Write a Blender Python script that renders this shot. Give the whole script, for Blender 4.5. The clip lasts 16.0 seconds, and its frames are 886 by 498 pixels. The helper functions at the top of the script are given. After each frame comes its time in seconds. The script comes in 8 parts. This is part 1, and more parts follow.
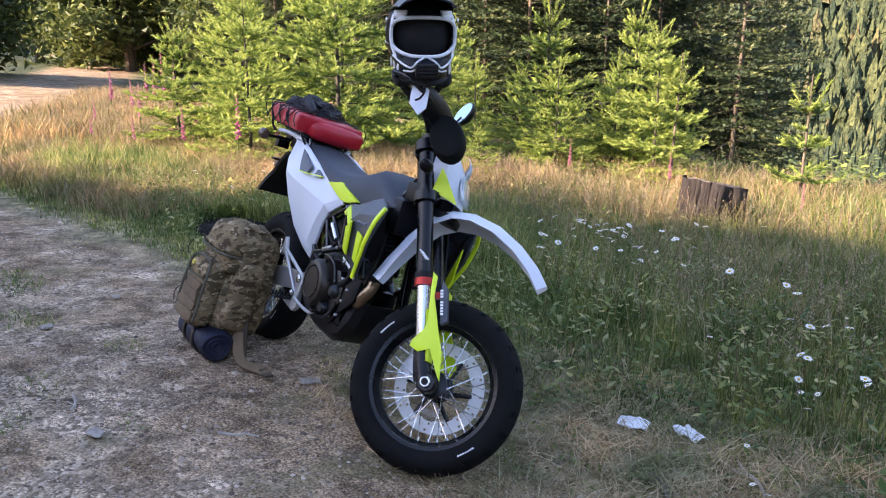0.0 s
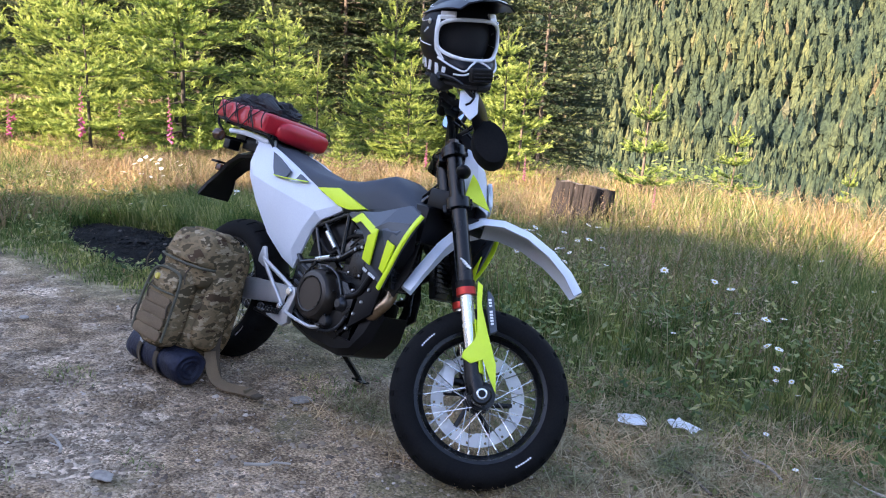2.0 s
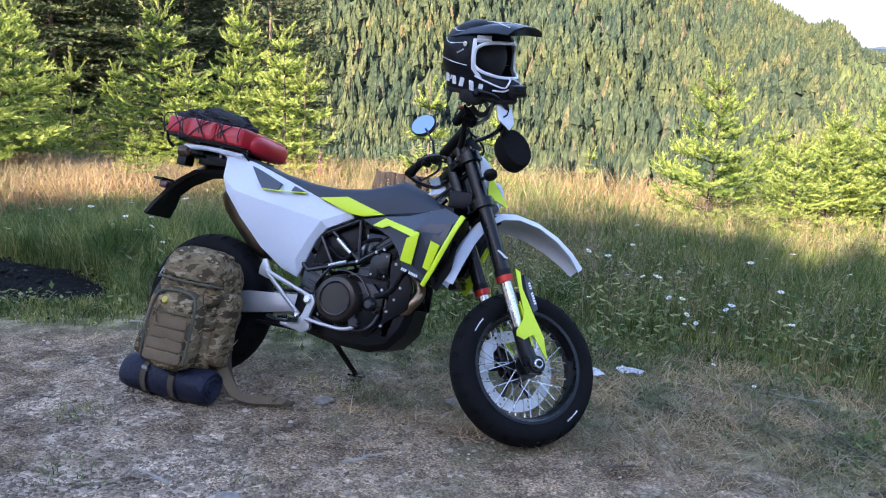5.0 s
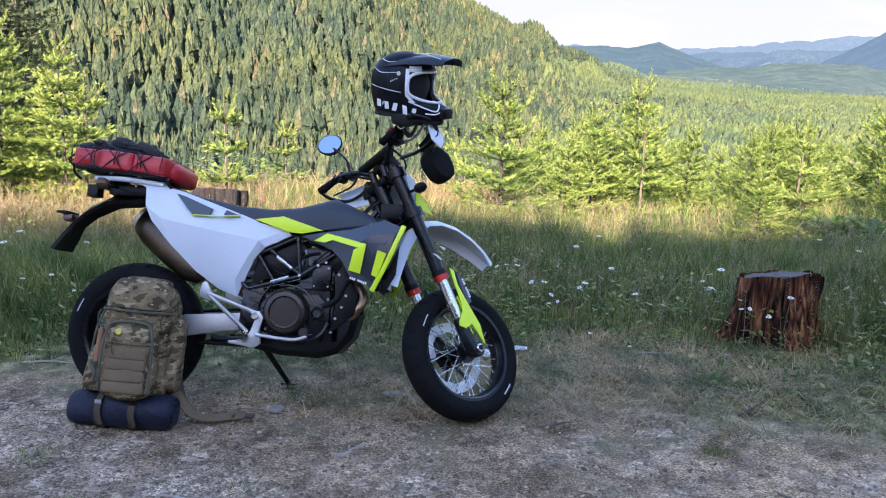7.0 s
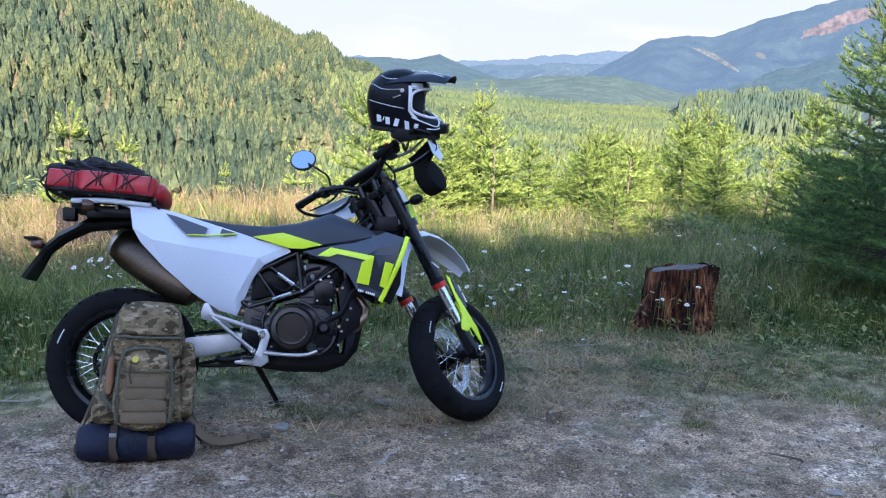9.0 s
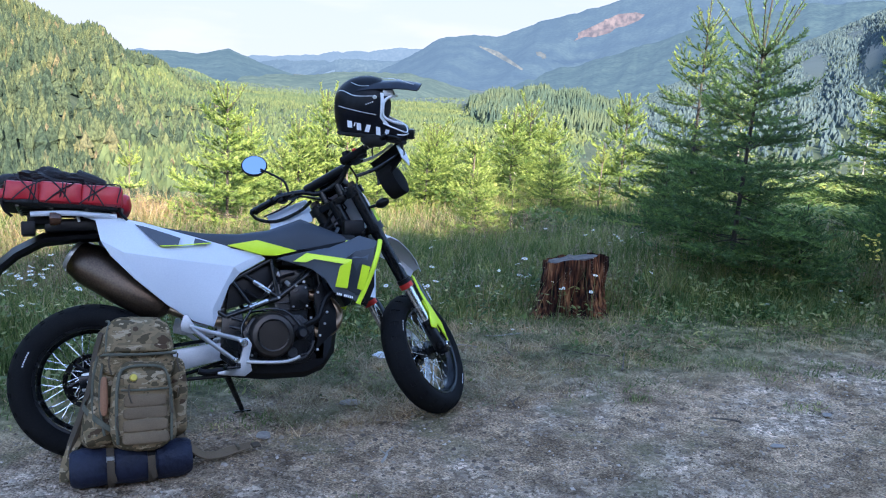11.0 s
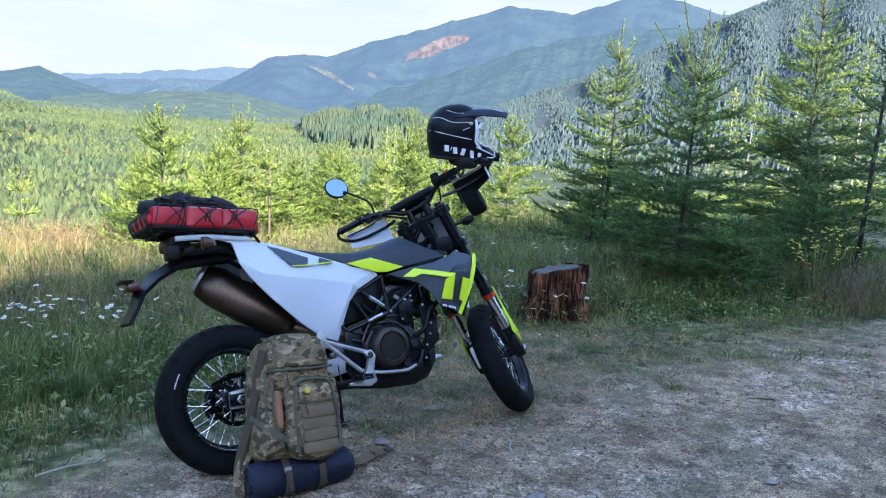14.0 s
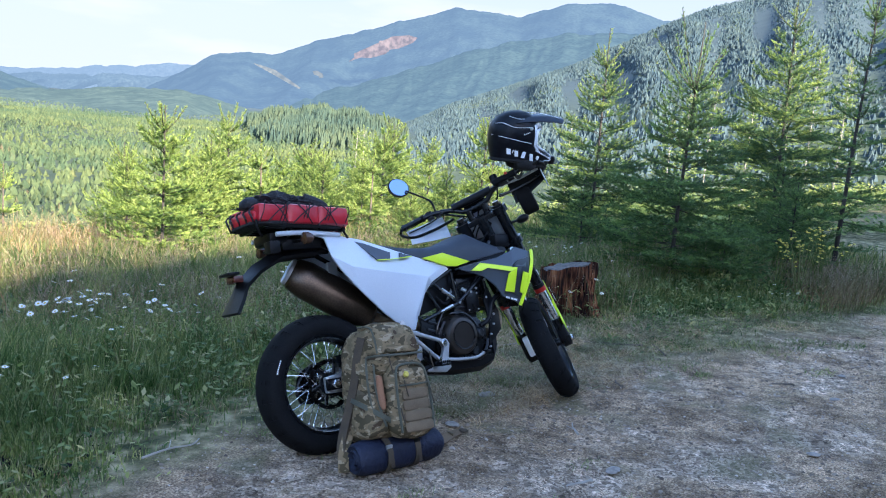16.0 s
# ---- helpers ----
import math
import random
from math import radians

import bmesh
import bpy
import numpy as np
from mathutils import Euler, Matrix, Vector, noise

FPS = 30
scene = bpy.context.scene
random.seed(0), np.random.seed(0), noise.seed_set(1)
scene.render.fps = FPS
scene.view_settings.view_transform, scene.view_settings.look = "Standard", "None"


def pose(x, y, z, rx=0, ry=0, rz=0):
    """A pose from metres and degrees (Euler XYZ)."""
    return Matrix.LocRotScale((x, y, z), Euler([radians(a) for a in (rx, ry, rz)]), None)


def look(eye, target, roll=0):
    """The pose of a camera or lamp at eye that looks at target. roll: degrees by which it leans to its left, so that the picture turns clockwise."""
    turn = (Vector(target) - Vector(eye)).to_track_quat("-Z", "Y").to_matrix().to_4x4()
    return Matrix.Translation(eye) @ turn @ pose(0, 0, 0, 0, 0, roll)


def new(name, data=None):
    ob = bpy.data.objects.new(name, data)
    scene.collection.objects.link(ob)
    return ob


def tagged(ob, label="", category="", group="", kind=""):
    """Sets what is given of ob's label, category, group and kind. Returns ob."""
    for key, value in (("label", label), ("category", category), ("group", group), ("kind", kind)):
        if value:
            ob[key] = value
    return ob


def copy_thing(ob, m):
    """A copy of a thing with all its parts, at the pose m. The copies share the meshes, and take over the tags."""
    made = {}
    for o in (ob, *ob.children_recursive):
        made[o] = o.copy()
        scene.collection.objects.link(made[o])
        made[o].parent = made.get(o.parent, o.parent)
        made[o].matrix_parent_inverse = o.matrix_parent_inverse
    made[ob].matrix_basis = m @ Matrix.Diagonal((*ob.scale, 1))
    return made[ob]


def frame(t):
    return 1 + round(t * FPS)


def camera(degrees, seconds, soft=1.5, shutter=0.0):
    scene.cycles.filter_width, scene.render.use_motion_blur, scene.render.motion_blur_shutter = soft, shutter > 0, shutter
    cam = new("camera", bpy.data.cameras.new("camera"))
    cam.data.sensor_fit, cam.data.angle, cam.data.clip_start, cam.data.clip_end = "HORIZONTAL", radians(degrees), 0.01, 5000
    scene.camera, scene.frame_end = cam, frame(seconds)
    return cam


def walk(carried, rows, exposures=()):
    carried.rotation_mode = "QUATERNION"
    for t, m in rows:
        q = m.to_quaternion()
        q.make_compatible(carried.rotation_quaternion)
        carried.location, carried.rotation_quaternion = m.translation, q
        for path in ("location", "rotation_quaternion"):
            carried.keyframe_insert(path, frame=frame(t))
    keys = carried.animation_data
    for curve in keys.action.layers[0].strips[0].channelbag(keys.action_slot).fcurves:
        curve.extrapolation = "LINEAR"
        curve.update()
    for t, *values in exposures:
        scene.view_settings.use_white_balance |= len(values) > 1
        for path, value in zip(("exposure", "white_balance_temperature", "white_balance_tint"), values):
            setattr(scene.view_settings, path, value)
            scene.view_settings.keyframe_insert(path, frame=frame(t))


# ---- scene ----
cam = camera(56.16, 16.0, 1.1)
PATH = [
    (0, (2.886, -1.355, 1.473), (1.276, -0.296, 0.937), 0.7),
    (0.5, (2.759, -1.464, 1.455), (1.222, -0.321, 0.879), 1.7),
    (1, (2.551, -1.566, 1.456), (1.088, -0.346, 0.844), 2.4),
    (1.5, (2.361, -1.772, 1.442), (1.017, -0.404, 0.875), 3.0),
    (2, (2.274, -1.953, 1.451), (0.996, -0.504, 0.933), 3.6),
    (2.5, (2.146, -2.018, 1.424), (0.936, -0.503, 0.933), 3.9),
    (3, (1.974, -2.106, 1.435), (0.861, -0.516, 0.952), 4.1),
    (5.5, (1.277, -3.102, 1.527), (0.76, -1.238, 1.019), 3.3),
    (6, (1.138, -3.313, 1.545), (0.771, -1.41, 1.052), 3.2),
    (6.5, (0.985, -3.384, 1.567), (0.739, -1.456, 1.092), 3.1),
    (7, (0.711, -3.395, 1.581), (0.651, -1.453, 1.107), 2.8),
    (7.5, (0.504, -3.446, 1.562), (0.574, -1.505, 1.085), 2.5),
    (8, (0.291, -3.511, 1.58), (0.451, -1.57, 1.126), 2.8),
    (8.5, (0.011, -3.487, 1.583), (0.319, -1.558, 1.153), 2.9),
    (9, (-0.193, -3.48, 1.564), (0.238, -1.574, 1.14), 3.3),
    (9.5, (-0.403, -3.557, 1.573), (0.123, -1.673, 1.152), 3.7),
    (10, (-0.591, -3.515, 1.571), (0.073, -1.675, 1.153), 4.0),
    (12.5, (-1.586, -3.225, 1.537), (-0.493, -1.595, 1.155), 3.9),
    (13, (-1.82, -3.217, 1.519), (-0.664, -1.628, 1.145), 4.4),
    (13.5, (-1.99, -3.17, 1.524), (-0.799, -1.602, 1.171), 4.7),
    (14, (-2.143, -3.036, 1.522), (-0.928, -1.483, 1.191), 4.0),
    (14.5, (-2.297, -2.979, 1.517), (-1.061, -1.439, 1.199), 4.5),
    (15, (-2.502, -2.991, 1.505), (-1.238, -1.475, 1.18), 4.8),
    (15.5, (-2.643, -2.982, 1.518), (-1.347, -1.492, 1.198), 5.0),
    (16, (-2.776, -2.889, 1.502), (-1.461, -1.417, 1.182), 4.8),
]
walk(cam, [(t, look(eye, target, roll)) for t, eye, target, roll in PATH], ((0, 2.36, 7250, 25), (3, 2.52, 6850, 22), (7, 2.28, 6500, 21), (10, 2.25, 6050, 16), (16, 2.27, 5950, 13)))

# ---- world, sun, exposure ----
SUN_ELEV = radians(25)
SUN_FROM = Vector((-0.10 * math.cos(SUN_ELEV), -0.995 * math.cos(SUN_ELEV), math.sin(SUN_ELEV)))
world = bpy.data.worlds.new("world")
scene.world = world
world.use_nodes = True
wn = world.node_tree.nodes
sky = wn.new("ShaderNodeTexSky")
sky.sky_type = "NISHITA"
sky.sun_disc = False
sky.sun_elevation = SUN_ELEV
sky.sun_rotation = math.atan2(SUN_FROM.x, SUN_FROM.y)
sky.air_density, sky.dust_density, sky.ozone_density = 1.0, 0.45, 1.8
world.node_tree.links.new(sky.outputs[0], wn["Background"].inputs[0])
wn["Background"].inputs[1].default_value = 0.15
sun = new("sun", bpy.data.lights.new("sun", "SUN"))
sun.data.energy, sun.data.angle, sun.data.color = 4.8, radians(0.6), (1.0, 0.89, 0.70)
sun.matrix_world = look(SUN_FROM * 50, (0, 0, 0))

# ---- small helpers ----
# the turnout slopes a little: this turn takes its own upright frame to the world
TILT = Matrix(((0.9999, 0.0012, -0.0157), (0.0, 0.9971, 0.0767), (0.0157, -0.0767, 0.9969))).to_4x4()


def thing(name, label, category, m=None, group="", kind=""):
    ob = new(name)
    ob.empty_display_size = 0.1
    if m is not None:
        ob.matrix_world = m
    return tagged(ob, label, category, group, kind)


def link_part(name, me, material, parent, label=""):
    if material is not None and not me.materials:
        me.materials.append(material)
    ob = new(name, me)
    if parent is not None:
        ob.parent = parent
    if label:
        ob["label"] = label
    return ob


def part(name, bm, material, parent, label="", smooth=True, sharp=35):
    me = bpy.data.meshes.new(name)
    bmesh.ops.recalc_face_normals(bm, faces=bm.faces)
    lim = radians(sharp)
    for f in bm.faces:
        f.smooth = smooth
    for e in bm.edges:
        if len(e.link_faces) == 2 and e.calc_face_angle(0) > lim:
            e.smooth = False
    bm.to_mesh(me)
    bm.free()
    return link_part(name, me, material, parent, label)


def tri_mesh(name, verts, tris, mats, slots=None, smooth=False):
    """A mesh of triangles from arrays."""
    verts, tris = np.asarray(verts, dtype=np.float32), np.asarray(tris, dtype=np.int32)
    me = bpy.data.meshes.new(name)
    me.vertices.add(len(verts))
    me.vertices.foreach_set("co", verts.ravel())
    me.loops.add(len(tris) * 3)
    me.loops.foreach_set("vertex_index", tris.ravel())
    me.polygons.add(len(tris))
    me.polygons.foreach_set("loop_start", np.arange(0, len(tris) * 3, 3, dtype=np.int32))
    me.polygons.foreach_set("loop_total", np.full(len(tris), 3, dtype=np.int32))
    for m in mats:
        me.materials.append(m)
    if slots is not None:
        me.polygons.foreach_set("material_index", np.asarray(slots, dtype=np.int32))
    me.polygons.foreach_set("use_smooth", np.full(len(tris), smooth))
    me.update(calc_edges=True)
    me.validate()
    return me


# ---- materials ----
def nodes_of(name):
    m = bpy.data.materials.new(name)
    m.use_nodes = True
    nt = m.node_tree
    return m, nt.nodes, nt.links, nt.nodes["Principled BSDF"]


def noise_node(n, l, scale, detail=4, coord="Object", stretch=None):
    tc = n.new("ShaderNodeTexCoord")
    t = n.new("ShaderNodeTexNoise")
    t.inputs["Scale"].default_value = scale
    t.inputs["Detail"].default_value = detail
    out = tc.outputs[coord]
    if stretch:
        mp = n.new("ShaderNodeMapping")
        mp.inputs["Scale"].default_value = stretch
        l.new(out, mp.inputs["Vector"])
        out = mp.outputs[0]
    l.new(out, t.inputs["Vector"])
    return t


def ramp_node(n, l, source, stops):
    r = n.new("ShaderNodeValToRGB")
    while len(r.color_ramp.elements) < len(stops):
        r.color_ramp.elements.new(0.5)
    for e, (p, c) in zip(r.color_ramp.elements, stops):
        e.position, e.color = p, (*c, 1)
    l.new(source, r.inputs[0])
    return r


def mix_node(n, l, fac, a, b, mode="MIX"):
    x = n.new("ShaderNodeMix")
    x.data_type, x.blend_type = "RGBA", mode
    for key, v in ((0, fac), (6, a), (7, b)):
        if hasattr(v, "links"):
            l.new(v, x.inputs[key])
        elif key == 0:
            x.inputs[0].default_value = v
        else:
            x.inputs[key].default_value = (*v, 1)
    return x.outputs[2]


def bump_node(n, l, height, strength, dist, bsdf):
    b = n.new("ShaderNodeBump")
    b.inputs["Strength"].default_value, b.inputs["Distance"].default_value = strength, dist
    l.new(height, b.inputs["Height"])
    l.new(b.outputs[0], bsdf.inputs["Normal"])


def surface(name, a, b, rough=0.5, metal=0.0, scale=60, big=6, bump=0.15, dist=0.002, rough_var=0.12, coat=0.0, stretch=None, spec=0.5):
    """Two tones mixed at two scales, with fine relief and uneven gloss."""
    m, n, l, p = nodes_of(name)
    fine, wide = noise_node(n, l, scale, 6, stretch=stretch), noise_node(n, l, big, 3)
    f = n.new("ShaderNodeMath")
    f.operation = "MULTIPLY_ADD"
    l.new(fine.outputs[0], f.inputs[0])
    f.inputs[1].default_value = 0.5
    half = n.new("ShaderNodeMath")
    half.operation = "MULTIPLY"
    l.new(wide.outputs[0], half.inputs[0])
    half.inputs[1].default_value = 0.5
    l.new(half.outputs[0], f.inputs[2])
    r = ramp_node(n, l, f.outputs[0], ((0.35, a), (0.65, b)))
    l.new(r.outputs[0], p.inputs["Base Color"])
    rr = n.new("ShaderNodeMapRange")
    rr.inputs[3].default_value, rr.inputs[4].default_value = max(rough - rough_var, 0.02), min(rough + rough_var, 1)
    l.new(wide.outputs[0], rr.inputs[0])
    l.new(rr.outputs[0], p.inputs["Roughness"])
    p.inputs["Metallic"].default_value = metal
    p.inputs["Specular IOR Level"].default_value = spec
    if coat:
        p.inputs["Coat Weight"].default_value = coat
        p.inputs["Coat Roughness"].default_value = 0.12
    if bump:
        bump_node(n, l, fine.outputs[0], bump, dist, p)
    return m


def leaf(name, stops, trans=0.4, rough=0.55, by_object=0.3, stand=0.0):
    """Foliage: each leaf has its own tone, and each plant too; light comes through."""
    m, n, l, p = nodes_of(name)
    g, o = n.new("ShaderNodeNewGeometry"), n.new("ShaderNodeObjectInfo")
    a = n.new("ShaderNodeMath")
    a.operation = "MULTIPLY"
    l.new(g.outputs["Random Per Island"], a.inputs[0])
    a.inputs[1].default_value = 1 - by_object
    b = n.new("ShaderNodeMath")
    b.operation = "MULTIPLY_ADD"
    l.new(o.outputs["Random"], b.inputs[0])
    b.inputs[1].default_value = by_object
    l.new(a.outputs[0], b.inputs[2])
    r = ramp_node(n, l, b.outputs[0], stops)
    tone = r.outputs[0]
    if stand:
        drift = ramp_node(n, l, noise_node(n, l, stand, 4).outputs[0], ((0.37, (0.40, 0.56, 0.40)), (0.5, (1, 1, 1)), (0.64, (1.5, 1.3, 1.15))))
        tone = mix_node(n, l, 1.0, tone, drift.outputs[0], "MULTIPLY")
    l.new(tone, p.inputs["Base Color"])
    p.inputs["Roughness"].default_value = rough
    p.inputs["Specular IOR Level"].default_value = 0.3
    t = n.new("ShaderNodeBsdfTranslucent")
    l.new(tone, t.inputs[0])
    x = n.new("ShaderNodeMixShader")
    x.inputs[0].default_value = trans
    l.new(p.outputs[0], x.inputs[1])
    l.new(t.outputs[0], x.inputs[2])
    l.new(x.outputs[0], n["Material Output"].inputs[0])
    return m


M_needle_new = leaf("needles_fresh", ((0, (0.20, 0.27, 0.055)), (0.5, (0.31, 0.38, 0.09)), (1, (0.45, 0.50, 0.15))), 0.5)
M_needle = leaf("needles_green", ((0, (0.075, 0.125, 0.028)), (0.5, (0.15, 0.22, 0.048)), (1, (0.27, 0.34, 0.085))), 0.45)
M_needle_dark = leaf("needles_dark", ((0, (0.012, 0.024, 0.012)), (0.6, (0.036, 0.058, 0.024)), (1, (0.10, 0.12, 0.045))), 0.3)
M_needle_old = leaf("needles_grey_green", ((0, (0.05, 0.07, 0.03)), (0.6, (0.12, 0.14, 0.055)), (1, (0.24, 0.24, 0.09))), 0.3)
M_needle_blue = leaf("needles_blue_green", ((0, (0.032, 0.066, 0.025)), (0.5, (0.082, 0.145, 0.047)), (1, (0.18, 0.26, 0.08))), 0.4)
M_needle_tip = leaf("needles_soft_green", ((0, (0.09, 0.16, 0.042)), (0.5, (0.16, 0.26, 0.070)), (1, (0.26, 0.36, 0.11))), 0.45)
M_leaf = leaf("leaves_broad", ((0, (0.02, 0.035, 0.012)), (0.5, (0.06, 0.085, 0.024)), (0.85, (0.14, 0.16, 0.045)), (1, (0.26, 0.27, 0.08))), 0.35)
M_grass = leaf("grass_green", ((0, (0.060, 0.100, 0.028)), (0.45, (0.145, 0.200, 0.055)), (0.8, (0.27, 0.30, 0.105)), (1, (0.46, 0.42, 0.22))), 0.5, by_object=0.0, stand=3.2)
M_straw = leaf("grass_dry", ((0, (0.120, 0.090, 0.040)), (0.3, (0.21, 0.165, 0.074)), (0.55, (0.31, 0.250, 0.120)), (0.8, (0.255, 0.155, 0.100)), (1, (0.47, 0.40, 0.235))), 0.35, by_object=0.0, stand=1.1)
M_straw_mat = leaf("dead_straw", ((0, (0.17, 0.115, 0.058)), (0.5, (0.32, 0.235, 0.130)), (1, (0.54, 0.44, 0.28))), 0.25, by_object=0.0, stand=2.4)
M_seed = leaf("grass_seed_heads", ((0, (0.20, 0.12, 0.09)), (0.5, (0.29, 0.20, 0.13)), (1, (0.38, 0.31, 0.19))), 0.3, by_object=0.0)
def far_needles(name, dark, mid, light, warm, bump=1.0, gap=0.42, drift=1.0, grain=0.55):
    """Whole conifers seen from afar: one tone a tree, shade between boughs put into the colour, shaggy relief, stands
    of differing green.
    """
    m, n, l, p = nodes_of(name)
    g = n.new("ShaderNodeNewGeometry")
    tone = ramp_node(n, l, g.outputs["Random Per Island"], ((0, dark), (0.5, mid), (0.93, light), (1, warm)))
    stand = noise_node(n, l, 0.011, 4)
    shift = ramp_node(n, l, stand.outputs[0], ((0.35, (1 - 0.28 * drift, 1 - 0.20 * drift, 1 - 0.14 * drift)), (0.65, (1 + 0.25 * drift, 1 + 0.12 * drift, 1 - 0.15 * drift))))
    c = mix_node(n, l, 1.0, tone.outputs[0], shift.outputs[0], "MULTIPLY")
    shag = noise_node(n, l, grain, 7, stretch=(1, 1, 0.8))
    # noise darkens and blues the colour, as shade between boughs would
    gap_shade = ramp_node(n, l, shag.outputs[0], ((0.40, (gap, gap * 1.08, gap * 1.15)), (0.6, (1.25 - 0.25 * gap, 1.25 - 0.25 * gap, 1.2 - 0.25 * gap))))
    c = mix_node(n, l, 1.0, c, gap_shade.outputs[0], "MULTIPLY")
    l.new(c, p.inputs["Base Color"])
    p.inputs["Roughness"].default_value = 0.9
    p.inputs["Specular IOR Level"].default_value = 0.1
    bump_node(n, l, shag.outputs[0], bump, 2.0, p)
    return m


# distance haze put into the colours: valley, knoll and ridge trees paler and bluer
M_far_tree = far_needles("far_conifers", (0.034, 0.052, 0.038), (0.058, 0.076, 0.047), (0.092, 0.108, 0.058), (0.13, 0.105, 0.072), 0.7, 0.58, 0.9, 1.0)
M_valley_tree = far_needles("hazed_valley_conifers", (0.052, 0.077, 0.056), (0.066, 0.092, 0.062), (0.083, 0.108, 0.067), (0.088, 0.104, 0.066), 0.4, 0.75)
M_ridge_tree = far_needles("hazed_ridge_conifers", (0.046, 0.068, 0.080), (0.056, 0.080, 0.088), (0.068, 0.092, 0.094), (0.07, 0.09, 0.09), 0.35, 0.85, 0.3)
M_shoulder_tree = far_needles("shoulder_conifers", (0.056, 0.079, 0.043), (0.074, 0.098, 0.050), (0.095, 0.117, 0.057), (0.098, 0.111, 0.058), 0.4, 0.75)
M_knoll_tree = far_needles("hazed_knoll_conifers", (0.054, 0.078, 0.060), (0.064, 0.088, 0.064), (0.074, 0.098, 0.068), (0.076, 0.094, 0.064), 0.4, 0.85)
M_thicket = far_needles("thicket_conifers", (0.06, 0.10, 0.03), (0.13, 0.17, 0.045), (0.22, 0.25, 0.06), (0.26, 0.27, 0.07))
M_bark = surface("bark_grey_brown", (0.07, 0.05, 0.035), (0.16, 0.125, 0.095), 0.9, scale=30, big=5, bump=0.6, dist=0.02)
M_bark_dark = surface("bark_dark", (0.022, 0.018, 0.014), (0.06, 0.05, 0.04), 0.95, scale=20, big=4, bump=0.5, dist=0.03)
M_bark_pale = surface("bark_pale", (0.28, 0.24, 0.2), (0.42, 0.38, 0.33), 0.9, scale=20, bump=0.4, dist=0.02)

# ---- the lie of the land ----
def smooth(a, b, v):
    t = np.clip((v - a) / (b - a), 0, 1)
    return t * t * (3 - 2 * t)


def wobble(x, y, s, seed):
    """Cheap rolling noise from a few turned waves, about -1 to 1."""
    rng = np.random.RandomState(seed)
    out = 0
    for k in range(6):
        a, ph, f = rng.rand() * 6.28, rng.rand() * 6.28, s * (0.6 + 0.9 * rng.rand())
        out = out + np.sin((x * math.cos(a) + y * math.sin(a)) * f + ph)
    return out / 3.2


def verge(x):
    """Where gravel ends and grass begins, along the turnout and the road."""
    return np.interp(x, (-62, -39, -15, -11.6, -9, -5.4, -3.8, -2.4, -1.4, 0.2, 1.4, 2.1, 3.2, 5.5, 9, 20),
                     (15.5, 8.6, 1.3, 0.0, -0.7, -1.0, -0.5, -0.1, 0.34, 0.42, 0.26, 0.1, -0.12, -0.25, -0.2, 1))


def far_side(x):
    """The other side of the road."""
    return np.interp(x, (-62, -47, -28, -16, -8, 10, 30), (11.5, 6.2, 2.1, -2.0, -6.5, -8.0, -9.0))


CREST_A = ((-34, -26, -23.7, -20.3, -16, -12.8, -9, -5.8, -2.7, 0.9, 8, 18, 30, 45, 70, 90), (-6, -5.4, -4.7, -3.15, -2.2, -2.0, -1.2, -0.25, 0.9, 2.7, 6, 9.5, 12, 13, 9, 2))
CREST_C = ((-95, -80, -65, -57.9, -56.3, -54.5, -53, -49.6, -46, -41.3, -38, -34), (8, 11, 10, 8.1, 7.4, 6.6, 5.8, 4.0, 2.5, 0.6, -1, -3))


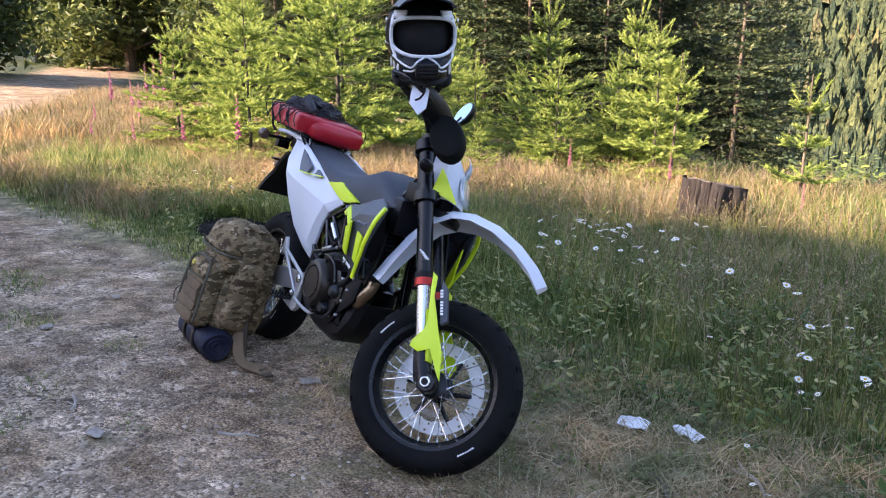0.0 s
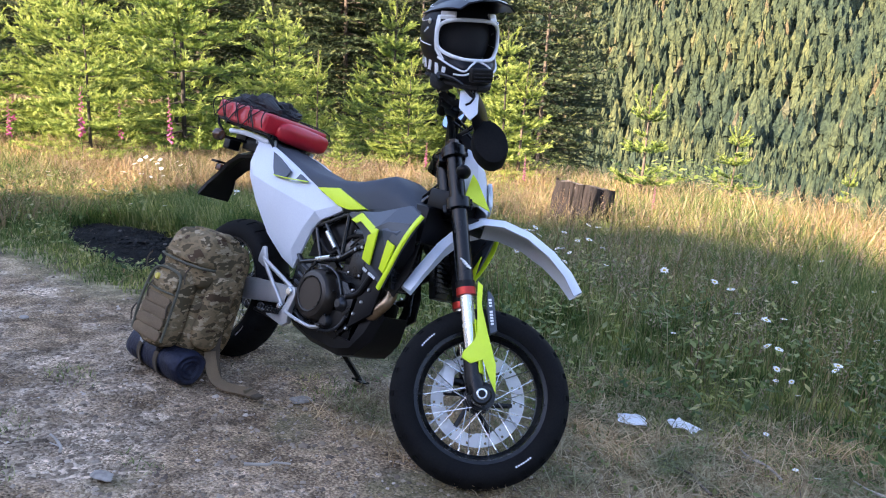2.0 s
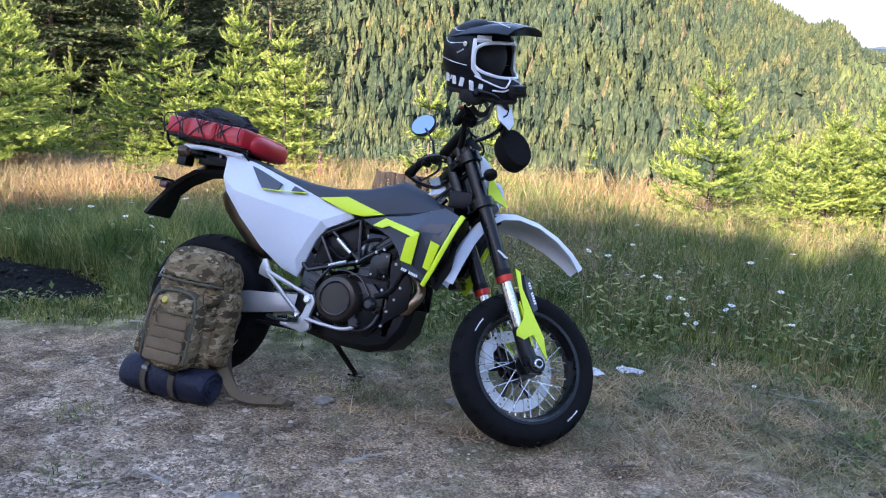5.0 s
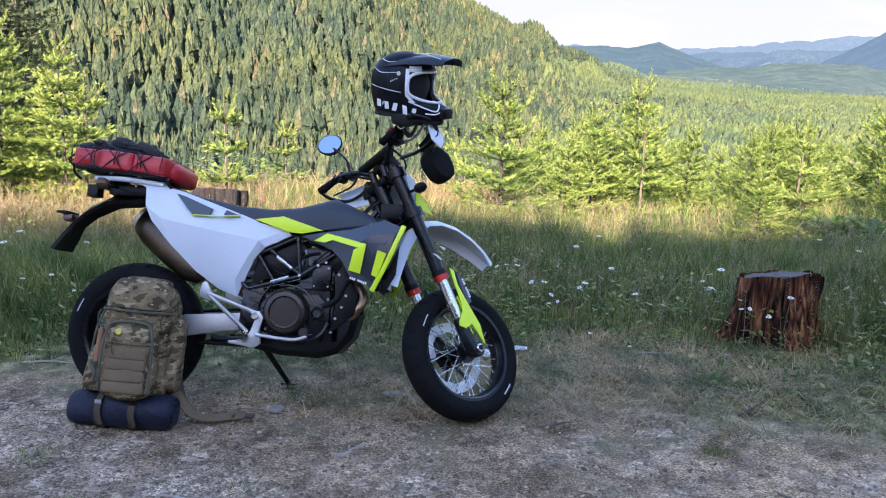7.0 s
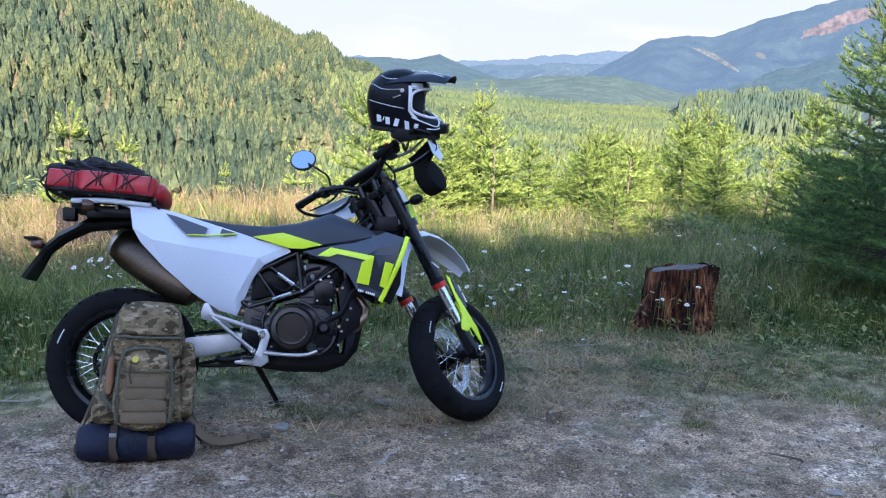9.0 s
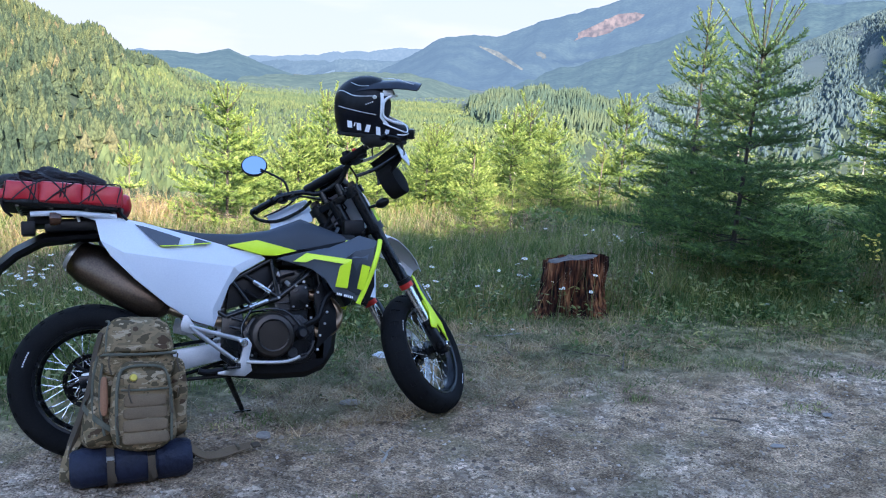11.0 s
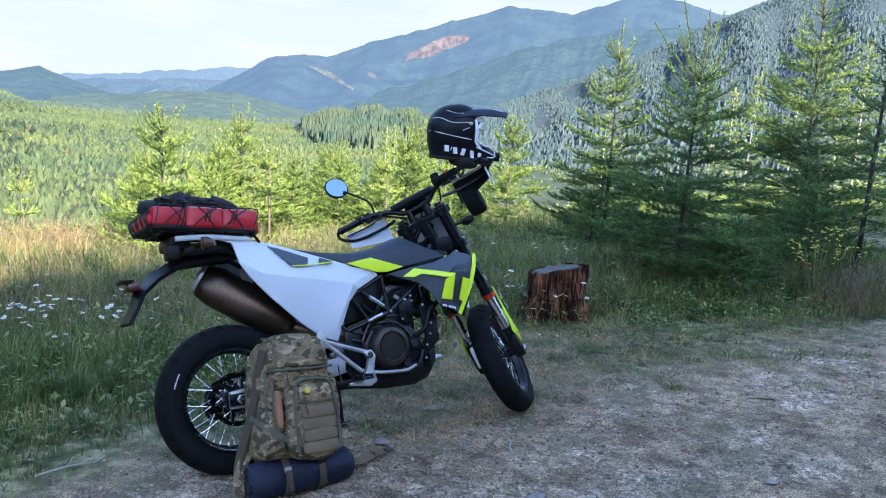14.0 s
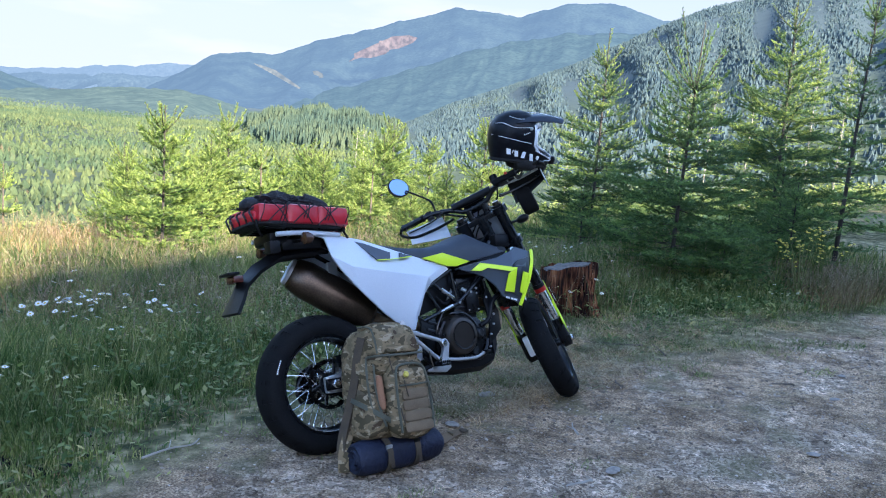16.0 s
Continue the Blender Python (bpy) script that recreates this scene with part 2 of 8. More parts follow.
def height(x, y):
    x, y = np.asarray(x, dtype=float), np.asarray(y, dtype=float)
    r, az = np.hypot(x, y), np.degrees(np.arctan2(-x, y))
    z = 0.01575 * np.clip(x, -70, 40) - 0.0769 * np.clip(y, -5, 8.5)
    near = 1 - smooth(9, 16, r)
    # gravel dips, tufted ground
    g = smooth(-0.1, 0.8, y - verge(x))
    z = z + near * (0.008 * wobble(x, y, 2.1, 3) + 0.004 * wobble(x, y, 7, 4) + g * (0.03 * wobble(x, y, 1.6, 5) + 0.02))
    # slope falls away to the valley in front
    front = smooth(100, 70, np.abs(az + 10))
    d = np.maximum(0, y - 8.5 - 0.03 * np.abs(x))
    z = z - front * (0.30 * np.minimum(d, 40) + 18 * smooth(30, 220, r))
    z = z + smooth(9, 30, y) * (1 - smooth(18, 60, r)) * 0.4 * wobble(x, y, 0.35, 8)
    # near wooded hill
    ea = np.interp(az, *CREST_A)
    top, base = 1000 * np.tan(np.radians(ea)), -34
    s = np.clip((r - 280) / 720, 0, 1)
    s = s - np.maximum(0, (r - 1000) / 900)
    fold = 15 * np.sin(az * 0.55 + r * 0.004 + 1.0) + 8 * np.sin(az * 1.3 - r * 0.008)
    za = base + (top - base) * np.clip(s, 0, 1) + fold * smooth(0.05, 0.4, s) * smooth(0, 3, ea + 3) * (1 - smooth(0.8, 1, s))
    w = smooth(-36, -20, az) * (1 - smooth(75, 92, az)) * smooth(230, 320, r)
    z = np.where(w > 0, np.maximum(z, base + (za - base) * w), z)
    # small wooded hill in the valley
    b = np.clip(1 - ((az + 33.3) / 6.0) ** 2, 0, 1) * np.clip(1 - np.abs(r - 880) / 330, 0, 1) ** 0.8 * (0.82 + 0.12 * np.sin(az * 2.3 + 1) + 0.08 * np.sin(az * 5.1))
    z = np.maximum(z, np.where(b > 0, -34 + 27 * b ** 0.7, -999))
    # long ridge
    ec = np.interp(az, *CREST_C)
    s = np.clip((r - 450) / 1250, 0, 1) - np.maximum(0, (r - 1700) / 1500)
    fold = 7 * np.sin(az * 0.8 + r * 0.002) + 4 * np.sin(az * 2.1 - r * 0.004)
    zc = -34 + (1700 * np.tan(np.radians(ec)) + 34) * np.clip(s, 0, 1) + fold * smooth(0.05, 0.4, s) * (1 - smooth(0.75, 1, s)) * smooth(-1, 4, ec)
    w = smooth(-32, -42, az) * smooth(-100, -92, az) * smooth(440, 560, r)
    z = np.where(w > 0, np.maximum(z, -34 + (zc + 34) * w), z)
    return z - 0.012


def axis_lines(lo, hi, step, reach):
    mid = list(np.arange(lo, hi, step))
    d, left, right = step, [lo], [hi]
    while -left[-1] < reach:
        d *= 1.065
        left.append(left[-1] - d)
        right.append(right[-1] + d)
    return np.array(left[:0:-1] + mid + right)


def build_ground(material):
    xs, ys = axis_lines(-4.5, 5.5, 0.08, 4700), axis_lines(-4.0, 5.0, 0.08, 4700)
    X, Y = np.meshgrid(xs, ys)
    Z = height(X, Y)
    nx, ny = len(xs), len(ys)
    i = np.arange(nx * ny).reshape(ny, nx)
    a, b, c, d = i[:-1, :-1].ravel(), i[:-1, 1:].ravel(), i[1:, 1:].ravel(), i[1:, :-1].ravel()
    tris = np.concatenate([np.stack([a, b, c], 1), np.stack([a, c, d], 1)])
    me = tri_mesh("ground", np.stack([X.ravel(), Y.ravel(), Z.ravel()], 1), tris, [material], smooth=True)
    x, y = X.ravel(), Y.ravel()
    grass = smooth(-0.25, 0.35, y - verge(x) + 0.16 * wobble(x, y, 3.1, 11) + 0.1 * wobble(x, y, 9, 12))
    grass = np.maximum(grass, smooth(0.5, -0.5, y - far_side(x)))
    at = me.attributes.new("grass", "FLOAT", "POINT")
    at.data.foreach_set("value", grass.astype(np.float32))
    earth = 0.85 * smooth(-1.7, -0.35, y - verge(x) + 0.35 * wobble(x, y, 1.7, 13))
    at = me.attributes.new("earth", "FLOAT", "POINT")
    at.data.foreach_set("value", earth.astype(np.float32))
    # ground paler towards +x, away from the grass
    toned = smooth(-1.5, 2.5, x + 0.8 * wobble(x, y, 1.1, 14)) * smooth(0.6, -0.6, y + 0.35 * wobble(x, y, 1.9, 15))
    at = me.attributes.new("toned", "FLOAT", "POINT")
    at.data.foreach_set("value", toned.astype(np.float32))
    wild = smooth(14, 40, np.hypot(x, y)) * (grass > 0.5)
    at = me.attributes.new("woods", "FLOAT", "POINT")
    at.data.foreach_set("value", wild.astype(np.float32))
    # mask for the distance haze tinted into the far ground
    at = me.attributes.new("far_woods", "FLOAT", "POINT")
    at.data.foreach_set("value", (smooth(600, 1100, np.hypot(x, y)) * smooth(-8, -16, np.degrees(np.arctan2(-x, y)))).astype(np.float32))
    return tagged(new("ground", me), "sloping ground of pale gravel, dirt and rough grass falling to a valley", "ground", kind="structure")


def ground_material():
    m, n, l, p = nodes_of("gravel_and_earth")

    def attribute(name):
        a = n.new("ShaderNodeAttribute")
        a.attribute_name = name
        return a.outputs["Fac"]

    def cells(scale):
        v = n.new("ShaderNodeTexVoronoi")
        v.inputs["Scale"].default_value = scale
        l.new(n.new("ShaderNodeTexCoord").outputs["Object"], v.inputs["Vector"])
        return v

    fine, mid, wide = noise_node(n, l, 110, 5), noise_node(n, l, 14, 5), noise_node(n, l, 1.5, 5)
    chips, grit = cells(62), cells(150)
    stones = ramp_node(n, l, chips.outputs["Color"], ((0.2, (0.105, 0.076, 0.056)), (0.5, (0.33, 0.258, 0.196)), (0.85, (0.66, 0.545, 0.44))))
    sand = ramp_node(n, l, grit.outputs["Color"], ((0.2, (0.125, 0.088, 0.062)), (0.5, (0.36, 0.275, 0.200)), (0.85, (0.66, 0.535, 0.415))))
    gravel = mix_node(n, l, ramp_node(n, l, mid.outputs[0], ((0.42, (0, 0, 0)), (0.54, (0.9, 0.9, 0.9)))).outputs[0], sand.outputs[0], stones.outputs[0])
    dirt = ramp_node(n, l, fine.outputs[0], ((0.34, (0.080, 0.052, 0.033)), (0.50, (0.245, 0.170, 0.108)), (0.66, (0.50, 0.375, 0.250))))
    patch = ramp_node(n, l, wide.outputs[0], ((0.44, (0, 0, 0)), (0.55, (0.85, 0.85, 0.85))))
    bare = mix_node(n, l, patch.outputs[0], gravel, dirt.outputs[0])
    clod = ramp_node(n, l, noise_node(n, l, 6, 6).outputs[0], ((0.38, (0, 0, 0)), (0.62, (1, 1, 1))))
    bare = mix_node(n, l, mix_node(n, l, 1.0, attribute("earth"), clod.outputs[0], "MULTIPLY"), bare, dirt.outputs[0])
    lumps = ramp_node(n, l, cells(21).outputs["Color"], ((0.2, (0.70, 0.69, 0.68)), (0.8, (1.28, 1.27, 1.26))))
    bare = mix_node(n, l, 1.0, bare, lumps.outputs[0], "MULTIPLY")
    smudge = ramp_node(n, l, noise_node(n, l, 4.2, 7).outputs[0], ((0.34, (0.52, 0.50, 0.46)), (0.50, (1.0, 1.0, 1.0)), (0.66, (1.24, 1.22, 1.20))))
    bare = mix_node(n, l, 1.0, bare, smudge.outputs[0], "MULTIPLY")
    # paler tone towards +x, multiplied over the bare ground
    toned = ramp_node(n, l, attribute("toned"), ((0, (1.05, 1.02, 0.98)), (1, (1.42, 1.36, 1.28))))
    bare = mix_node(n, l, 1.0, bare, toned.outputs[0], "MULTIPLY")
    moss = ramp_node(n, l, noise_node(n, l, 2.1, 5).outputs[0], ((0.56, (0, 0, 0)), (0.66, (0.65, 0.65, 0.65))))
    bare = mix_node(n, l, moss.outputs[0], bare, (0.105, 0.100, 0.045))
    turf = ramp_node(n, l, noise_node(n, l, 9, 6).outputs[0], ((0.34, (0.050, 0.058, 0.024)), (0.50, (0.165, 0.150, 0.070)), (0.66, (0.44, 0.36, 0.21))))
    c = mix_node(n, l, attribute("grass"), bare, turf.outputs[0])
    woods = ramp_node(n, l, noise_node(n, l, 0.05, 6).outputs[0], ((0.3, (0.030, 0.045, 0.028)), (0.6, (0.055, 0.072, 0.040)), (0.8, (0.095, 0.105, 0.05))))
    c = mix_node(n, l, attribute("woods"), c, woods.outputs[0])
    # blue-grey tint: haze put into the far ground's colour
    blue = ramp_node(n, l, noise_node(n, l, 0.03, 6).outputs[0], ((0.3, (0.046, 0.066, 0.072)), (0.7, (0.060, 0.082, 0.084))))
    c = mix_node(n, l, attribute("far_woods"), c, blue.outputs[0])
    l.new(c, p.inputs["Base Color"])
    p.inputs["Roughness"].default_value = 0.95
    p.inputs["Specular IOR Level"].default_value = 0.2
    proud = n.new("ShaderNodeMath")
    proud.operation = "SUBTRACT"
    proud.inputs[0].default_value = 1.0
    l.new(chips.outputs["Distance"], proud.inputs[1])
    bump_node(n, l, mix_node(n, l, 0.55, fine.outputs[0], proud.outputs[0]), 1.0, 0.022, p)
    return m


M_ground = ground_material()
ground = build_ground(M_ground)


def zat(x, y):
    return float(height(x, y))


# ---- far ranges: plain backdrop of distance, haze put into colour and glow ----
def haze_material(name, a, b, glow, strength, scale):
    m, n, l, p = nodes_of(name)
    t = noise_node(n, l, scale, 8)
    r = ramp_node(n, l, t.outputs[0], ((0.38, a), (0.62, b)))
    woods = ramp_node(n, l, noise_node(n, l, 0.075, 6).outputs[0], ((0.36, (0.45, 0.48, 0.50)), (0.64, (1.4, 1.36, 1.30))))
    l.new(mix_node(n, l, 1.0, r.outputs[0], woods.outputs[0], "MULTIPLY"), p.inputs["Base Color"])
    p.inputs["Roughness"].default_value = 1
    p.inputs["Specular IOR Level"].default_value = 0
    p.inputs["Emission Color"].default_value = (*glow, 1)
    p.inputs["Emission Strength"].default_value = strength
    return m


def lattice(u, v, seed):
    """Smooth value noise on a grid, -1 to 1."""
    tab = np.random.RandomState(seed).rand(64, 64) * 2 - 1
    iu, iv = np.floor(u).astype(int), np.floor(v).astype(int)
    fu, fv = u - iu, v - iv
    fu, fv = fu * fu * (3 - 2 * fu), fv * fv * (3 - 2 * fv)
    g = lambda a, b: tab[a % 64, b % 64]
    return (g(iu, iv) * (1 - fu) + g(iu + 1, iv) * fu) * (1 - fv) + (g(iu, iv + 1) * (1 - fu) + g(iu + 1, iv + 1) * fu) * fv


def spurs(u, v, seed):
    """Broken ridges and gullies at several sizes."""
    out = 0
    for k in range(4):
        f = 2 ** k
        out = out + (1 - 2 * np.abs(lattice(u * f + 7 * k, v * f + 3 * k, seed + k))) / f
    return out / 1.5


def build_range(name, label, dist, crest, foot, material, seed, rough, lower=0.55):
    """A mountain range: rows of ground from its foot up to the crest, given as turn and angle above the level."""
    na, rows = 420, 60
    az = np.linspace(crest[0][0], crest[0][-1], na)
    sd = int(seed * 10)
    el = np.interp(az, *crest) + rough * (lattice(az * 0.8, 0 * az, sd) + 0.5 * lattice(az * 2.4, 0 * az, sd + 1) + 0.25 * lattice(az * 7, 0 * az, sd + 2))
    verts = []
    for k in range(rows):
        s = k / (rows - 1)
        rib = spurs(az * 0.15 + 0.5 * s, 0 * az + s * 0.45, sd + 5)
        d = dist * (lower + (1 - lower) * s) * (1 - 0.045 * rib * 4 * s * (1 - s))
        e = foot + (el - foot) * (s + 0.08 * rib * 4 * s * (1 - s))
        a = np.radians(az)
        verts.append(np.stack([-np.sin(a) * d, np.cos(a) * d, d * np.tan(np.radians(e))], 1))
    verts.append(verts[-1] * np.array([1.06, 1.06, 1.0]) - np.array([0, 0, 0.05 * dist]))
    i = np.arange((rows + 1) * na).reshape(rows + 1, na)
    a, b, c, d = i[:-1, :-1].ravel(), i[:-1, 1:].ravel(), i[1:, 1:].ravel(), i[1:, :-1].ravel()
    tris = np.concatenate([np.stack([a, b, c], 1), np.stack([a, c, d], 1)])
    return tagged(new(name, tri_mesh(name, np.concatenate(verts), tris, [material], smooth=True)), label, "mountains", kind="structure")


# blue tint and emission stand for the haze before each range
M_range_far = haze_material("pale_blue_haze", (0.008, 0.010, 0.012), (0.012, 0.014, 0.016), (0.48, 0.70, 0.96), 0.145, 0.004)
M_range_mid = haze_material("blue_green_haze", (0.006, 0.010, 0.012), (0.016, 0.023, 0.021), (0.38, 0.59, 0.86), 0.112, 0.006)
M_range_hill = haze_material("green_blue_hill_haze", (0.008, 0.014, 0.013), (0.020, 0.029, 0.024), (0.36, 0.57, 0.76), 0.100, 0.012)
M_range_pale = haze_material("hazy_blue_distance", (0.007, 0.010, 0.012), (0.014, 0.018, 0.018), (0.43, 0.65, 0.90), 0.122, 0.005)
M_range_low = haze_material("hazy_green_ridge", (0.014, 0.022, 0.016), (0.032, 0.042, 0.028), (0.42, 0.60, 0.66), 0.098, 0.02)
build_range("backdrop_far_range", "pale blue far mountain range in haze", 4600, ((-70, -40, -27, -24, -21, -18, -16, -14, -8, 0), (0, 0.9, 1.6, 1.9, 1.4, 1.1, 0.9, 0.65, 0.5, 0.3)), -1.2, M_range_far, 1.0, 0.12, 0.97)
build_range("backdrop_middle_range", "lower range before the far mountains under painted pale blue haze", 4480, ((-32, -27, -24, -20.4, -17, -14, -10), (1.3, 1.2, 1.05, 0.85, 0.55, 0.25, -0.1)), -1.2, M_range_pale, 1.6, 0.10, 0.97)
build_range("backdrop_mountains", "forested mountains across the valley under painted blue-green haze", 4200,
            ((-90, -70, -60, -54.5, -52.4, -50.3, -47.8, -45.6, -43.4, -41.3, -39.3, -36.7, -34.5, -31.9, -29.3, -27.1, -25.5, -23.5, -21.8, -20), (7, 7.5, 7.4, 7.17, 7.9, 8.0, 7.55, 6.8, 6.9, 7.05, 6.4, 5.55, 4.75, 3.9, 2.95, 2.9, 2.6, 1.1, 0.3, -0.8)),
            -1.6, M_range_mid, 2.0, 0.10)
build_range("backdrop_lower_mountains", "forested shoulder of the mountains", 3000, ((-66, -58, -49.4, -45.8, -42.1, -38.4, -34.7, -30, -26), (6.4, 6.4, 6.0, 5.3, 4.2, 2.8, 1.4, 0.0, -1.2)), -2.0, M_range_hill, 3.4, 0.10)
build_range("backdrop_round_hill", "rounded hill in the valley under painted blue-green haze", 2400, ((-24, -20, -17, -15.5, -13.7, -12.6, -11.8, -10.8, -9.7, -8.4, -5.8, 2), (-1.8, -1.2, -0.8, -0.29, 0.21, 0.66, 1.0, 0.72, 0.48, 0.56, 0.42, 0.2)), -1.6, M_range_hill, 5.0, 0.05)
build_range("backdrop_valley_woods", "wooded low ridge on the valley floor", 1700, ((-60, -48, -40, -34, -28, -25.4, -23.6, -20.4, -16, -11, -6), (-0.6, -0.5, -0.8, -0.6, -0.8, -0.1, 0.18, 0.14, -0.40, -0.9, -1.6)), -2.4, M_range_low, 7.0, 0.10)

# thin high haze low over the horizon, all round
def build_sky_haze():
    m, n, l, p = nodes_of("hazy_low_sky")
    n.remove(p)
    e = n.new("ShaderNodeEmission")
    sep = n.new("ShaderNodeSeparateXYZ")
    l.new(n.new("ShaderNodeTexCoord").outputs["Object"], sep.inputs[0])
    up = n.new("ShaderNodeMapRange")
    up.inputs[1].default_value, up.inputs[2].default_value = 0.0, 1050.0
    l.new(sep.outputs[2], up.inputs[0])
    clear_air = ramp_node(n, l, up.outputs[0], ((0.0, (0.192, 0.206, 0.222)), (0.45, (0.182, 0.202, 0.222)), (1.0, (0.150, 0.180, 0.212))))
    cloud = ramp_node(n, l, noise_node(n, l, 0.0011, 5, stretch=(1, 1, 4.5)).outputs[0], ((0.48, (0, 0, 0)), (0.64, (0.8, 0.8, 0.8))))
    l.new(mix_node(n, l, cloud.outputs[0], clear_air.outputs[0], (0.212, 0.218, 0.226)), e.inputs[0])
    l.new(e.outputs[0], n["Material Output"].inputs[0])
    az = np.radians(np.linspace(0, 360, 121))
    rows = [np.stack([np.sin(az) * 4880 * math.cos(math.radians(v)), np.cos(az) * 4880 * math.cos(math.radians(v)), 0 * az + 4880 * math.sin(math.radians(v))], 1) for v in (-3, 0, 4, 8, 12, 15)]
    k = np.arange(6 * 121).reshape(6, 121)
    a, b, c, d = k[:-1, :-1].ravel(), k[:-1, 1:].ravel(), k[1:, 1:].ravel(), k[1:, :-1].ravel()
    me = tri_mesh("backdrop_sky", np.concatenate(rows), np.concatenate([np.stack([a, b, c], 1), np.stack([a, c, d], 1)]), [m], smooth=True)
    return tagged(new("backdrop_sky", me), "pale hazy sky low over the mountains", "sky", kind="structure")


build_sky_haze()

# clear-felled patch on the mountain side, haze put in as blue-grey glow
M_bare_slope = haze_material("bare_reddish_slope_haze", (0.038, 0.027, 0.028), (0.066, 0.050, 0.048), (0.50, 0.55, 0.70), 0.09, 0.02)
M_pale_slope = haze_material("bare_pale_slope_haze", (0.026, 0.027, 0.024), (0.046, 0.046, 0.040), (0.44, 0.58, 0.74), 0.10, 0.02)


def build_clearing(ring, d, material, label):
    """A bare patch on a far slope: its outline in turn and angle above the level, at a distance."""
    bm = bmesh.new()
    vs = [bm.verts.new((-math.sin(math.radians(a)) * d, math.cos(math.radians(a)) * d, d * math.tan(math.radians(e)))) for a, e in ring]
    bmesh.ops.triangulate(bm, faces=[bm.faces.new(vs)])
    return tagged(part("backdrop_clearing", bm, material, None), label, "clearing", kind="structure")


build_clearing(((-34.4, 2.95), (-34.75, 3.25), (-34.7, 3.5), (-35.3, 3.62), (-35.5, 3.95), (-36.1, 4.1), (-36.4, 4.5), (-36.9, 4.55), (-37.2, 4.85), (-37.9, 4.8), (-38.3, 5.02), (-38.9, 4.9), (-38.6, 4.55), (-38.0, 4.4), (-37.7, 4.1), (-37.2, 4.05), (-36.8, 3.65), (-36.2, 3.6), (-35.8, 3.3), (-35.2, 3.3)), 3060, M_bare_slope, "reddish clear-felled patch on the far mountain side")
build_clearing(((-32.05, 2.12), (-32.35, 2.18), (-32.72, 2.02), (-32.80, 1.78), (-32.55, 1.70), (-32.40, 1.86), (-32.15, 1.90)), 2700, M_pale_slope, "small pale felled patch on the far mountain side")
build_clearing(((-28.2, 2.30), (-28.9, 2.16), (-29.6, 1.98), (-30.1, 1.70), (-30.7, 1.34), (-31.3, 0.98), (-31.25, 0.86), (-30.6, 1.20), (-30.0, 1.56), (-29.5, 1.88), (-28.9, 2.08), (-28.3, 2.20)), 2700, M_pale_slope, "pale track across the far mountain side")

# ---- conifers ----
def brush(rng, P, Q, tone, nl, nw, per):
    """Needles set all round the shoots that run from P to Q: one small blade each."""
    P, Q, tone = np.array(P), np.array(Q), np.array(tone)
    D = Q - P
    L = np.linalg.norm(D, axis=1)
    D = D / np.maximum(L, 1e-6)[:, None]
    side = np.cross(D, (0, 0, 1.0))
    flat = np.linalg.norm(side, axis=1) < 0.05
    side[flat] = (1.0, 0, 0)
    side /= np.linalg.norm(side, axis=1)[:, None]
    up = np.cross(side, D)
    k = np.maximum(2, np.round(per * L).astype(int))
    i = np.repeat(np.arange(len(P)), k)
    m = len(i)
    t, ang = rng.rand(m, 1), rng.rand(m, 1) * 6.283
    d = D[i]
    rad = np.cos(ang) * side[i] + (0.75 * np.sin(ang) + 0.15) * up[i]
    base = P[i] + d * (t * L[i][:, None])
    tip = base + (rad * 0.80 + d * 0.62) * nl * (0.7 + 0.6 * rng.rand(m, 1))
    wv = np.cross(rad, d) * nw + d * nw * 0.5
    return np.stack([base - wv, base + wv, tip], 1).reshape(-1, 3), np.arange(3 * m).reshape(m, 3), tone[i]


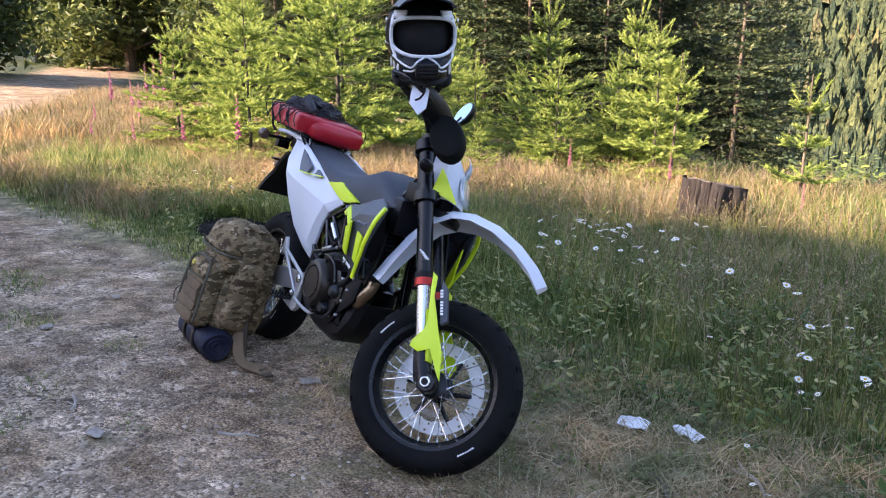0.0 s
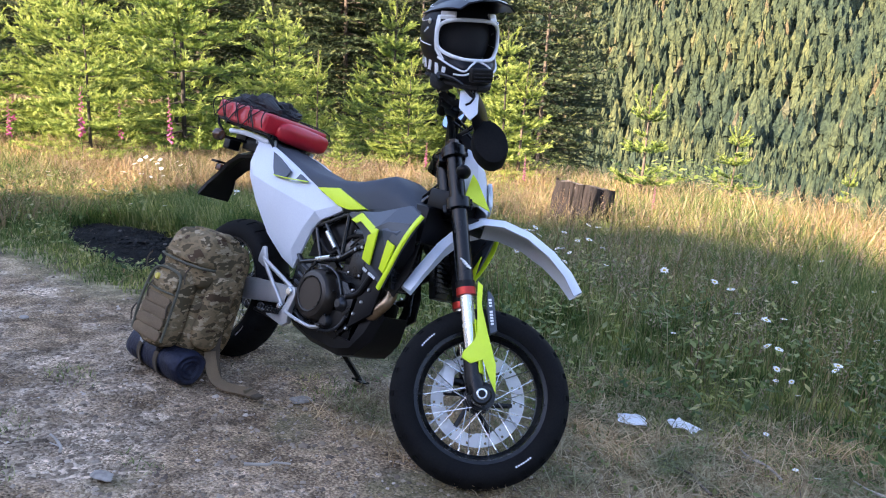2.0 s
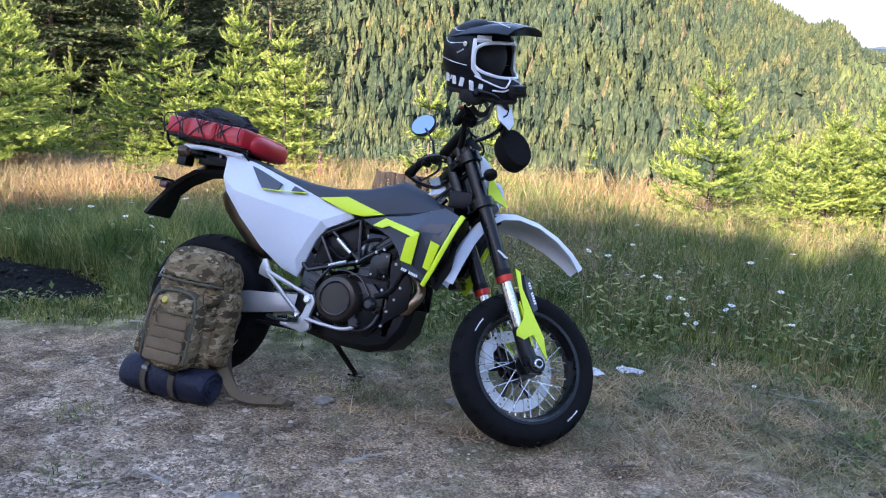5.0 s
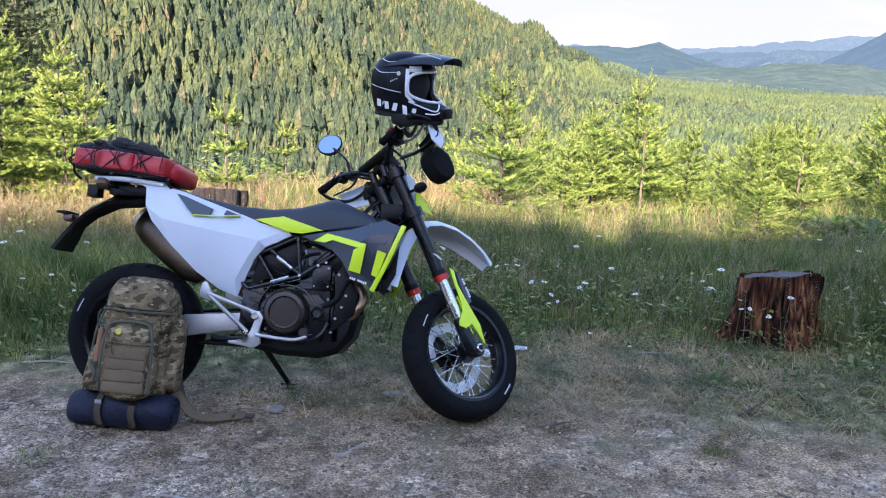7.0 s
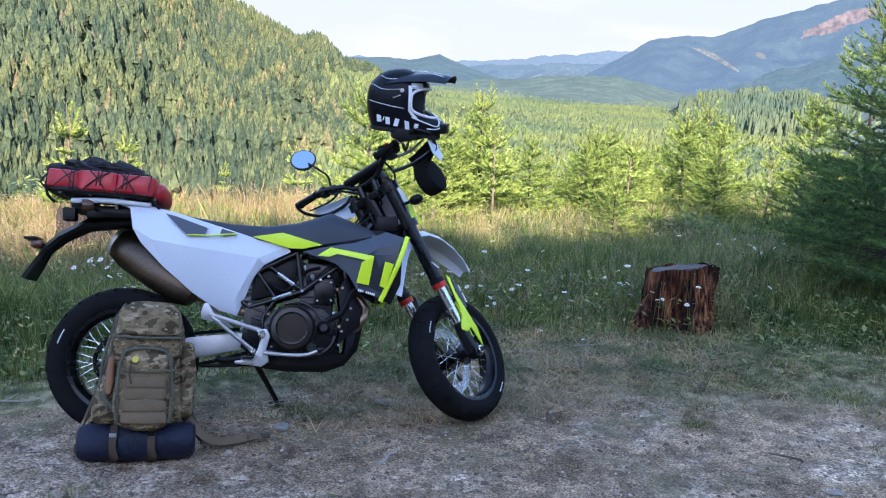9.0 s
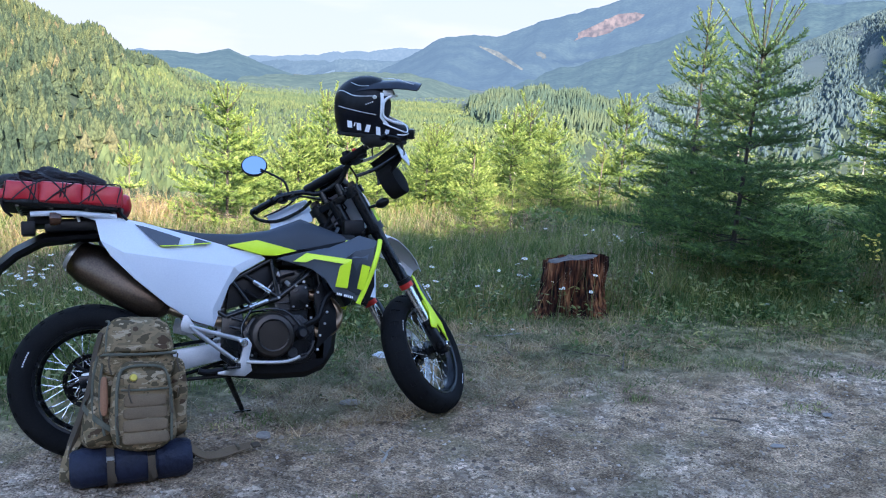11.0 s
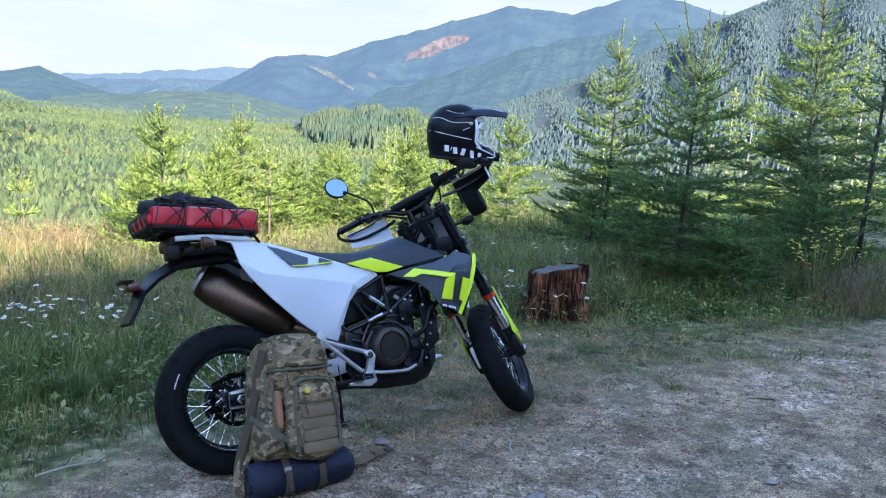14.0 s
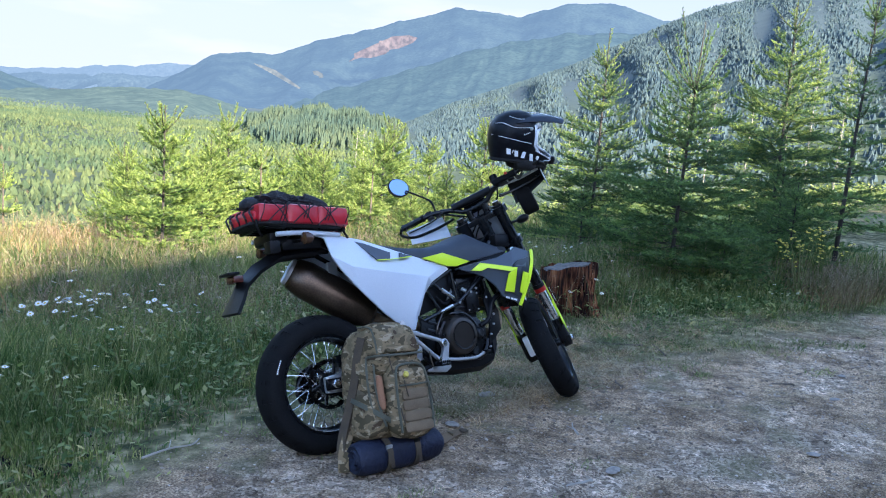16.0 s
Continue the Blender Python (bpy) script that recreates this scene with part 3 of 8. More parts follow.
def fir_parts(seed, h, r0, whorls, branches, nl, nw, per, rise=(0, 50), curl=0.5, sag=0.25, bare=0.05, power=0.8, leader=0.16, twig_gap=0.1, fresh=0.5, shoots=4, tip=0.20, fill=2, twig=0.5, belly=1.0):
    """The crown (older needles inside, fresh ones on the outer shoots) and the trunk of a fir with branches in tiers, standing at the origin."""
    rng = np.random.RandomState(seed)
    P, Q, S = [], [], []
    wood_v, wood_t = [], []

    def stick(pts, ra, rb, sides=5):
        n0 = sum(len(v) for v in wood_v)
        m = len(pts)
        ring = []
        for i, p in enumerate(pts):
            d = pts[min(i + 1, m - 1)] - pts[max(i - 1, 0)]
            d = d / max(np.linalg.norm(d), 1e-6)
            u = np.cross(d, (0.3, 0.9, 0.2))
            u /= np.linalg.norm(u)
            w = np.cross(d, u)
            rr = ra + (rb - ra) * i / (m - 1)
            for k in range(sides):
                a = 6.283 * k / sides
                ring.append(p + (u * math.cos(a) + w * math.sin(a)) * rr)
        wood_v.append(np.array(ring))
        tr = []
        for i in range(m - 1):
            for k in range(sides):
                a, b = n0 + i * sides + k, n0 + i * sides + (k + 1) % sides
                tr += [(a, b, b + sides), (a, b + sides, a + sides)]
        wood_t.append(np.array(tr))

    def shoot(p, q, tone):
        P.append(p), Q.append(q), S.append(tone)

    rise_z = np.array((0, 0, 1.0))
    lean = (rng.rand(2) - 0.5) * 0.05 * h
    axis = lambda z: np.array((lean[0] * (z / h) ** 2, lean[1] * (z / h) ** 2, z))
    stick([axis(h * s) for s in np.linspace(0, 1, 9)], 0.0075 * h + 0.006, 0.004, 6)
    top = [axis(h * (1 - leader * (1 - s))) for s in (0, 0.5, 1.0)]
    bow = np.array((rng.randn() * 0.03, rng.randn() * 0.03, 0)) * h
    top[2] = top[2] + bow
    shoot(top[0], top[1], 1), shoot(top[1], top[2], 1)
    # upright shoots round the foot of the leader
    for k in range(shoots):
        a, u = 6.283 * k / shoots + rng.rand() * 0.6, radians(rng.uniform(38, 66))
        d = np.array((math.cos(a) * math.cos(u), math.sin(a) * math.cos(u), math.sin(u)))
        L = h * tip * rng.uniform(0.7, 1.1)
        z0 = axis(h * (1 - leader * rng.uniform(0.94, 1.0)))
        sh = [z0, z0 + d * L * 0.5, z0 + d * L + rise_z * 0.16 * L]
        stick(sh, 0.006, 0.003, 4)
        shoot(sh[0] * 0.8 + sh[1] * 0.2, sh[1], 1), shoot(sh[1], sh[2], 1)

    def branch(z, a, L, up):
        hd = np.array((math.cos(a), math.sin(a), 0.0))
        m = 6
        pts = [axis(z)]
        for i in range(m):
            t = (i + 0.7) / m
            u = up - sag * 2.2 * t * (1 - t) + curl * t ** 3
            pts.append(pts[-1] + (hd * math.cos(u) + rise_z * math.sin(u)) * L / m)
        stick(pts if twig_gap < 0.3 else pts[::2], 0.004 * L + 0.003, 0.002, 3)
        for i in range(1, m):
            shoot(pts[i], pts[i + 1], 1 if i >= m - 2 and rng.rand() < fresh + 0.35 else 0)
        n = max(2, int(L * 0.85 / twig_gap))
        for k in range(n):
            t = 0.14 + 0.74 * (k + 0.5 * rng.rand()) / n
            i = min(int(t * m), m - 1)
            p = pts[i] + (pts[i + 1] - pts[i]) * (t * m - i)
            d = pts[i + 1] - pts[i]
            d = d / np.linalg.norm(d)
            sd = np.cross(d, rise_z)
            sd /= max(np.linalg.norm(sd), 1e-6)
            for sg in (-1, 1):
                if rng.rand() < 0.12:
                    continue
                tl = L * twig * (1.05 - t) ** 0.8 * (0.65 + 0.6 * rng.rand()) + nl
                td = d * 0.70 + sd * sg * 0.68 + rise_z * (0.05 + 0.12 * rng.randn())
                td /= np.linalg.norm(td)
                q, e = p + td * tl * 0.5 - rise_z * 0.03 * tl, p + td * tl + rise_z * 0.06 * tl
                new_tip = 1 if rng.rand() < fresh else 0
                shoot(p, q, 0), shoot(q, e, new_tip)
                if tl > 2.6 * twig_gap:
                    for r in (0.35, 0.62):
                        for s2 in (-1, 1):
                            b0 = p + td * tl * r
                            bd = td * 0.72 + np.cross(td, rise_z) * s2 * 0.66
                            shoot(b0, b0 + bd * tl * 0.38 * (0.7 + 0.6 * rng.rand()), new_tip if rng.rand() < 0.7 else 0)

    for w in range(whorls):
        f = bare + (1 - bare - leader) * (w / max(whorls - 1, 1)) ** 0.95
        step = (1 - bare - leader) / whorls
        nb = max(4, int(round(branches * (1 - 0.2 * f) + rng.randn() * 0.6)))
        a0 = rng.rand() * 6.283
        for b in range(nb + fill):
            own = b < nb
            z = h * (f + (0.10 * rng.randn() if own else rng.uniform(0.25, 0.75)) * step)
            if z > h * (1 - leader * 0.97):
                continue
            L = (r0 * max(min(belly * (1 - z / h), 1.0), 0.0) ** power * (0.70 + 0.45 * rng.rand()) + 0.03 * h) * (1 if own else 0.55)
            branch(z, a0 + 6.283 * b / nb + rng.randn() * 0.2, L, radians(rise[0] + (rise[1] - rise[0]) * (z / h) ** 1.4 + rng.randn() * 6))
    return brush(rng, P, Q, S, nl, nw, per), (np.concatenate(wood_v), np.concatenate(wood_t))


def fir_thing(name, label, seed, mats, bark, group="", **kw):
    (v, t, s), (wv, wt) = fir_parts(seed, **kw)
    ob = thing(name, label, "tree", group=group)
    link_part("trunk", tri_mesh("trunk", wv, wt, [bark], smooth=True), None, ob, "thin brown trunk and limbs")
    link_part("crown", tri_mesh("crown", v, t, mats, s), None, ob)
    return ob


def place(x, y, turn, size=1.0, sink=0.03, zsize=None):
    return Matrix.Translation((x, y, zat(x, y) - sink)) @ Matrix.Rotation(turn, 4, "Z") @ Matrix.Diagonal((size, size, zsize or size, 1))


def grow(kinds, spots, hs, grown=1.0, wide=1.0, lively=0.0):
    """Sets the trees of some kinds on their spots: (x, y, height)."""
    rng = random.Random(5)
    used = set()
    for i, (x, y, h) in enumerate(spots):
        k = i % len(kinds)
        s = h * grown / hs
        m = place(x, y, rng.random() * 6.28, s * wide * (0.9 + 0.25 * rng.random()), zsize=s * (0.9 + 0.3 * rng.random() * lively))
        if k not in used:
            used.add(k)
            kinds[k].matrix_world = m
        else:
            copy_thing(kinds[k], m @ Matrix.Diagonal([1 / c for c in kinds[k].scale] + [1]))


def young_firs(kinds, seed, label, h, r0, whorls, **kw):
    return [fir_thing("young_fir", label, seed + k, [M_needle, M_needle_new], M_bark_dark, "young firs on the slope",
                      h=h, r0=r0 * (0.92 + 0.08 * (k % 3)), whorls=whorls + k % 2, branches=7, leader=0.17, bare=0.03, **kw) for k in range(kinds)]


YOUNG = ((-5.96, 1.9, 1.9), (-6.2, 3.1, 3.0), (-7.2, 2.3, 2.4), (-5.8, 6.0, 2.4), (-5.5, 7.3, 2.3), (-5.1, 6.6, 1.7), (-4.2, 6.4, 1.9), (-4.4, 3.9, 0.8),
         (-6.4, 4.9, 1.0), (-6.9, 6.4, 1.5), (-7.3, 1.5, 1.7), (-8.2, 2.6, 2.4), (-7.9, 4.0, 2.6), (-7.6, 5.4, 2.2), (-5.0, 5.5, 1.6), (-4.7, 7.1, 1.6),
         (1.05, 6.2, 1.7), (2.3, 7.6, 1.35), (3.0, 8.5, 1.7), (2.6, 8.1, 1.4), (3.7, 8.2, 1.3), (4.6, 8.4, 1.35), (5.2, 9.3, 1.4), (5.4, 8.4, 1.3), (4.9, 10.9, 1.6), (6.2, 9.6, 1.5), (5.7, 10.5, 1.9),
         (1.7, 9.0, 1.3), (1.9, 7.0, 1.1), (3.6, 4.9, 0.95), (6.1, 7.1, 1.2), (7.0, 8.6, 1.6), (7.4, 10.5, 2.2), (8.4, 11.5, 2.6), (2.6, 11.5, 2.0), (4.0, 12.0, 2.3),
         (6.6, 12.2, 2.5), (9.5, 9.8, 2.3), (-8.8, 6.6, 2.2), (-9.4, 4.4, 2.6))
by_road = [p for p in YOUNG if p[0] < -4]
grow(young_firs(3, 20, "tiered sunlit young fir with bright yellow-green shoots", 2.3, 0.98, 8, rise=(-4, 46), curl=0.75, sag=0.35, power=0.85, twig_gap=0.16, fresh=0.85, tip=0.16, fill=2, nl=0.046, nw=0.0080, per=205, twig=0.55), by_road, 2.3, 1.05, 0.95, 0.6)
grow(young_firs(3, 25, "bushy sunlit young fir with bright yellow-green shoots", 1.5, 0.80, 7, rise=(4, 58), curl=0.8, sag=0.2, power=0.75, twig_gap=0.12, nl=0.038, nw=0.0062, per=190, fresh=0.7, tip=0.22, shoots=5, fill=3), [p for p in YOUNG if p[0] >= -4], 1.5, 0.98, 1.05, 0.8)
# slim saplings with long leaders
slim = [fir_thing("fir_sapling", "slim sunlit fir sapling with a long leader", 30 + k, [M_needle, M_needle_new], M_bark, "fir saplings", h=1.5, r0=0.50, whorls=4, branches=5, nl=0.042, nw=0.0078, per=230,
                  rise=(8, 48), curl=0.7, sag=0.1, leader=0.27, tip=0.19, twig_gap=0.11, power=0.9, fresh=0.9, fill=1) for k in range(2)]
grow(slim, ((-2.3, 6.6, 1.65), (-1.95, 8.3, 1.35), (0.4, 10.4, 1.6), (-4.0, 6.5, 1.8), (-6.6, 4.4, 1.1), (-6.9, 5.6, 1.7), (5.0, 7.6, 1.5), (2.9, 7.3, 1.6), (-0.7, 8.8, 0.9), (3.9, 4.6, 0.9), (6.6, 6.6, 1.3), (1.2, 7.7, 1.0)), 1.5, 1.05)

# firs in the shade beside the turnout, each with its own build
big = (("A", (5.80, 3.88), 3.00, 0.86, 12, 6, 41), ("B", (4.25, 1.62), 2.62, 0.82, 11, 7, 42), ("C", (8.2, 2.66), 3.7, 1.12, 13, 6, 43), ("D", (6.13, 0.86), 3.3, 0.50, 11, 4, 44),
       ("E", (5.1, 3.45), 1.05, 0.58, 8, 6, 45), ("F", (5.05, 2.15), 1.10, 0.58, 8, 6, 46), ("G", (5.9, 1.25), 1.10, 0.58, 8, 6, 47), ("H", (6.9, 1.9), 1.4, 0.70, 9, 6, 48), ("I", (6.5, 4.6), 1.4, 0.7, 8, 6, 49), ("J", (4.75, 1.35), 0.80, 0.5, 7, 6, 50))
for key, (x, y), h, r0, wh, br, seed in big:
    # A and C: sunlit yellow put into the colour of the shoot tips
    ob = fir_thing("fir_tree", "dense dark green fir tree standing in shade beside the gravel" if key != "B" else "dark green fir crowned with long bare shoots, beside the stump", seed, [M_needle_blue, M_needle_new if key in "AC" else M_needle_tip], M_bark_dark, "firs beside the turnout",
                   h=h, r0=r0, whorls=wh, branches=br, nl=0.036, nw=0.0048, per=185, rise=(-2, 54), curl=0.65, sag=0.30, leader=0.26 if key == "B" else 0.17, twig_gap=0.10, power=1.15, belly=1.50, fresh=0.42, bare=0.03,
                   shoots=9 if key == "B" else 5, tip=0.25 if key == "B" else 0.11, fill=2)
    ob.matrix_world = place(x, y, 1.3 * seed)

# tall conifers on the slope below, seen against the hill
tall = [fir_thing("tall_conifer", "tall dark conifer on the slope below the turnout", 60 + k, [M_needle_dark, M_needle_old], M_bark, "tall conifers", h=10, r0=2.1 + 0.3 * k, whorls=22, branches=6, nl=0.11, nw=0.025, per=28,
                  rise=(-18, 40), curl=0.35, sag=0.3, leader=0.06, tip=0.03, twig_gap=0.36, power=0.60, bare=0.06, fresh=0.18, fill=3) for k in range(3)]
TALL = ((-16.3, 12.8, 10), (-19.5, 13.5, 12), (-12.6, 15.5, 9.5), (-12.8, 17.0, 12), (-10.6, 16.2, 9.5), (-11.4, 18.4, 8.5), (-18.6, 19.4, 12), (-17.8, 10.5, 10), (-14.2, 14.4, 10), (-15.0, 17.5, 11), (-20.2, 17.6, 11), (-21.5, 10.8, 10),
        (-23.0, 14.0, 12), (-14.5, 11.3, 8), (-12.2, 13.2, 7.5), (-25.5, 11.5, 11), (-26.0, 9.2, 10), (-22.0, 8.8, 8), (-16.4, 8.6, 6.5), (-30.5, 12.5, 12), (-34, 14.5, 13), (-28.5, 16, 13), (-17.0, 15.4, 12), (-18.2, 16.6, 13), (-21.8, 12.2, 12), (-24.6, 16.4, 13), (-13.6, 12.0, 9), (-15.4, 13.4, 10), (-19.0, 11.6, 11), (-27.0, 13.0, 13), (-22.6, 18.6, 14), (-16.2, 19.6, 13))
grow(tall, TALL, 10)
# slender conifers with pale bare trunks below the gravel's end
poles = [fir_thing("slender_conifer", "slender conifer with a pale bare lower trunk", 70 + k, [M_needle, M_needle_new], M_bark_pale, "slender conifers", h=4.5, r0=0.75, whorls=12, branches=5, nl=0.06, nw=0.011, per=75,
                   rise=(-10, 45), curl=0.4, sag=0.25, leader=0.08, tip=0.06, twig_gap=0.2, power=0.7, bare=0.30, fresh=0.4, fill=1) for k in range(2)]
grow(poles, ((17.9, 9.7, 3.6), (20.9, 8.3, 4.4), (22.6, 13.4, 4.3), (19.0, 11.6, 3.4), (24.5, 9.0, 4.6), (21.5, 6.0, 4.4), (26, 11.5, 4.4), (18.6, 8.9, 3.3), (9.5, 14.5, 3.6), (10.6, 15.6, 3.9), (14.8, 12.0, 3.4)), 4.5, 1.0, 1.0, 0.5)


# ---- broad-leaved trees beyond the bend of the road ----
def broad_tree(seed, h):
    rng = np.random.RandomState(seed)
    wv, wt, V, n = [], [], [], 0
    bm = bmesh.new()

    def limb(p, q, ra, rb):
        d = q - p
        mtx = Matrix.Translation((p + q) / 2) @ d.to_track_quat("Z", "Y").to_matrix().to_4x4()
        bmesh.ops.create_cone(bm, cap_ends=True, segments=7, radius1=ra, radius2=rb, depth=d.length, matrix=mtx)

    top = Vector((0.2, 0.1, h * 0.8))
    limb(Vector((0, 0, -0.2)), top, 0.03 * h, 0.008 * h)
    for k in range(24):
        z = h * (0.03 + 0.79 * rng.rand())
        a = rng.rand() * 6.283
        L = h * 0.34 * (1.1 - z / h)
        p, q = Vector((0.2 * z / h, 0.1 * z / h, z)), Vector((math.cos(a) * L, math.sin(a) * L, z + L * 0.5))
        limb(p, q, 0.009 * h, 0.003 * h)
        for j in range(5):
            c = p.lerp(q, 0.45 + 0.6 * rng.rand())
            c = np.array(c) + rng.randn(3) * 0.05 * h
            m = 150
            at = c + rng.randn(m, 3) * np.array((0.065, 0.065, 0.05)) * h
            u, w = rng.randn(m, 3), rng.randn(m, 3)
            u /= np.linalg.norm(u, axis=1)[:, None]
            w /= np.linalg.norm(w, axis=1)[:, None]
            s = 0.019 * h * (0.6 + 0.8 * rng.rand(m, 1))
            V.append(np.stack([at - u * s, at + w * s, at + u * s], 1).reshape(-1, 3))
    V = np.concatenate(V)
    ob = thing("broad_leaved_tree", "leafy tree beside the bend of the road", "tree", group="trees along the road")
    part("trunk", bm, M_bark, ob)
    link_part("crown", tri_mesh("crown", V, np.arange(len(V)).reshape(-1, 3), [M_leaf]), None, ob)
    return ob


broad = [broad_tree(80 + k, 9) for k in range(2)]
BROAD = ((-44, 9.5, 10), (-40, 14.5, 11), (-36, 13.5, 9), (-50, 7.6, 11), (-57, 6.9, 12), (-55, 14, 13), (-60, 9.5, 13), (-62, 17, 13), (-50, 18, 12), (-46, 16.8, 11), (-31, 12.2, 8), (-30, -0.2, 8), (-26, -1.6, 6.5), (-66, 13, 13), (-57, 20, 13))
grow(broad, BROAD, 9)

# the wood behind the turnout, which keeps the low sun off it
shade_rng = random.Random(11)
SHADE = []
for row, (dy, dh) in enumerate(((-13.0, 0.0), (-14.6, 0.9), (-16.5, 1.8), (-18.5, 2.6))):
    x = -9 + 0.5 * row
    while x < 30:
        edge = np.interp(x, (-9, -7, -5.7, -4.2, -1.4, 0.8, 1.9, 3, 5, 7, 8.4, 9.6, 30), (-1.4, 0.5, 1.5, 4.5, 5.1, 5.5, 5.9, 6.0, 6.4, 6.5, 6.2, 5.8, 5.8))
        h = (edge - dy) * math.tan(SUN_ELEV) - 0.95 + dh * 0.3 + shade_rng.uniform(-0.5, 0.6)
        SHADE.append((x, dy + shade_rng.uniform(-0.4, 0.4), h))
        x += shade_rng.uniform(0.9, 1.35)
wood = [fir_thing("roadside_conifer", "tall dark conifer in the wood behind the turnout", 90 + k, [M_needle_dark, M_needle_blue], M_bark, "wood behind the turnout", h=9, r0=1.9, whorls=16, branches=6, nl=0.42, nw=0.17, per=5,
                  rise=(-10, 35), curl=0.1, sag=0.2, leader=0.05, tip=0.02, twig_gap=0.5, power=0.30, bare=0.03, fresh=0.2, fill=1) for k in range(2)]
grow(wood, SHADE, 9)


# ---- woods on the hills ----
def far_woods(name, label, seed, count, az, r, hts, keep, gap, trim=24, fat=0.17, material=None):
    rng = np.random.RandomState(seed)
    a = rng.uniform(az[0], az[1], count)
    rr = np.sqrt(rng.uniform(r[0] ** 2, r[1] ** 2, count))
    x, y = -np.sin(np.radians(a)) * rr, np.cos(np.radians(a)) * rr
    ok = keep(a, rr, x, y)
    x, y, a, rr = x[ok], y[ok], a[ok], rr[ok]
    z = height(x, y)
    m = len(x)
    stand = 0.5 + 0.5 * wobble(x, y, 0.02, seed + 1)
    h = (hts[0] + (hts[1] - hts[0]) * rng.rand(m)) * (0.75 + 0.45 * stand) * np.interp(a, (-14, 2), (0.34, 1))
    rad = h * fat * (0.75 + 0.5 * rng.rand(m)) * np.interp(a, (-14, 2), (1.7, 1))
    # one shaggy spire a tree: ragged skirts, drawn in between them
    base = np.stack([x, y, z - 1], 1)
    rings = [(0.80, 0.30), (0.74, 0.22), (0.50, 0.70), (0.44, 0.56), (0.10, 1.0)] if trim > 20 else [(0.78, 0.32), (0.55, 0.66), (0.48, 0.54), (0.14, 1.0)] if trim > 12 else [(0.5, 0.66), (0.08, 1.0)]
    q = 7 if trim > 20 else 5 if trim > 12 else 4
    cols = [base + np.stack([0 * x, 0 * x, h], 1)]
    turn = rng.rand(m) * 6.283
    for f, w in rings:
        for k in range(q):
            an = turn + k * 6.283 / q + 0.5 * f * 6.283 / q + rng.randn(m) * 0.12
            rq = rad * w * (0.68 + 0.64 * rng.rand(m))
            cols.append(base + np.stack([np.cos(an) * rq, np.sin(an) * rq, h * (f + 0.05 * rng.randn(m))], 1))
    V = np.stack(cols, 1).reshape(-1, 3)
    tri = [(0, 1 + k, 1 + (k + 1) % q) for k in range(q)]
    for j in range(len(rings) - 1):
        for k in range(q):
            a, b = 1 + j * q + k, 1 + j * q + (k + 1) % q
            tri += [(a, a + q, b), (b, a + q, b + q)]
    T = (np.array(tri)[None] + (len(cols) * np.arange(m))[:, None, None]).reshape(-1, 3)
    return tagged(new(name, tri_mesh(name, V, T, [material or M_far_tree])), label, "forest", kind="stuff")


on_hill = lambda a, r, x, y: (np.interp(a, *CREST_A) > -5.5) & (a + 6 * wobble(x, y, 0.03, 97) + 4 * wobble(x, y, 0.3, 98) > -9)
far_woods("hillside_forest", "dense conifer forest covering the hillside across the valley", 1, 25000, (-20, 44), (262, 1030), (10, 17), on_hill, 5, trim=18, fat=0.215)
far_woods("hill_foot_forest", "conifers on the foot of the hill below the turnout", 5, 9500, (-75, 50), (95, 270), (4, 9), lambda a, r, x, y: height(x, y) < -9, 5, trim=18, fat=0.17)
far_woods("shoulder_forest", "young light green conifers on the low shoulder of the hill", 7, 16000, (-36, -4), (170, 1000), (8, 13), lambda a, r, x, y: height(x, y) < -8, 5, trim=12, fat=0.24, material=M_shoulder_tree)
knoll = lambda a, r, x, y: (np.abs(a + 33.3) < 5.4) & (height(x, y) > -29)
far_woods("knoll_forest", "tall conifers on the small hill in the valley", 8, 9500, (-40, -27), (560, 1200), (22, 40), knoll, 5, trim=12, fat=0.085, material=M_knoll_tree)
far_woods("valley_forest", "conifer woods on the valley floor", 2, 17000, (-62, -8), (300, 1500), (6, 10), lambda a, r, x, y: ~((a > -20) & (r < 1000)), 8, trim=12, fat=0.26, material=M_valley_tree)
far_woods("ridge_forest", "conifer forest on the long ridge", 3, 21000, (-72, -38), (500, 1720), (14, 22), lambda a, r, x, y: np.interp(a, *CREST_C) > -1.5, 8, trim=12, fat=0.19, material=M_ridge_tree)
far_woods("sunny_thicket", "sunlit young conifers on the slope beyond the firs", 14, 3000, (-75, -44), (28, 150), (1.0, 3.0), lambda a, r, x, y: (height(x, y) < -0.8), 8, trim=18, fat=0.34, material=M_thicket)
far_woods("slope_thicket", "young conifers filling the slope below the turnout", 4, 2600, (-75, 40), (42, 120), (1.2, 3.6), lambda a, r, x, y: (height(x, y) < -1.2), 8, trim=30, fat=0.34, material=M_thicket)

# ---- shapes used for the things ----
def box(cx, cy, cz, sx, sy, sz, bev=0.004, bm=None, m=None):
    b = bmesh.new()
    bmesh.ops.create_cube(b, size=1, matrix=Matrix.Translation((cx, cy, cz)) @ Matrix.Diagonal((sx, sy, sz, 1)))
    if bev:
        bmesh.ops.bevel(b, geom=list(b.edges), offset=bev, segments=2, profile=0.6, affect="EDGES")
    if m is not None:
        b.transform(m)
    return merge(bm, b)


def merge(bm, b):
    if bm is None:
        return b
    me = bpy.data.meshes.new("tmp")
    b.to_mesh(me)
    bm.from_mesh(me)
    bpy.data.meshes.remove(me)
    b.free()
    return bm


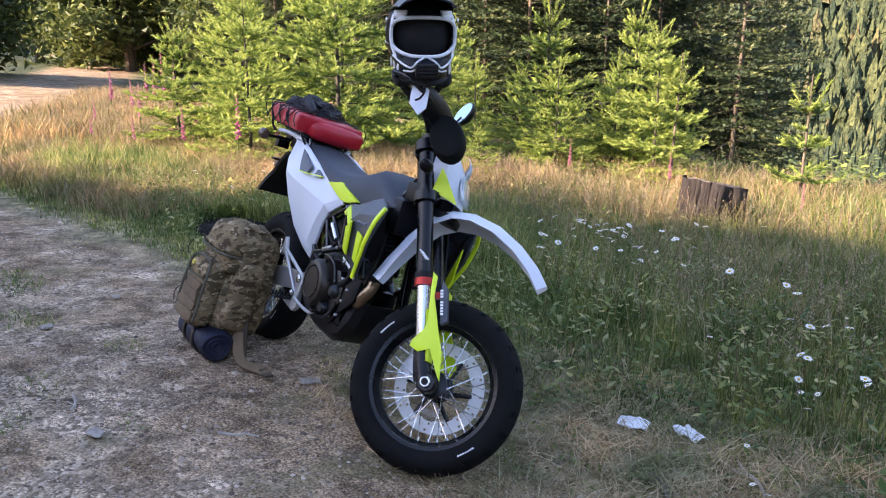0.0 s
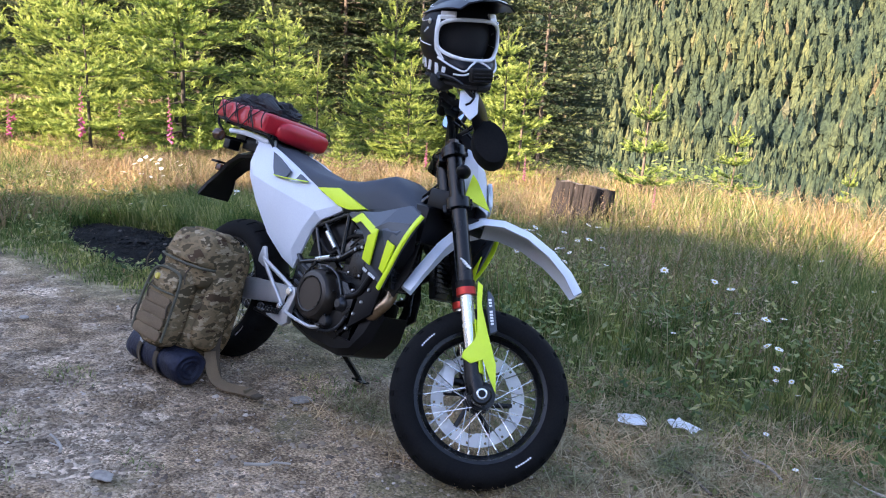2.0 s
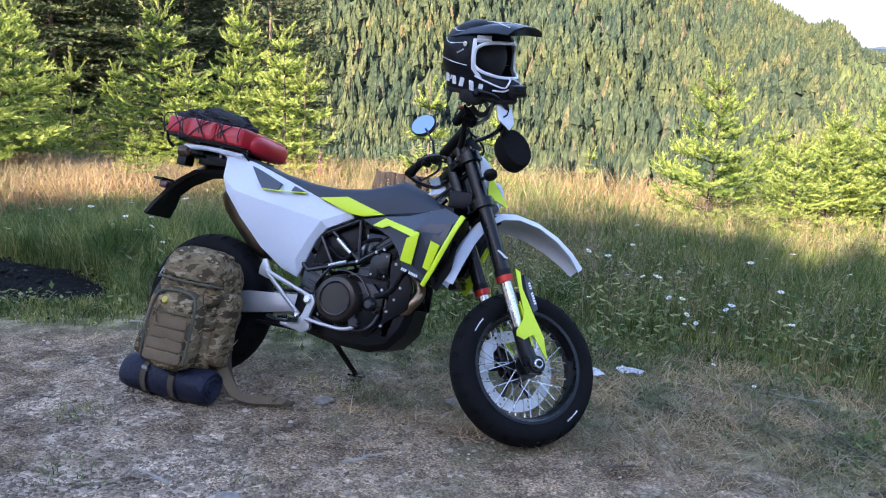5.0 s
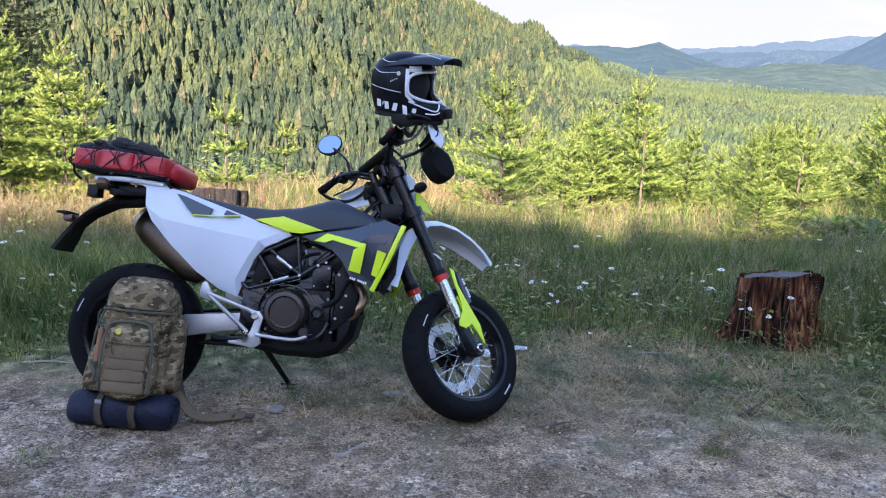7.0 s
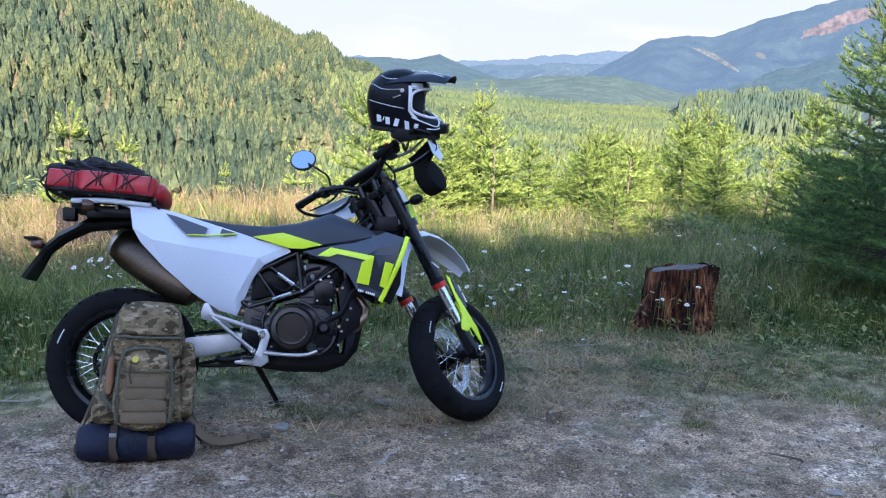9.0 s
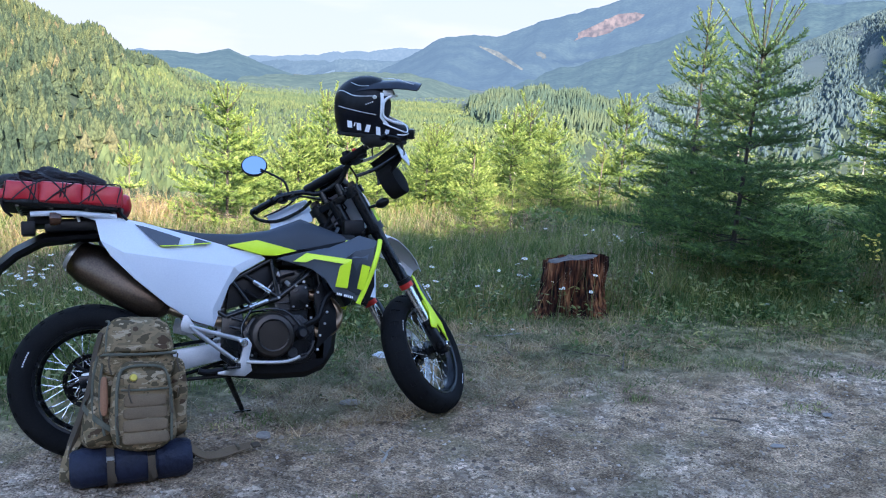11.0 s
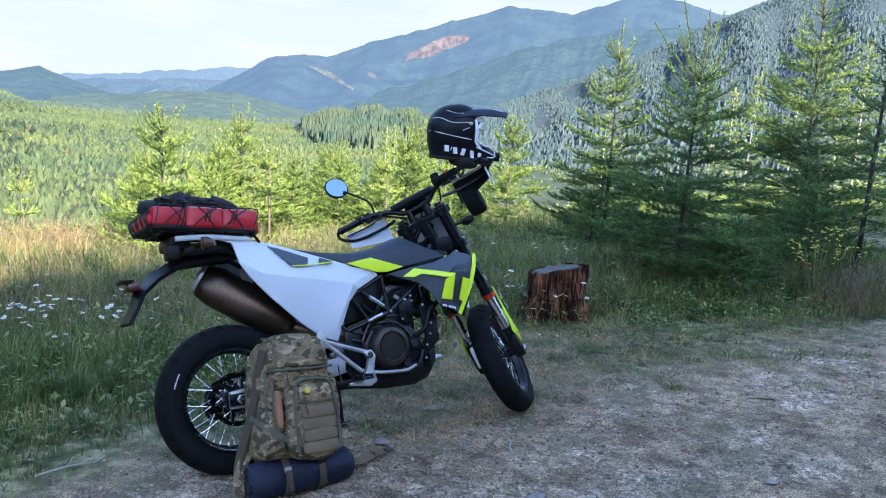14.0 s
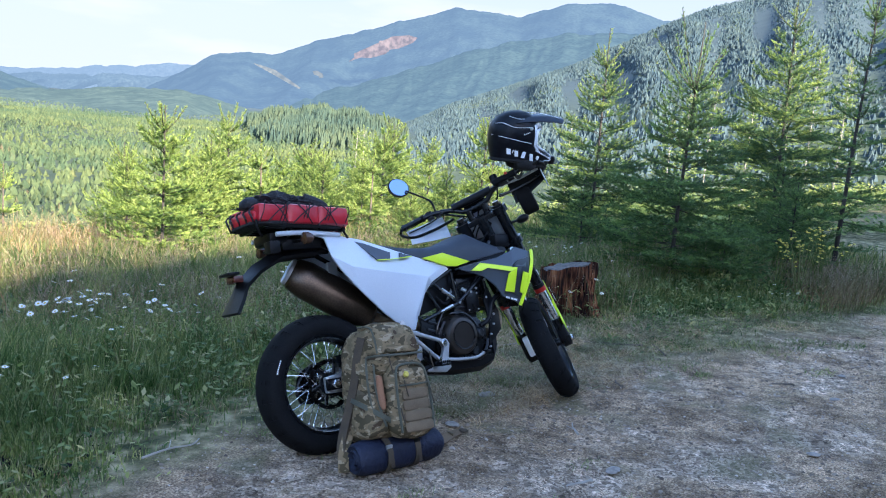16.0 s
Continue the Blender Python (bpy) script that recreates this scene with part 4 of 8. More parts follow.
def bend(pts, k=4):
    """A smooth line through points."""
    pts = [Vector(p) for p in pts]
    if len(pts) < 3:
        return pts
    out = []
    for i in range(len(pts) - 1):
        a, b, c, d = pts[max(i - 1, 0)], pts[i], pts[i + 1], pts[min(i + 2, len(pts) - 1)]
        for j in range(k):
            t = j / k
            out.append(0.5 * ((2 * b) + (c - a) * t + (2 * a - 5 * b + 4 * c - d) * t * t + (3 * b - a - 3 * c + d) * t ** 3))
    return out + [pts[-1]]


def tube(pts, r, seg=10, bm=None, k=4, flat=1.0, ends=True):
    """A round bar along a smooth line; r may be one number or one for each end."""
    line = bend(pts, k)
    b = bmesh.new()
    ra, rb = r if isinstance(r, tuple) else (r, r)
    rings = []
    u = None
    for i, p in enumerate(line):
        d = (line[min(i + 1, len(line) - 1)] - line[max(i - 1, 0)]).normalized()
        u = d.cross(Vector((0.13, 0.97, 0.2))) if u is None else u - d * u.dot(d)
        u.normalize()
        w = d.cross(u)
        rr = ra + (rb - ra) * i / (len(line) - 1)
        rings.append([b.verts.new(p + (u * math.cos(6.28319 * s / seg) + w * math.sin(6.28319 * s / seg) * flat) * rr) for s in range(seg)])
    for a, c in zip(rings[:-1], rings[1:]):
        for s in range(seg):
            b.faces.new((a[s], a[(s + 1) % seg], c[(s + 1) % seg], c[s]))
    if ends:
        b.faces.new(rings[0][::-1])
        b.faces.new(rings[-1])
    return merge(bm, b)


def lathe(profile, seg=48, closed=False, bm=None, m=None):
    """A profile of (radius, y) turned round the y axis."""
    b = bmesh.new()
    rings = [[b.verts.new((r * math.cos(6.28319 * s / seg), y, r * math.sin(6.28319 * s / seg))) for s in range(seg)] for r, y in profile]
    pairs = list(zip(rings[:-1], rings[1:])) + ([(rings[-1], rings[0])] if closed else [])
    for a, c in pairs:
        for s in range(seg):
            b.faces.new((a[s], a[(s + 1) % seg], c[(s + 1) % seg], c[s]))
    if not closed:
        for ring, rad in ((rings[0], profile[0][0]), (rings[-1], profile[-1][0])):
            if rad > 1e-4:
                b.faces.new(ring)
    if m is not None:
        b.transform(m)
    return merge(bm, b)


def disc_y(x, y, z, r, t, bev=0.003, seg=32, bm=None):
    """A round boss whose axis is y."""
    return lathe(((0.0005, -t / 2), (r - bev, -t / 2), (r, -t / 2 + bev), (r, t / 2 - bev), (r - bev, t / 2), (0.0005, t / 2)), seg, bm=bm, m=Matrix.Translation((x, y, z)))


def plate(verts, faces, thick, bev=0.0, bm=None, sign=1):
    """A sheet of faces given thickness along y."""
    b = bmesh.new()
    vs = [b.verts.new(v) for v in verts]
    back = [b.verts.new((v[0], v[1] + sign * thick, v[2])) for v in verts]
    count = {}
    for f in faces:
        b.faces.new([vs[i] for i in f])
        b.faces.new([back[i] for i in reversed(f)])
        for i, j in zip(f, f[1:] + f[:1]):
            key = (min(i, j), max(i, j))
            count.setdefault(key, []).append((i, j))
    for runs in count.values():
        if len(runs) == 1:
            i, j = runs[0]
            b.faces.new((vs[j], vs[i], back[i], back[j]))
    bmesh.ops.recalc_face_normals(b, faces=b.faces)
    if bev:
        rim = [e for e in b.edges if len(e.link_faces) == 2 and e.calc_face_angle(0) > 0.9]
        bmesh.ops.bevel(b, geom=rim, offset=bev, segments=2, profile=0.6, affect="EDGES")
    return merge(bm, b)


def outline(pts, y, thick, bev=0.002, bm=None):
    """A flat piece with an outline of (x, z) at y, thick towards +y."""
    return plate([(x, y, z) for x, z in pts], [tuple(range(len(pts)))], thick, bev, bm)


def skin(rows, thick=0.003, bm=None):
    """A curved sheet through rows of points, with thickness."""
    b = bmesh.new()
    g = [[b.verts.new(p) for p in row] for row in rows]
    for r0, r1 in zip(g[:-1], g[1:]):
        for i in range(len(r0) - 1):
            b.faces.new((r0[i], r0[i + 1], r1[i + 1], r1[i]))
    bmesh.ops.recalc_face_normals(b, faces=b.faces)
    if thick:
        bmesh.ops.solidify(b, geom=list(b.faces), thickness=thick)
    return merge(bm, b)


def turned(bm, m):
    bm.transform(m)
    return bm


# ---- paints, plastics and metals ----
M_white = surface("white_plastic", (0.56, 0.60, 0.67), (0.63, 0.67, 0.73), 0.42, scale=160, big=3, bump=0.03)
M_seat = surface("slate_seat_cover", (0.026, 0.034, 0.046), (0.036, 0.045, 0.060), 0.65, scale=420, big=5, bump=0.25)
M_slate = surface("slate_plastic", (0.045, 0.058, 0.078), (0.060, 0.073, 0.095), 0.45, scale=200, big=4, bump=0.04)
M_dark_slate = surface("dark_slate_decal", (0.020, 0.026, 0.036), (0.03, 0.036, 0.046), 0.35, scale=200, big=4, bump=0.02)
M_neon = surface("fluorescent_yellow_plastic", (0.62, 0.80, 0.02), (0.68, 0.86, 0.03), 0.38, scale=180, big=4, bump=0.03)
M_black = surface("black_plastic", (0.003, 0.003, 0.004), (0.007, 0.007, 0.008), 0.42, scale=300, big=6, bump=0.10, spec=0.18)
M_black_paint = surface("black_painted_metal", (0.004, 0.005, 0.006), (0.007, 0.008, 0.010), 0.26, scale=250, big=9, bump=0.03, spec=0.3)
M_frame = surface("gloss_black_frame", (0.004, 0.005, 0.006), (0.008, 0.009, 0.011), 0.22, scale=250, big=9, bump=0.03, spec=0.5)
M_cylinder = surface("grey_cylinder_casting", (0.020, 0.021, 0.024), (0.055, 0.057, 0.062), 0.32, 0.7, scale=180, big=16, bump=0.25)
M_rubber = surface("tyre_rubber", (0.005, 0.005, 0.006), (0.011, 0.011, 0.011), 0.8, scale=180, big=12, bump=0.3, spec=0.1)
M_alu = surface("cast_aluminium", (0.40, 0.41, 0.42), (0.52, 0.52, 0.53), 0.45, 0.75, scale=220, big=12, bump=0.12)
M_steel = surface("bright_steel", (0.62, 0.62, 0.61), (0.72, 0.72, 0.71), 0.25, 0.95, scale=300, big=20, bump=0.04)
M_disc = surface("brake_disc_steel", (0.90, 0.90, 0.91), (0.95, 0.95, 0.95), 0.5, 0.35, scale=200, big=20, bump=0.06)
M_bronze = surface("bronze_engine_cover", (0.026, 0.021, 0.018), (0.044, 0.035, 0.029), 0.32, 0.5, scale=260, big=12, bump=0.08)
M_engine = surface("grey_engine_casting", (0.005, 0.005, 0.006), (0.016, 0.016, 0.018), 0.28, 0.5, scale=200, big=14, bump=0.2)
M_muffler = surface("brown_black_muffler", (0.060, 0.044, 0.034), (0.115, 0.082, 0.058), 0.36, 0.9, scale=140, big=5, bump=0.08)
M_pipe = surface("heat_tinted_pipe", (0.24, 0.16, 0.10), (0.36, 0.26, 0.17), 0.35, 0.9, scale=60, big=10, bump=0.04)
M_red = surface("red_anodised_ring", (0.45, 0.02, 0.012), (0.52, 0.03, 0.02), 0.3, 0.4, scale=200, bump=0.02)
M_amber = surface("smoked_amber_lens", (0.05, 0.022, 0.012), (0.09, 0.04, 0.02), 0.2, scale=100, bump=0.02)
M_tail_red = surface("red_lamp_lens", (0.05, 0.012, 0.010), (0.08, 0.02, 0.014), 0.25, scale=100, bump=0.02)
M_print = surface("white_print", (0.72, 0.73, 0.74), (0.8, 0.8, 0.8), 0.5, scale=200, bump=0.0)
M_lens = surface("clear_lamp_lens", (0.50, 0.56, 0.62), (0.62, 0.68, 0.72), 0.08, 0.25, scale=40, big=9, bump=0.05, coat=0.8)


def glassy(name, color, rough, metal):
    m, n, l, p = nodes_of(name)
    p.inputs["Base Color"].default_value = (*color, 1)
    p.inputs["Roughness"].default_value, p.inputs["Metallic"].default_value = rough, metal
    return m


M_mirror = glassy("mirror_glass", (0.42, 0.52, 0.66), 0.03, 1.0)

# ---- motorcycle ----
BIKE = Matrix(((0.9987, 0.0507, -0.0032, -0.0237), (-0.047, 0.9461, 0.3203, -0.0295), (0.0193, -0.3198, 0.9473, -0.0182), (0, 0, 0, 1)))
RAKE = radians(26)
PIVOT = Vector((0.848, 0, 0))
STEER = Matrix.Translation(PIVOT) @ Matrix.Rotation(radians(44), 4, Vector((-math.sin(RAKE), 0, math.cos(RAKE)))) @ Matrix.Translation(-PIVOT)
moto = thing("motorcycle", "white, slate and fluorescent yellow supermoto motorcycle leaning on its side stand", "motorcycle", BIKE)


def tyre_profile(R, rim, w):
    half = [(rim - 0.006, w * 0.70), (rim + 0.004, w * 0.80), (rim + 0.018, w * 0.95), (R - 0.045, w * 1.0), (R - 0.026, w * 0.88), (R - 0.012, w * 0.62), (R - 0.003, w * 0.30)]
    return half + [(R, 0.0)] + [(r, -y) for r, y in reversed(half)]


def tyre_mesh(R, rim, w, groove):
    bm = lathe(tyre_profile(R, rim, w), 96, closed=True)
    # tread cuts
    bm.faces.ensure_lookup_table()
    cut = []
    for f in bm.faces:
        c = f.calc_center_median()
        rad, an = math.hypot(c.x, c.z), math.degrees(math.atan2(c.z, c.x)) % groove
        if R - 0.03 < rad < R - 0.004 and abs(an - groove * 0.5 - (c.y / w) * groove * 0.3) < 2.2:
            cut.append(f)
    r = bmesh.ops.extrude_discrete_faces(bm, faces=cut)
    for f in r["faces"]:
        c = f.calc_center_median()
        d = Vector((c.x, 0, c.z)).normalized() * 0.004
        for v in f.verts:
            v.co -= d
    return bm


def build_wheel(name, label, centre, R, rim, w, turn, disc):
    """Wheel with hub, rim, tyre, spokes and brake disc, in the bike's frame; the hub carries the rest."""
    m = turn @ Matrix.Translation(centre)
    hub = part(name, turned(lathe(((0.012, -0.085), (0.02, -0.085), (0.022, -0.045), (0.048, -0.040), (0.048, -0.030), (0.026, -0.024), (0.024, 0.024), (0.048, 0.030), (0.048, 0.040), (0.022, 0.045), (0.02, 0.085), (0.012, 0.085)), 40), Matrix.Identity(4)), M_black_paint, moto, label)
    hub.matrix_local = m
    part("tyre", tyre_mesh(R, rim, w, 15), M_rubber, hub, "black road tyre with sparse tread cuts")
    k = w / 0.06
    part("rim", lathe(((rim + 0.008, 0.045 * k), (rim + 0.004, 0.050 * k), (rim - 0.008, 0.047 * k), (rim - 0.012, 0.030 * k), (rim - 0.026, 0.016 * k), (rim - 0.026, -0.016 * k), (rim - 0.012, -0.030 * k), (rim - 0.008, -0.047 * k), (rim + 0.004, -0.050 * k), (rim + 0.008, -0.045 * k), (rim - 0.002, -0.03 * k), (rim - 0.006, 0), (rim - 0.002, 0.03 * k)), 72, closed=True), M_black_paint, hub, "black anodised rim")
    made = {}
    for i in range(36):
        side, lean = (1 if i % 2 else -1), (1 if (i // 2) % 2 else -1)
        if (side, lean) not in made:
            bm = tube([(0.046 * math.cos(0.62 * lean), 0.034 * side, 0.046 * math.sin(0.62 * lean)), (rim - 0.024, 0.006 * side, 0)], 0.0019, 6, k=1)
            lathe(((0.0005, -0.008), (0.0034, -0.008), (0.0034, 0.008), (0.0005, 0.008)), 6, bm=bm, m=Matrix.Translation((rim - 0.031, 0.0072 * side, 0)) @ Matrix.Rotation(radians(90), 4, "Z"))
            ob = part("spoke", bm, M_steel, hub)
            made[(side, lean)] = ob.data
        else:
            ob = new("spoke", made[(side, lean)])
            ob.parent = hub
        ob.matrix_local = Matrix.Rotation(radians(10 * i), 4, "Y")
    # drilled brake disc: rows of small faces with some left out
    y0, ra, rb = disc
    bm = bmesh.new()
    n, rows = 120, 6
    ring = [[bm.verts.new(((ra + (rb - ra) * j / rows + (0.004 if j == 0 and (i // 6) % 2 else 0)) * math.cos(6.28319 * i / n), y0, (ra + (rb - ra) * j / rows + (0.004 if j == 0 and (i // 6) % 2 else 0)) * math.sin(6.28319 * i / n))) for i in range(n)] for j in range(rows + 1)]
    for j in range(rows):
        for i in range(n):
            if j in (1, 3, 4) and (i + 3 * j) % 8 == 0 and not (j == 3 and i % 2):
                continue
            bm.faces.new((ring[j][i], ring[j][(i + 1) % n], ring[j + 1][(i + 1) % n], ring[j + 1][i]))
    bmesh.ops.solidify(bm, geom=list(bm.faces), thickness=0.004)
    part("brake_disc", bm, M_disc if y0 > 0 else M_engine, hub, "drilled steel brake disc", smooth=False)
    bm = lathe(((0.030, y0 * 0.75), (0.052, y0 * 0.8), (0.052, y0), (0.030, y0)), 24)
    part("disc_carrier", bm, M_black_paint, hub)
    for i in range(6):
        a = 1.0472 * i
        part("carrier_arm", tube([(0.05 * math.cos(a), y0, 0.05 * math.sin(a)), ((ra + 0.006) * math.cos(a + 0.2), y0, (ra + 0.006) * math.sin(a + 0.2))], 0.008, 6, None, 1, 0.4), M_black_paint, hub)
    return hub


build_wheel("front_wheel", "spoked black front wheel", (0.74, 0, 0.30), 0.300, 0.216, 0.060, STEER, (0.068, 0.113, 0.160))
build_wheel("rear_wheel", "spoked black rear wheel", (-0.735, 0, 0.312), 0.312, 0.216, 0.077, Matrix.Identity(4), (-0.072, 0.088, 0.11))


def bars_print(points, size, y, m, parent, material=M_print):
    """Unreadable print: a row of small plain bars from a to b in the side view."""
    (xa, za), (xb, zb) = points
    n = 9
    bm = bmesh.new()
    ang = math.atan2(zb - za, xb - xa)
    L = math.hypot(xb - xa, zb - za)
    for i in range(n):
        if i == 3:
            continue
        s = (i + 0.5) / n
        box(xa + (xb - xa) * s, y, za + (zb - za) * s, L / n * 0.7, 0.0012, size, 0, bm, None) if abs(ang) < 0.02 else box(0, 0, 0, L / n * 0.7, 0.0012, size, 0, bm, Matrix.Translation((xa + (xb - xa) * s, y, za + (zb - za) * s)) @ Matrix.Rotation(-ang, 4, "Y"))
    bm.transform(m)
    part("printed_mark", bm, material, parent, "small illegible white print")


# tyre side wall marks
for base, turn, R, y in (((0.74, 0, 0.30), STEER, 0.252, -0.0602), ((-0.735, 0, 0.312), Matrix.Identity(4), 0.262, -0.0772)):
    for start in (150, 318):
        bm = bmesh.new()
        for i in range(7):
            a = radians(start + i * 2.0)
            box(0, 0, 0, 0.0060, 0.001, 0.0050, 0, bm, Matrix.Translation((R * math.cos(a), y, R * math.sin(a))) @ Matrix.Rotation(-a - 1.5708, 4, "Y"))
        part("printed_mark", turned(bm, turn @ Matrix.Translation(base)), M_print, moto, "worn white tyre marking")

# fork: both legs, from the top clamp to the axle


def on_leg(z, y):
    return Vector((0.347 + (1.03 - z) * 0.5, y, z))


for y in (-0.106, 0.106):
    leg = part("fork_leg", turned(tube([on_leg(1.062, y), on_leg(0.62, y)], 0.0285, 24, k=1), STEER), M_black_paint, moto, "black anodised fork leg")
    bm = tube([on_leg(0.62, y), on_leg(0.60, y)], 0.033, 24, k=1)
    part("seal_cap", turned(bm, STEER), M_black, leg)
    part("red_ring", turned(tube([on_leg(0.600, y), on_leg(0.578, y)], 0.033, 24, k=1), STEER), M_red, leg, "red rubber ring")
    part("stanchion", turned(tube([on_leg(0.58, y), on_leg(0.40, y)], 0.0235, 24, k=1), STEER), M_steel, leg, "polished steel tube")
    bm = tube([on_leg(0.42, y), on_leg(0.335, y), (0.722, y, 0.295)], (0.027, 0.034), 16)
    disc_y(0.737, y, 0.292, 0.034, 0.052, 0.006, 24, bm)
    part("axle_clamp", turned(bm, STEER), M_black_paint, leg)
    part("fork_cap", turned(tube([on_leg(1.078, y), on_leg(1.06, y)], 0.020, 6, k=1), STEER), M_bronze, leg)
    s = -1 if y < 0 else 1
    yo = y + s * 0.034
    pts = [(0.590, yo, 0.632), (0.612, yo, 0.622), (0.632, yo, 0.560), (0.690, yo, 0.473), (0.745, yo, 0.396), (0.777, yo - s * 0.01, 0.312), (0.757, yo - s * 0.004, 0.330), (0.700, yo, 0.395), (0.668, yo, 0.368), (0.634, yo, 0.375), (0.632, yo, 0.395), (0.652, yo, 0.445), (0.650, yo, 0.475), (0.606, yo, 0.585)]
    guard_side = part("fork_guard", turned(plate(pts, [(0, 1, 2, 13), (13, 2, 3, 12), (12, 3, 4, 7, 11), (11, 7, 8, 9, 10), (7, 4, 5, 6)], 0.006, 0.0018, sign=-s), STEER), M_neon, moto, "fluorescent yellow fork guard")
    wrap = [[on_leg(z, y) + Vector((0.038 * math.sin(radians(th)), s * 0.036 * math.cos(radians(th)), 0)) for th in (35, 60, 85, 110, 135)] for z in (0.510, 0.47, 0.43, 0.39, 0.355)]
    part("guard_wrap", turned(skin(wrap, 0.004), STEER), M_neon, guard_side)
    front = [(x + 0.02, z) for x, z in ((0.612, 0.620), (0.640, 0.600), (0.690, 0.500), (0.672, 0.482), (0.632, 0.560))]
    guard = part("guard_front", turned(plate([(x, yo - s * 0.008, z) for x, z in front], [(0, 1, 2, 3, 4)], 0.03, 0.002, sign=-s), STEER), M_slate, moto, "slate grey guard front")
    if y < 0:
        bars_print(((0.648, 0.588), (0.688, 0.508)), 0.010, yo + 0.005 - 0.015, STEER, guard)
        bm = bmesh.new()
        for i in range(4):
            tube([on_leg(0.682 - i * 0.006, y) + Vector((-0.012 + 0.006 * i, -0.0290, 0)), on_leg(0.672 - i * 0.004, y) + Vector((0.004 + 0.006 * i, -0.0290, 0.003))], 0.0032, 5, bm, 1)
        part("printed_mark", turned(bm, STEER), M_print, leg, "white fork decal")
bm = disc_y(0.737, -0.138, 0.292, 0.018, 0.016, 0.003, 24)
axle = part("axle", turned(bm, STEER), M_steel, moto)
part("axle_bore", turned(disc_y(0.737, -0.147, 0.292, 0.012, 0.004, 0.001, 20), STEER), M_black, axle)
# caliper on the far leg, behind the disc
bm = box(0.618, 0.082, 0.335, 0.042, 0.044, 0.115, 0.010, None, Matrix.Translation((0.618, 0.082, 0.335)) @ Matrix.Rotation(radians(-14), 4, "Y") @ Matrix.Translation((-0.618, -0.082, -0.335)))
cal = part("front_caliper", turned(bm, STEER), M_disc, moto, "silver brake caliper")
part("caliper_bracket", turned(tube([(0.64, 0.09, 0.33), (0.70, 0.10, 0.34)], 0.014, 8, k=1), STEER), M_black_paint, cal)
part("brake_hose", turned(tube([(0.62, 0.10, 0.39), (0.60, 0.13, 0.55), (0.50, 0.13, 0.80), (0.42, 0.12, 0.98)], 0.005, 8), STEER), M_black, moto)

# clamps
for z, name in ((1.035, "top_clamp"), (0.865, "lower_clamp")):
    c = on_leg(z, 0)
    mt = Matrix.Translation(c) @ Matrix.Rotation(radians(-26.5), 4, "Y")
    bm = box(-0.015, 0, 0, 0.075, 0.150, 0.030, 0.006, None, mt)
    for y in (-0.106, 0.106):
        lathe(((0.029, -0.018), (0.043, -0.018), (0.043, 0.018), (0.029, 0.018)), 24, closed=True, bm=bm, m=mt @ Matrix.Translation((0, y, 0)) @ Matrix.Rotation(radians(90), 4, "X"))
        for dz in (-0.009, 0.009):
            box(0.040, y + 0.006, dz, 0.016, 0.03, 0.012, 0.002, bm, mt)
    part(name, turned(bm, STEER), M_black_paint, moto)
part("steering_stem", turned(tube([(0.315, 0, 1.03), (0.40, 0, 0.86)], 0.03, 16, k=1), STEER), M_black_paint, moto)

# front mudguard
prof = ((0.352, 0.548, 0.030), (0.372, 0.625, 0.042), (0.408, 0.735, 0.055), (0.455, 0.825, 0.068), (0.520, 0.878, 0.078), (0.600, 0.899, 0.082), (0.700, 0.894, 0.078), (0.800, 0.862, 0.068), (0.880, 0.818, 0.054), (0.938, 0.770, 0.034))
rows = []
for i, (x, z, hw) in enumerate(prof):
    a, b = prof[max(i - 1, 0)], prof[min(i + 1, len(prof) - 1)]
    t = Vector((b[0] - a[0], 0, b[1] - a[1])).normalized()
    nrm = Vector((-t.z, 0, t.x))
    if nrm.z < 0 and x > 0.45:
        nrm = -nrm
    if x <= 0.45 and nrm.x > 0:
        nrm = -nrm
    rows.append([Vector((x, 0, z)) + Vector((0, v * hw, 0)) - nrm * (0.034 * (max(abs(v) - 0.55, 0) / 0.45) ** 1.3 + 0.006 * abs(v)) for v in (-1, -0.86, -0.72, -0.55, -0.2, 0.2, 0.55, 0.72, 0.86, 1)])
part("front_mudguard", turned(skin(rows, 0.004), STEER), M_white, moto, "white front mudguard")
part("mudguard_mount", turned(box(0.49, 0, 0.845, 0.10, 0.11, 0.03, 0.006), STEER), M_black, moto)

# lamp mask with lens, and its yellow side wings
mprof = ((0.392, 1.098, 0.050, 0.03), (0.432, 1.080, 0.085, 0.06), (0.470, 1.040, 0.105, 0.08), (0.500, 0.985, 0.112, 0.10), (0.524, 0.925, 0.098, 0.10), (0.534, 0.895, 0.080, 0.08))
rows = [[(x - back, -hw * 1.06, z - 0.010), (x - back * 0.45, -hw, z - 0.003), (x - 0.012, -hw * 0.62, z), (x, -hw * 0.3, z), (x, hw * 0.3, z), (x - 0.012, hw * 0.62, z), (x - back * 0.45, hw, z - 0.003), (x - back, hw * 1.06, z - 0.010)] for x, z, hw, back in mprof]
mask = part("lamp_mask", turned(skin(rows, 0.004), STEER), M_white, moto, "white headlamp mask")
bm = outline(((-0.055, -0.050), (0.055, -0.050), (0.066, 0.0), (0.050, 0.042), (-0.050, 0.042), (-0.066, 0.0)), -0.008, 0.016, 0.005)
bm.transform(Matrix.Translation((0.515, 0, 0.965)) @ Matrix.Rotation(radians(-22), 4, "Y") @ Matrix.Rotation(radians(90), 4, "Z"))
part("headlamp", turned(bm, STEER), M_lens, mask, "clear headlamp lens")
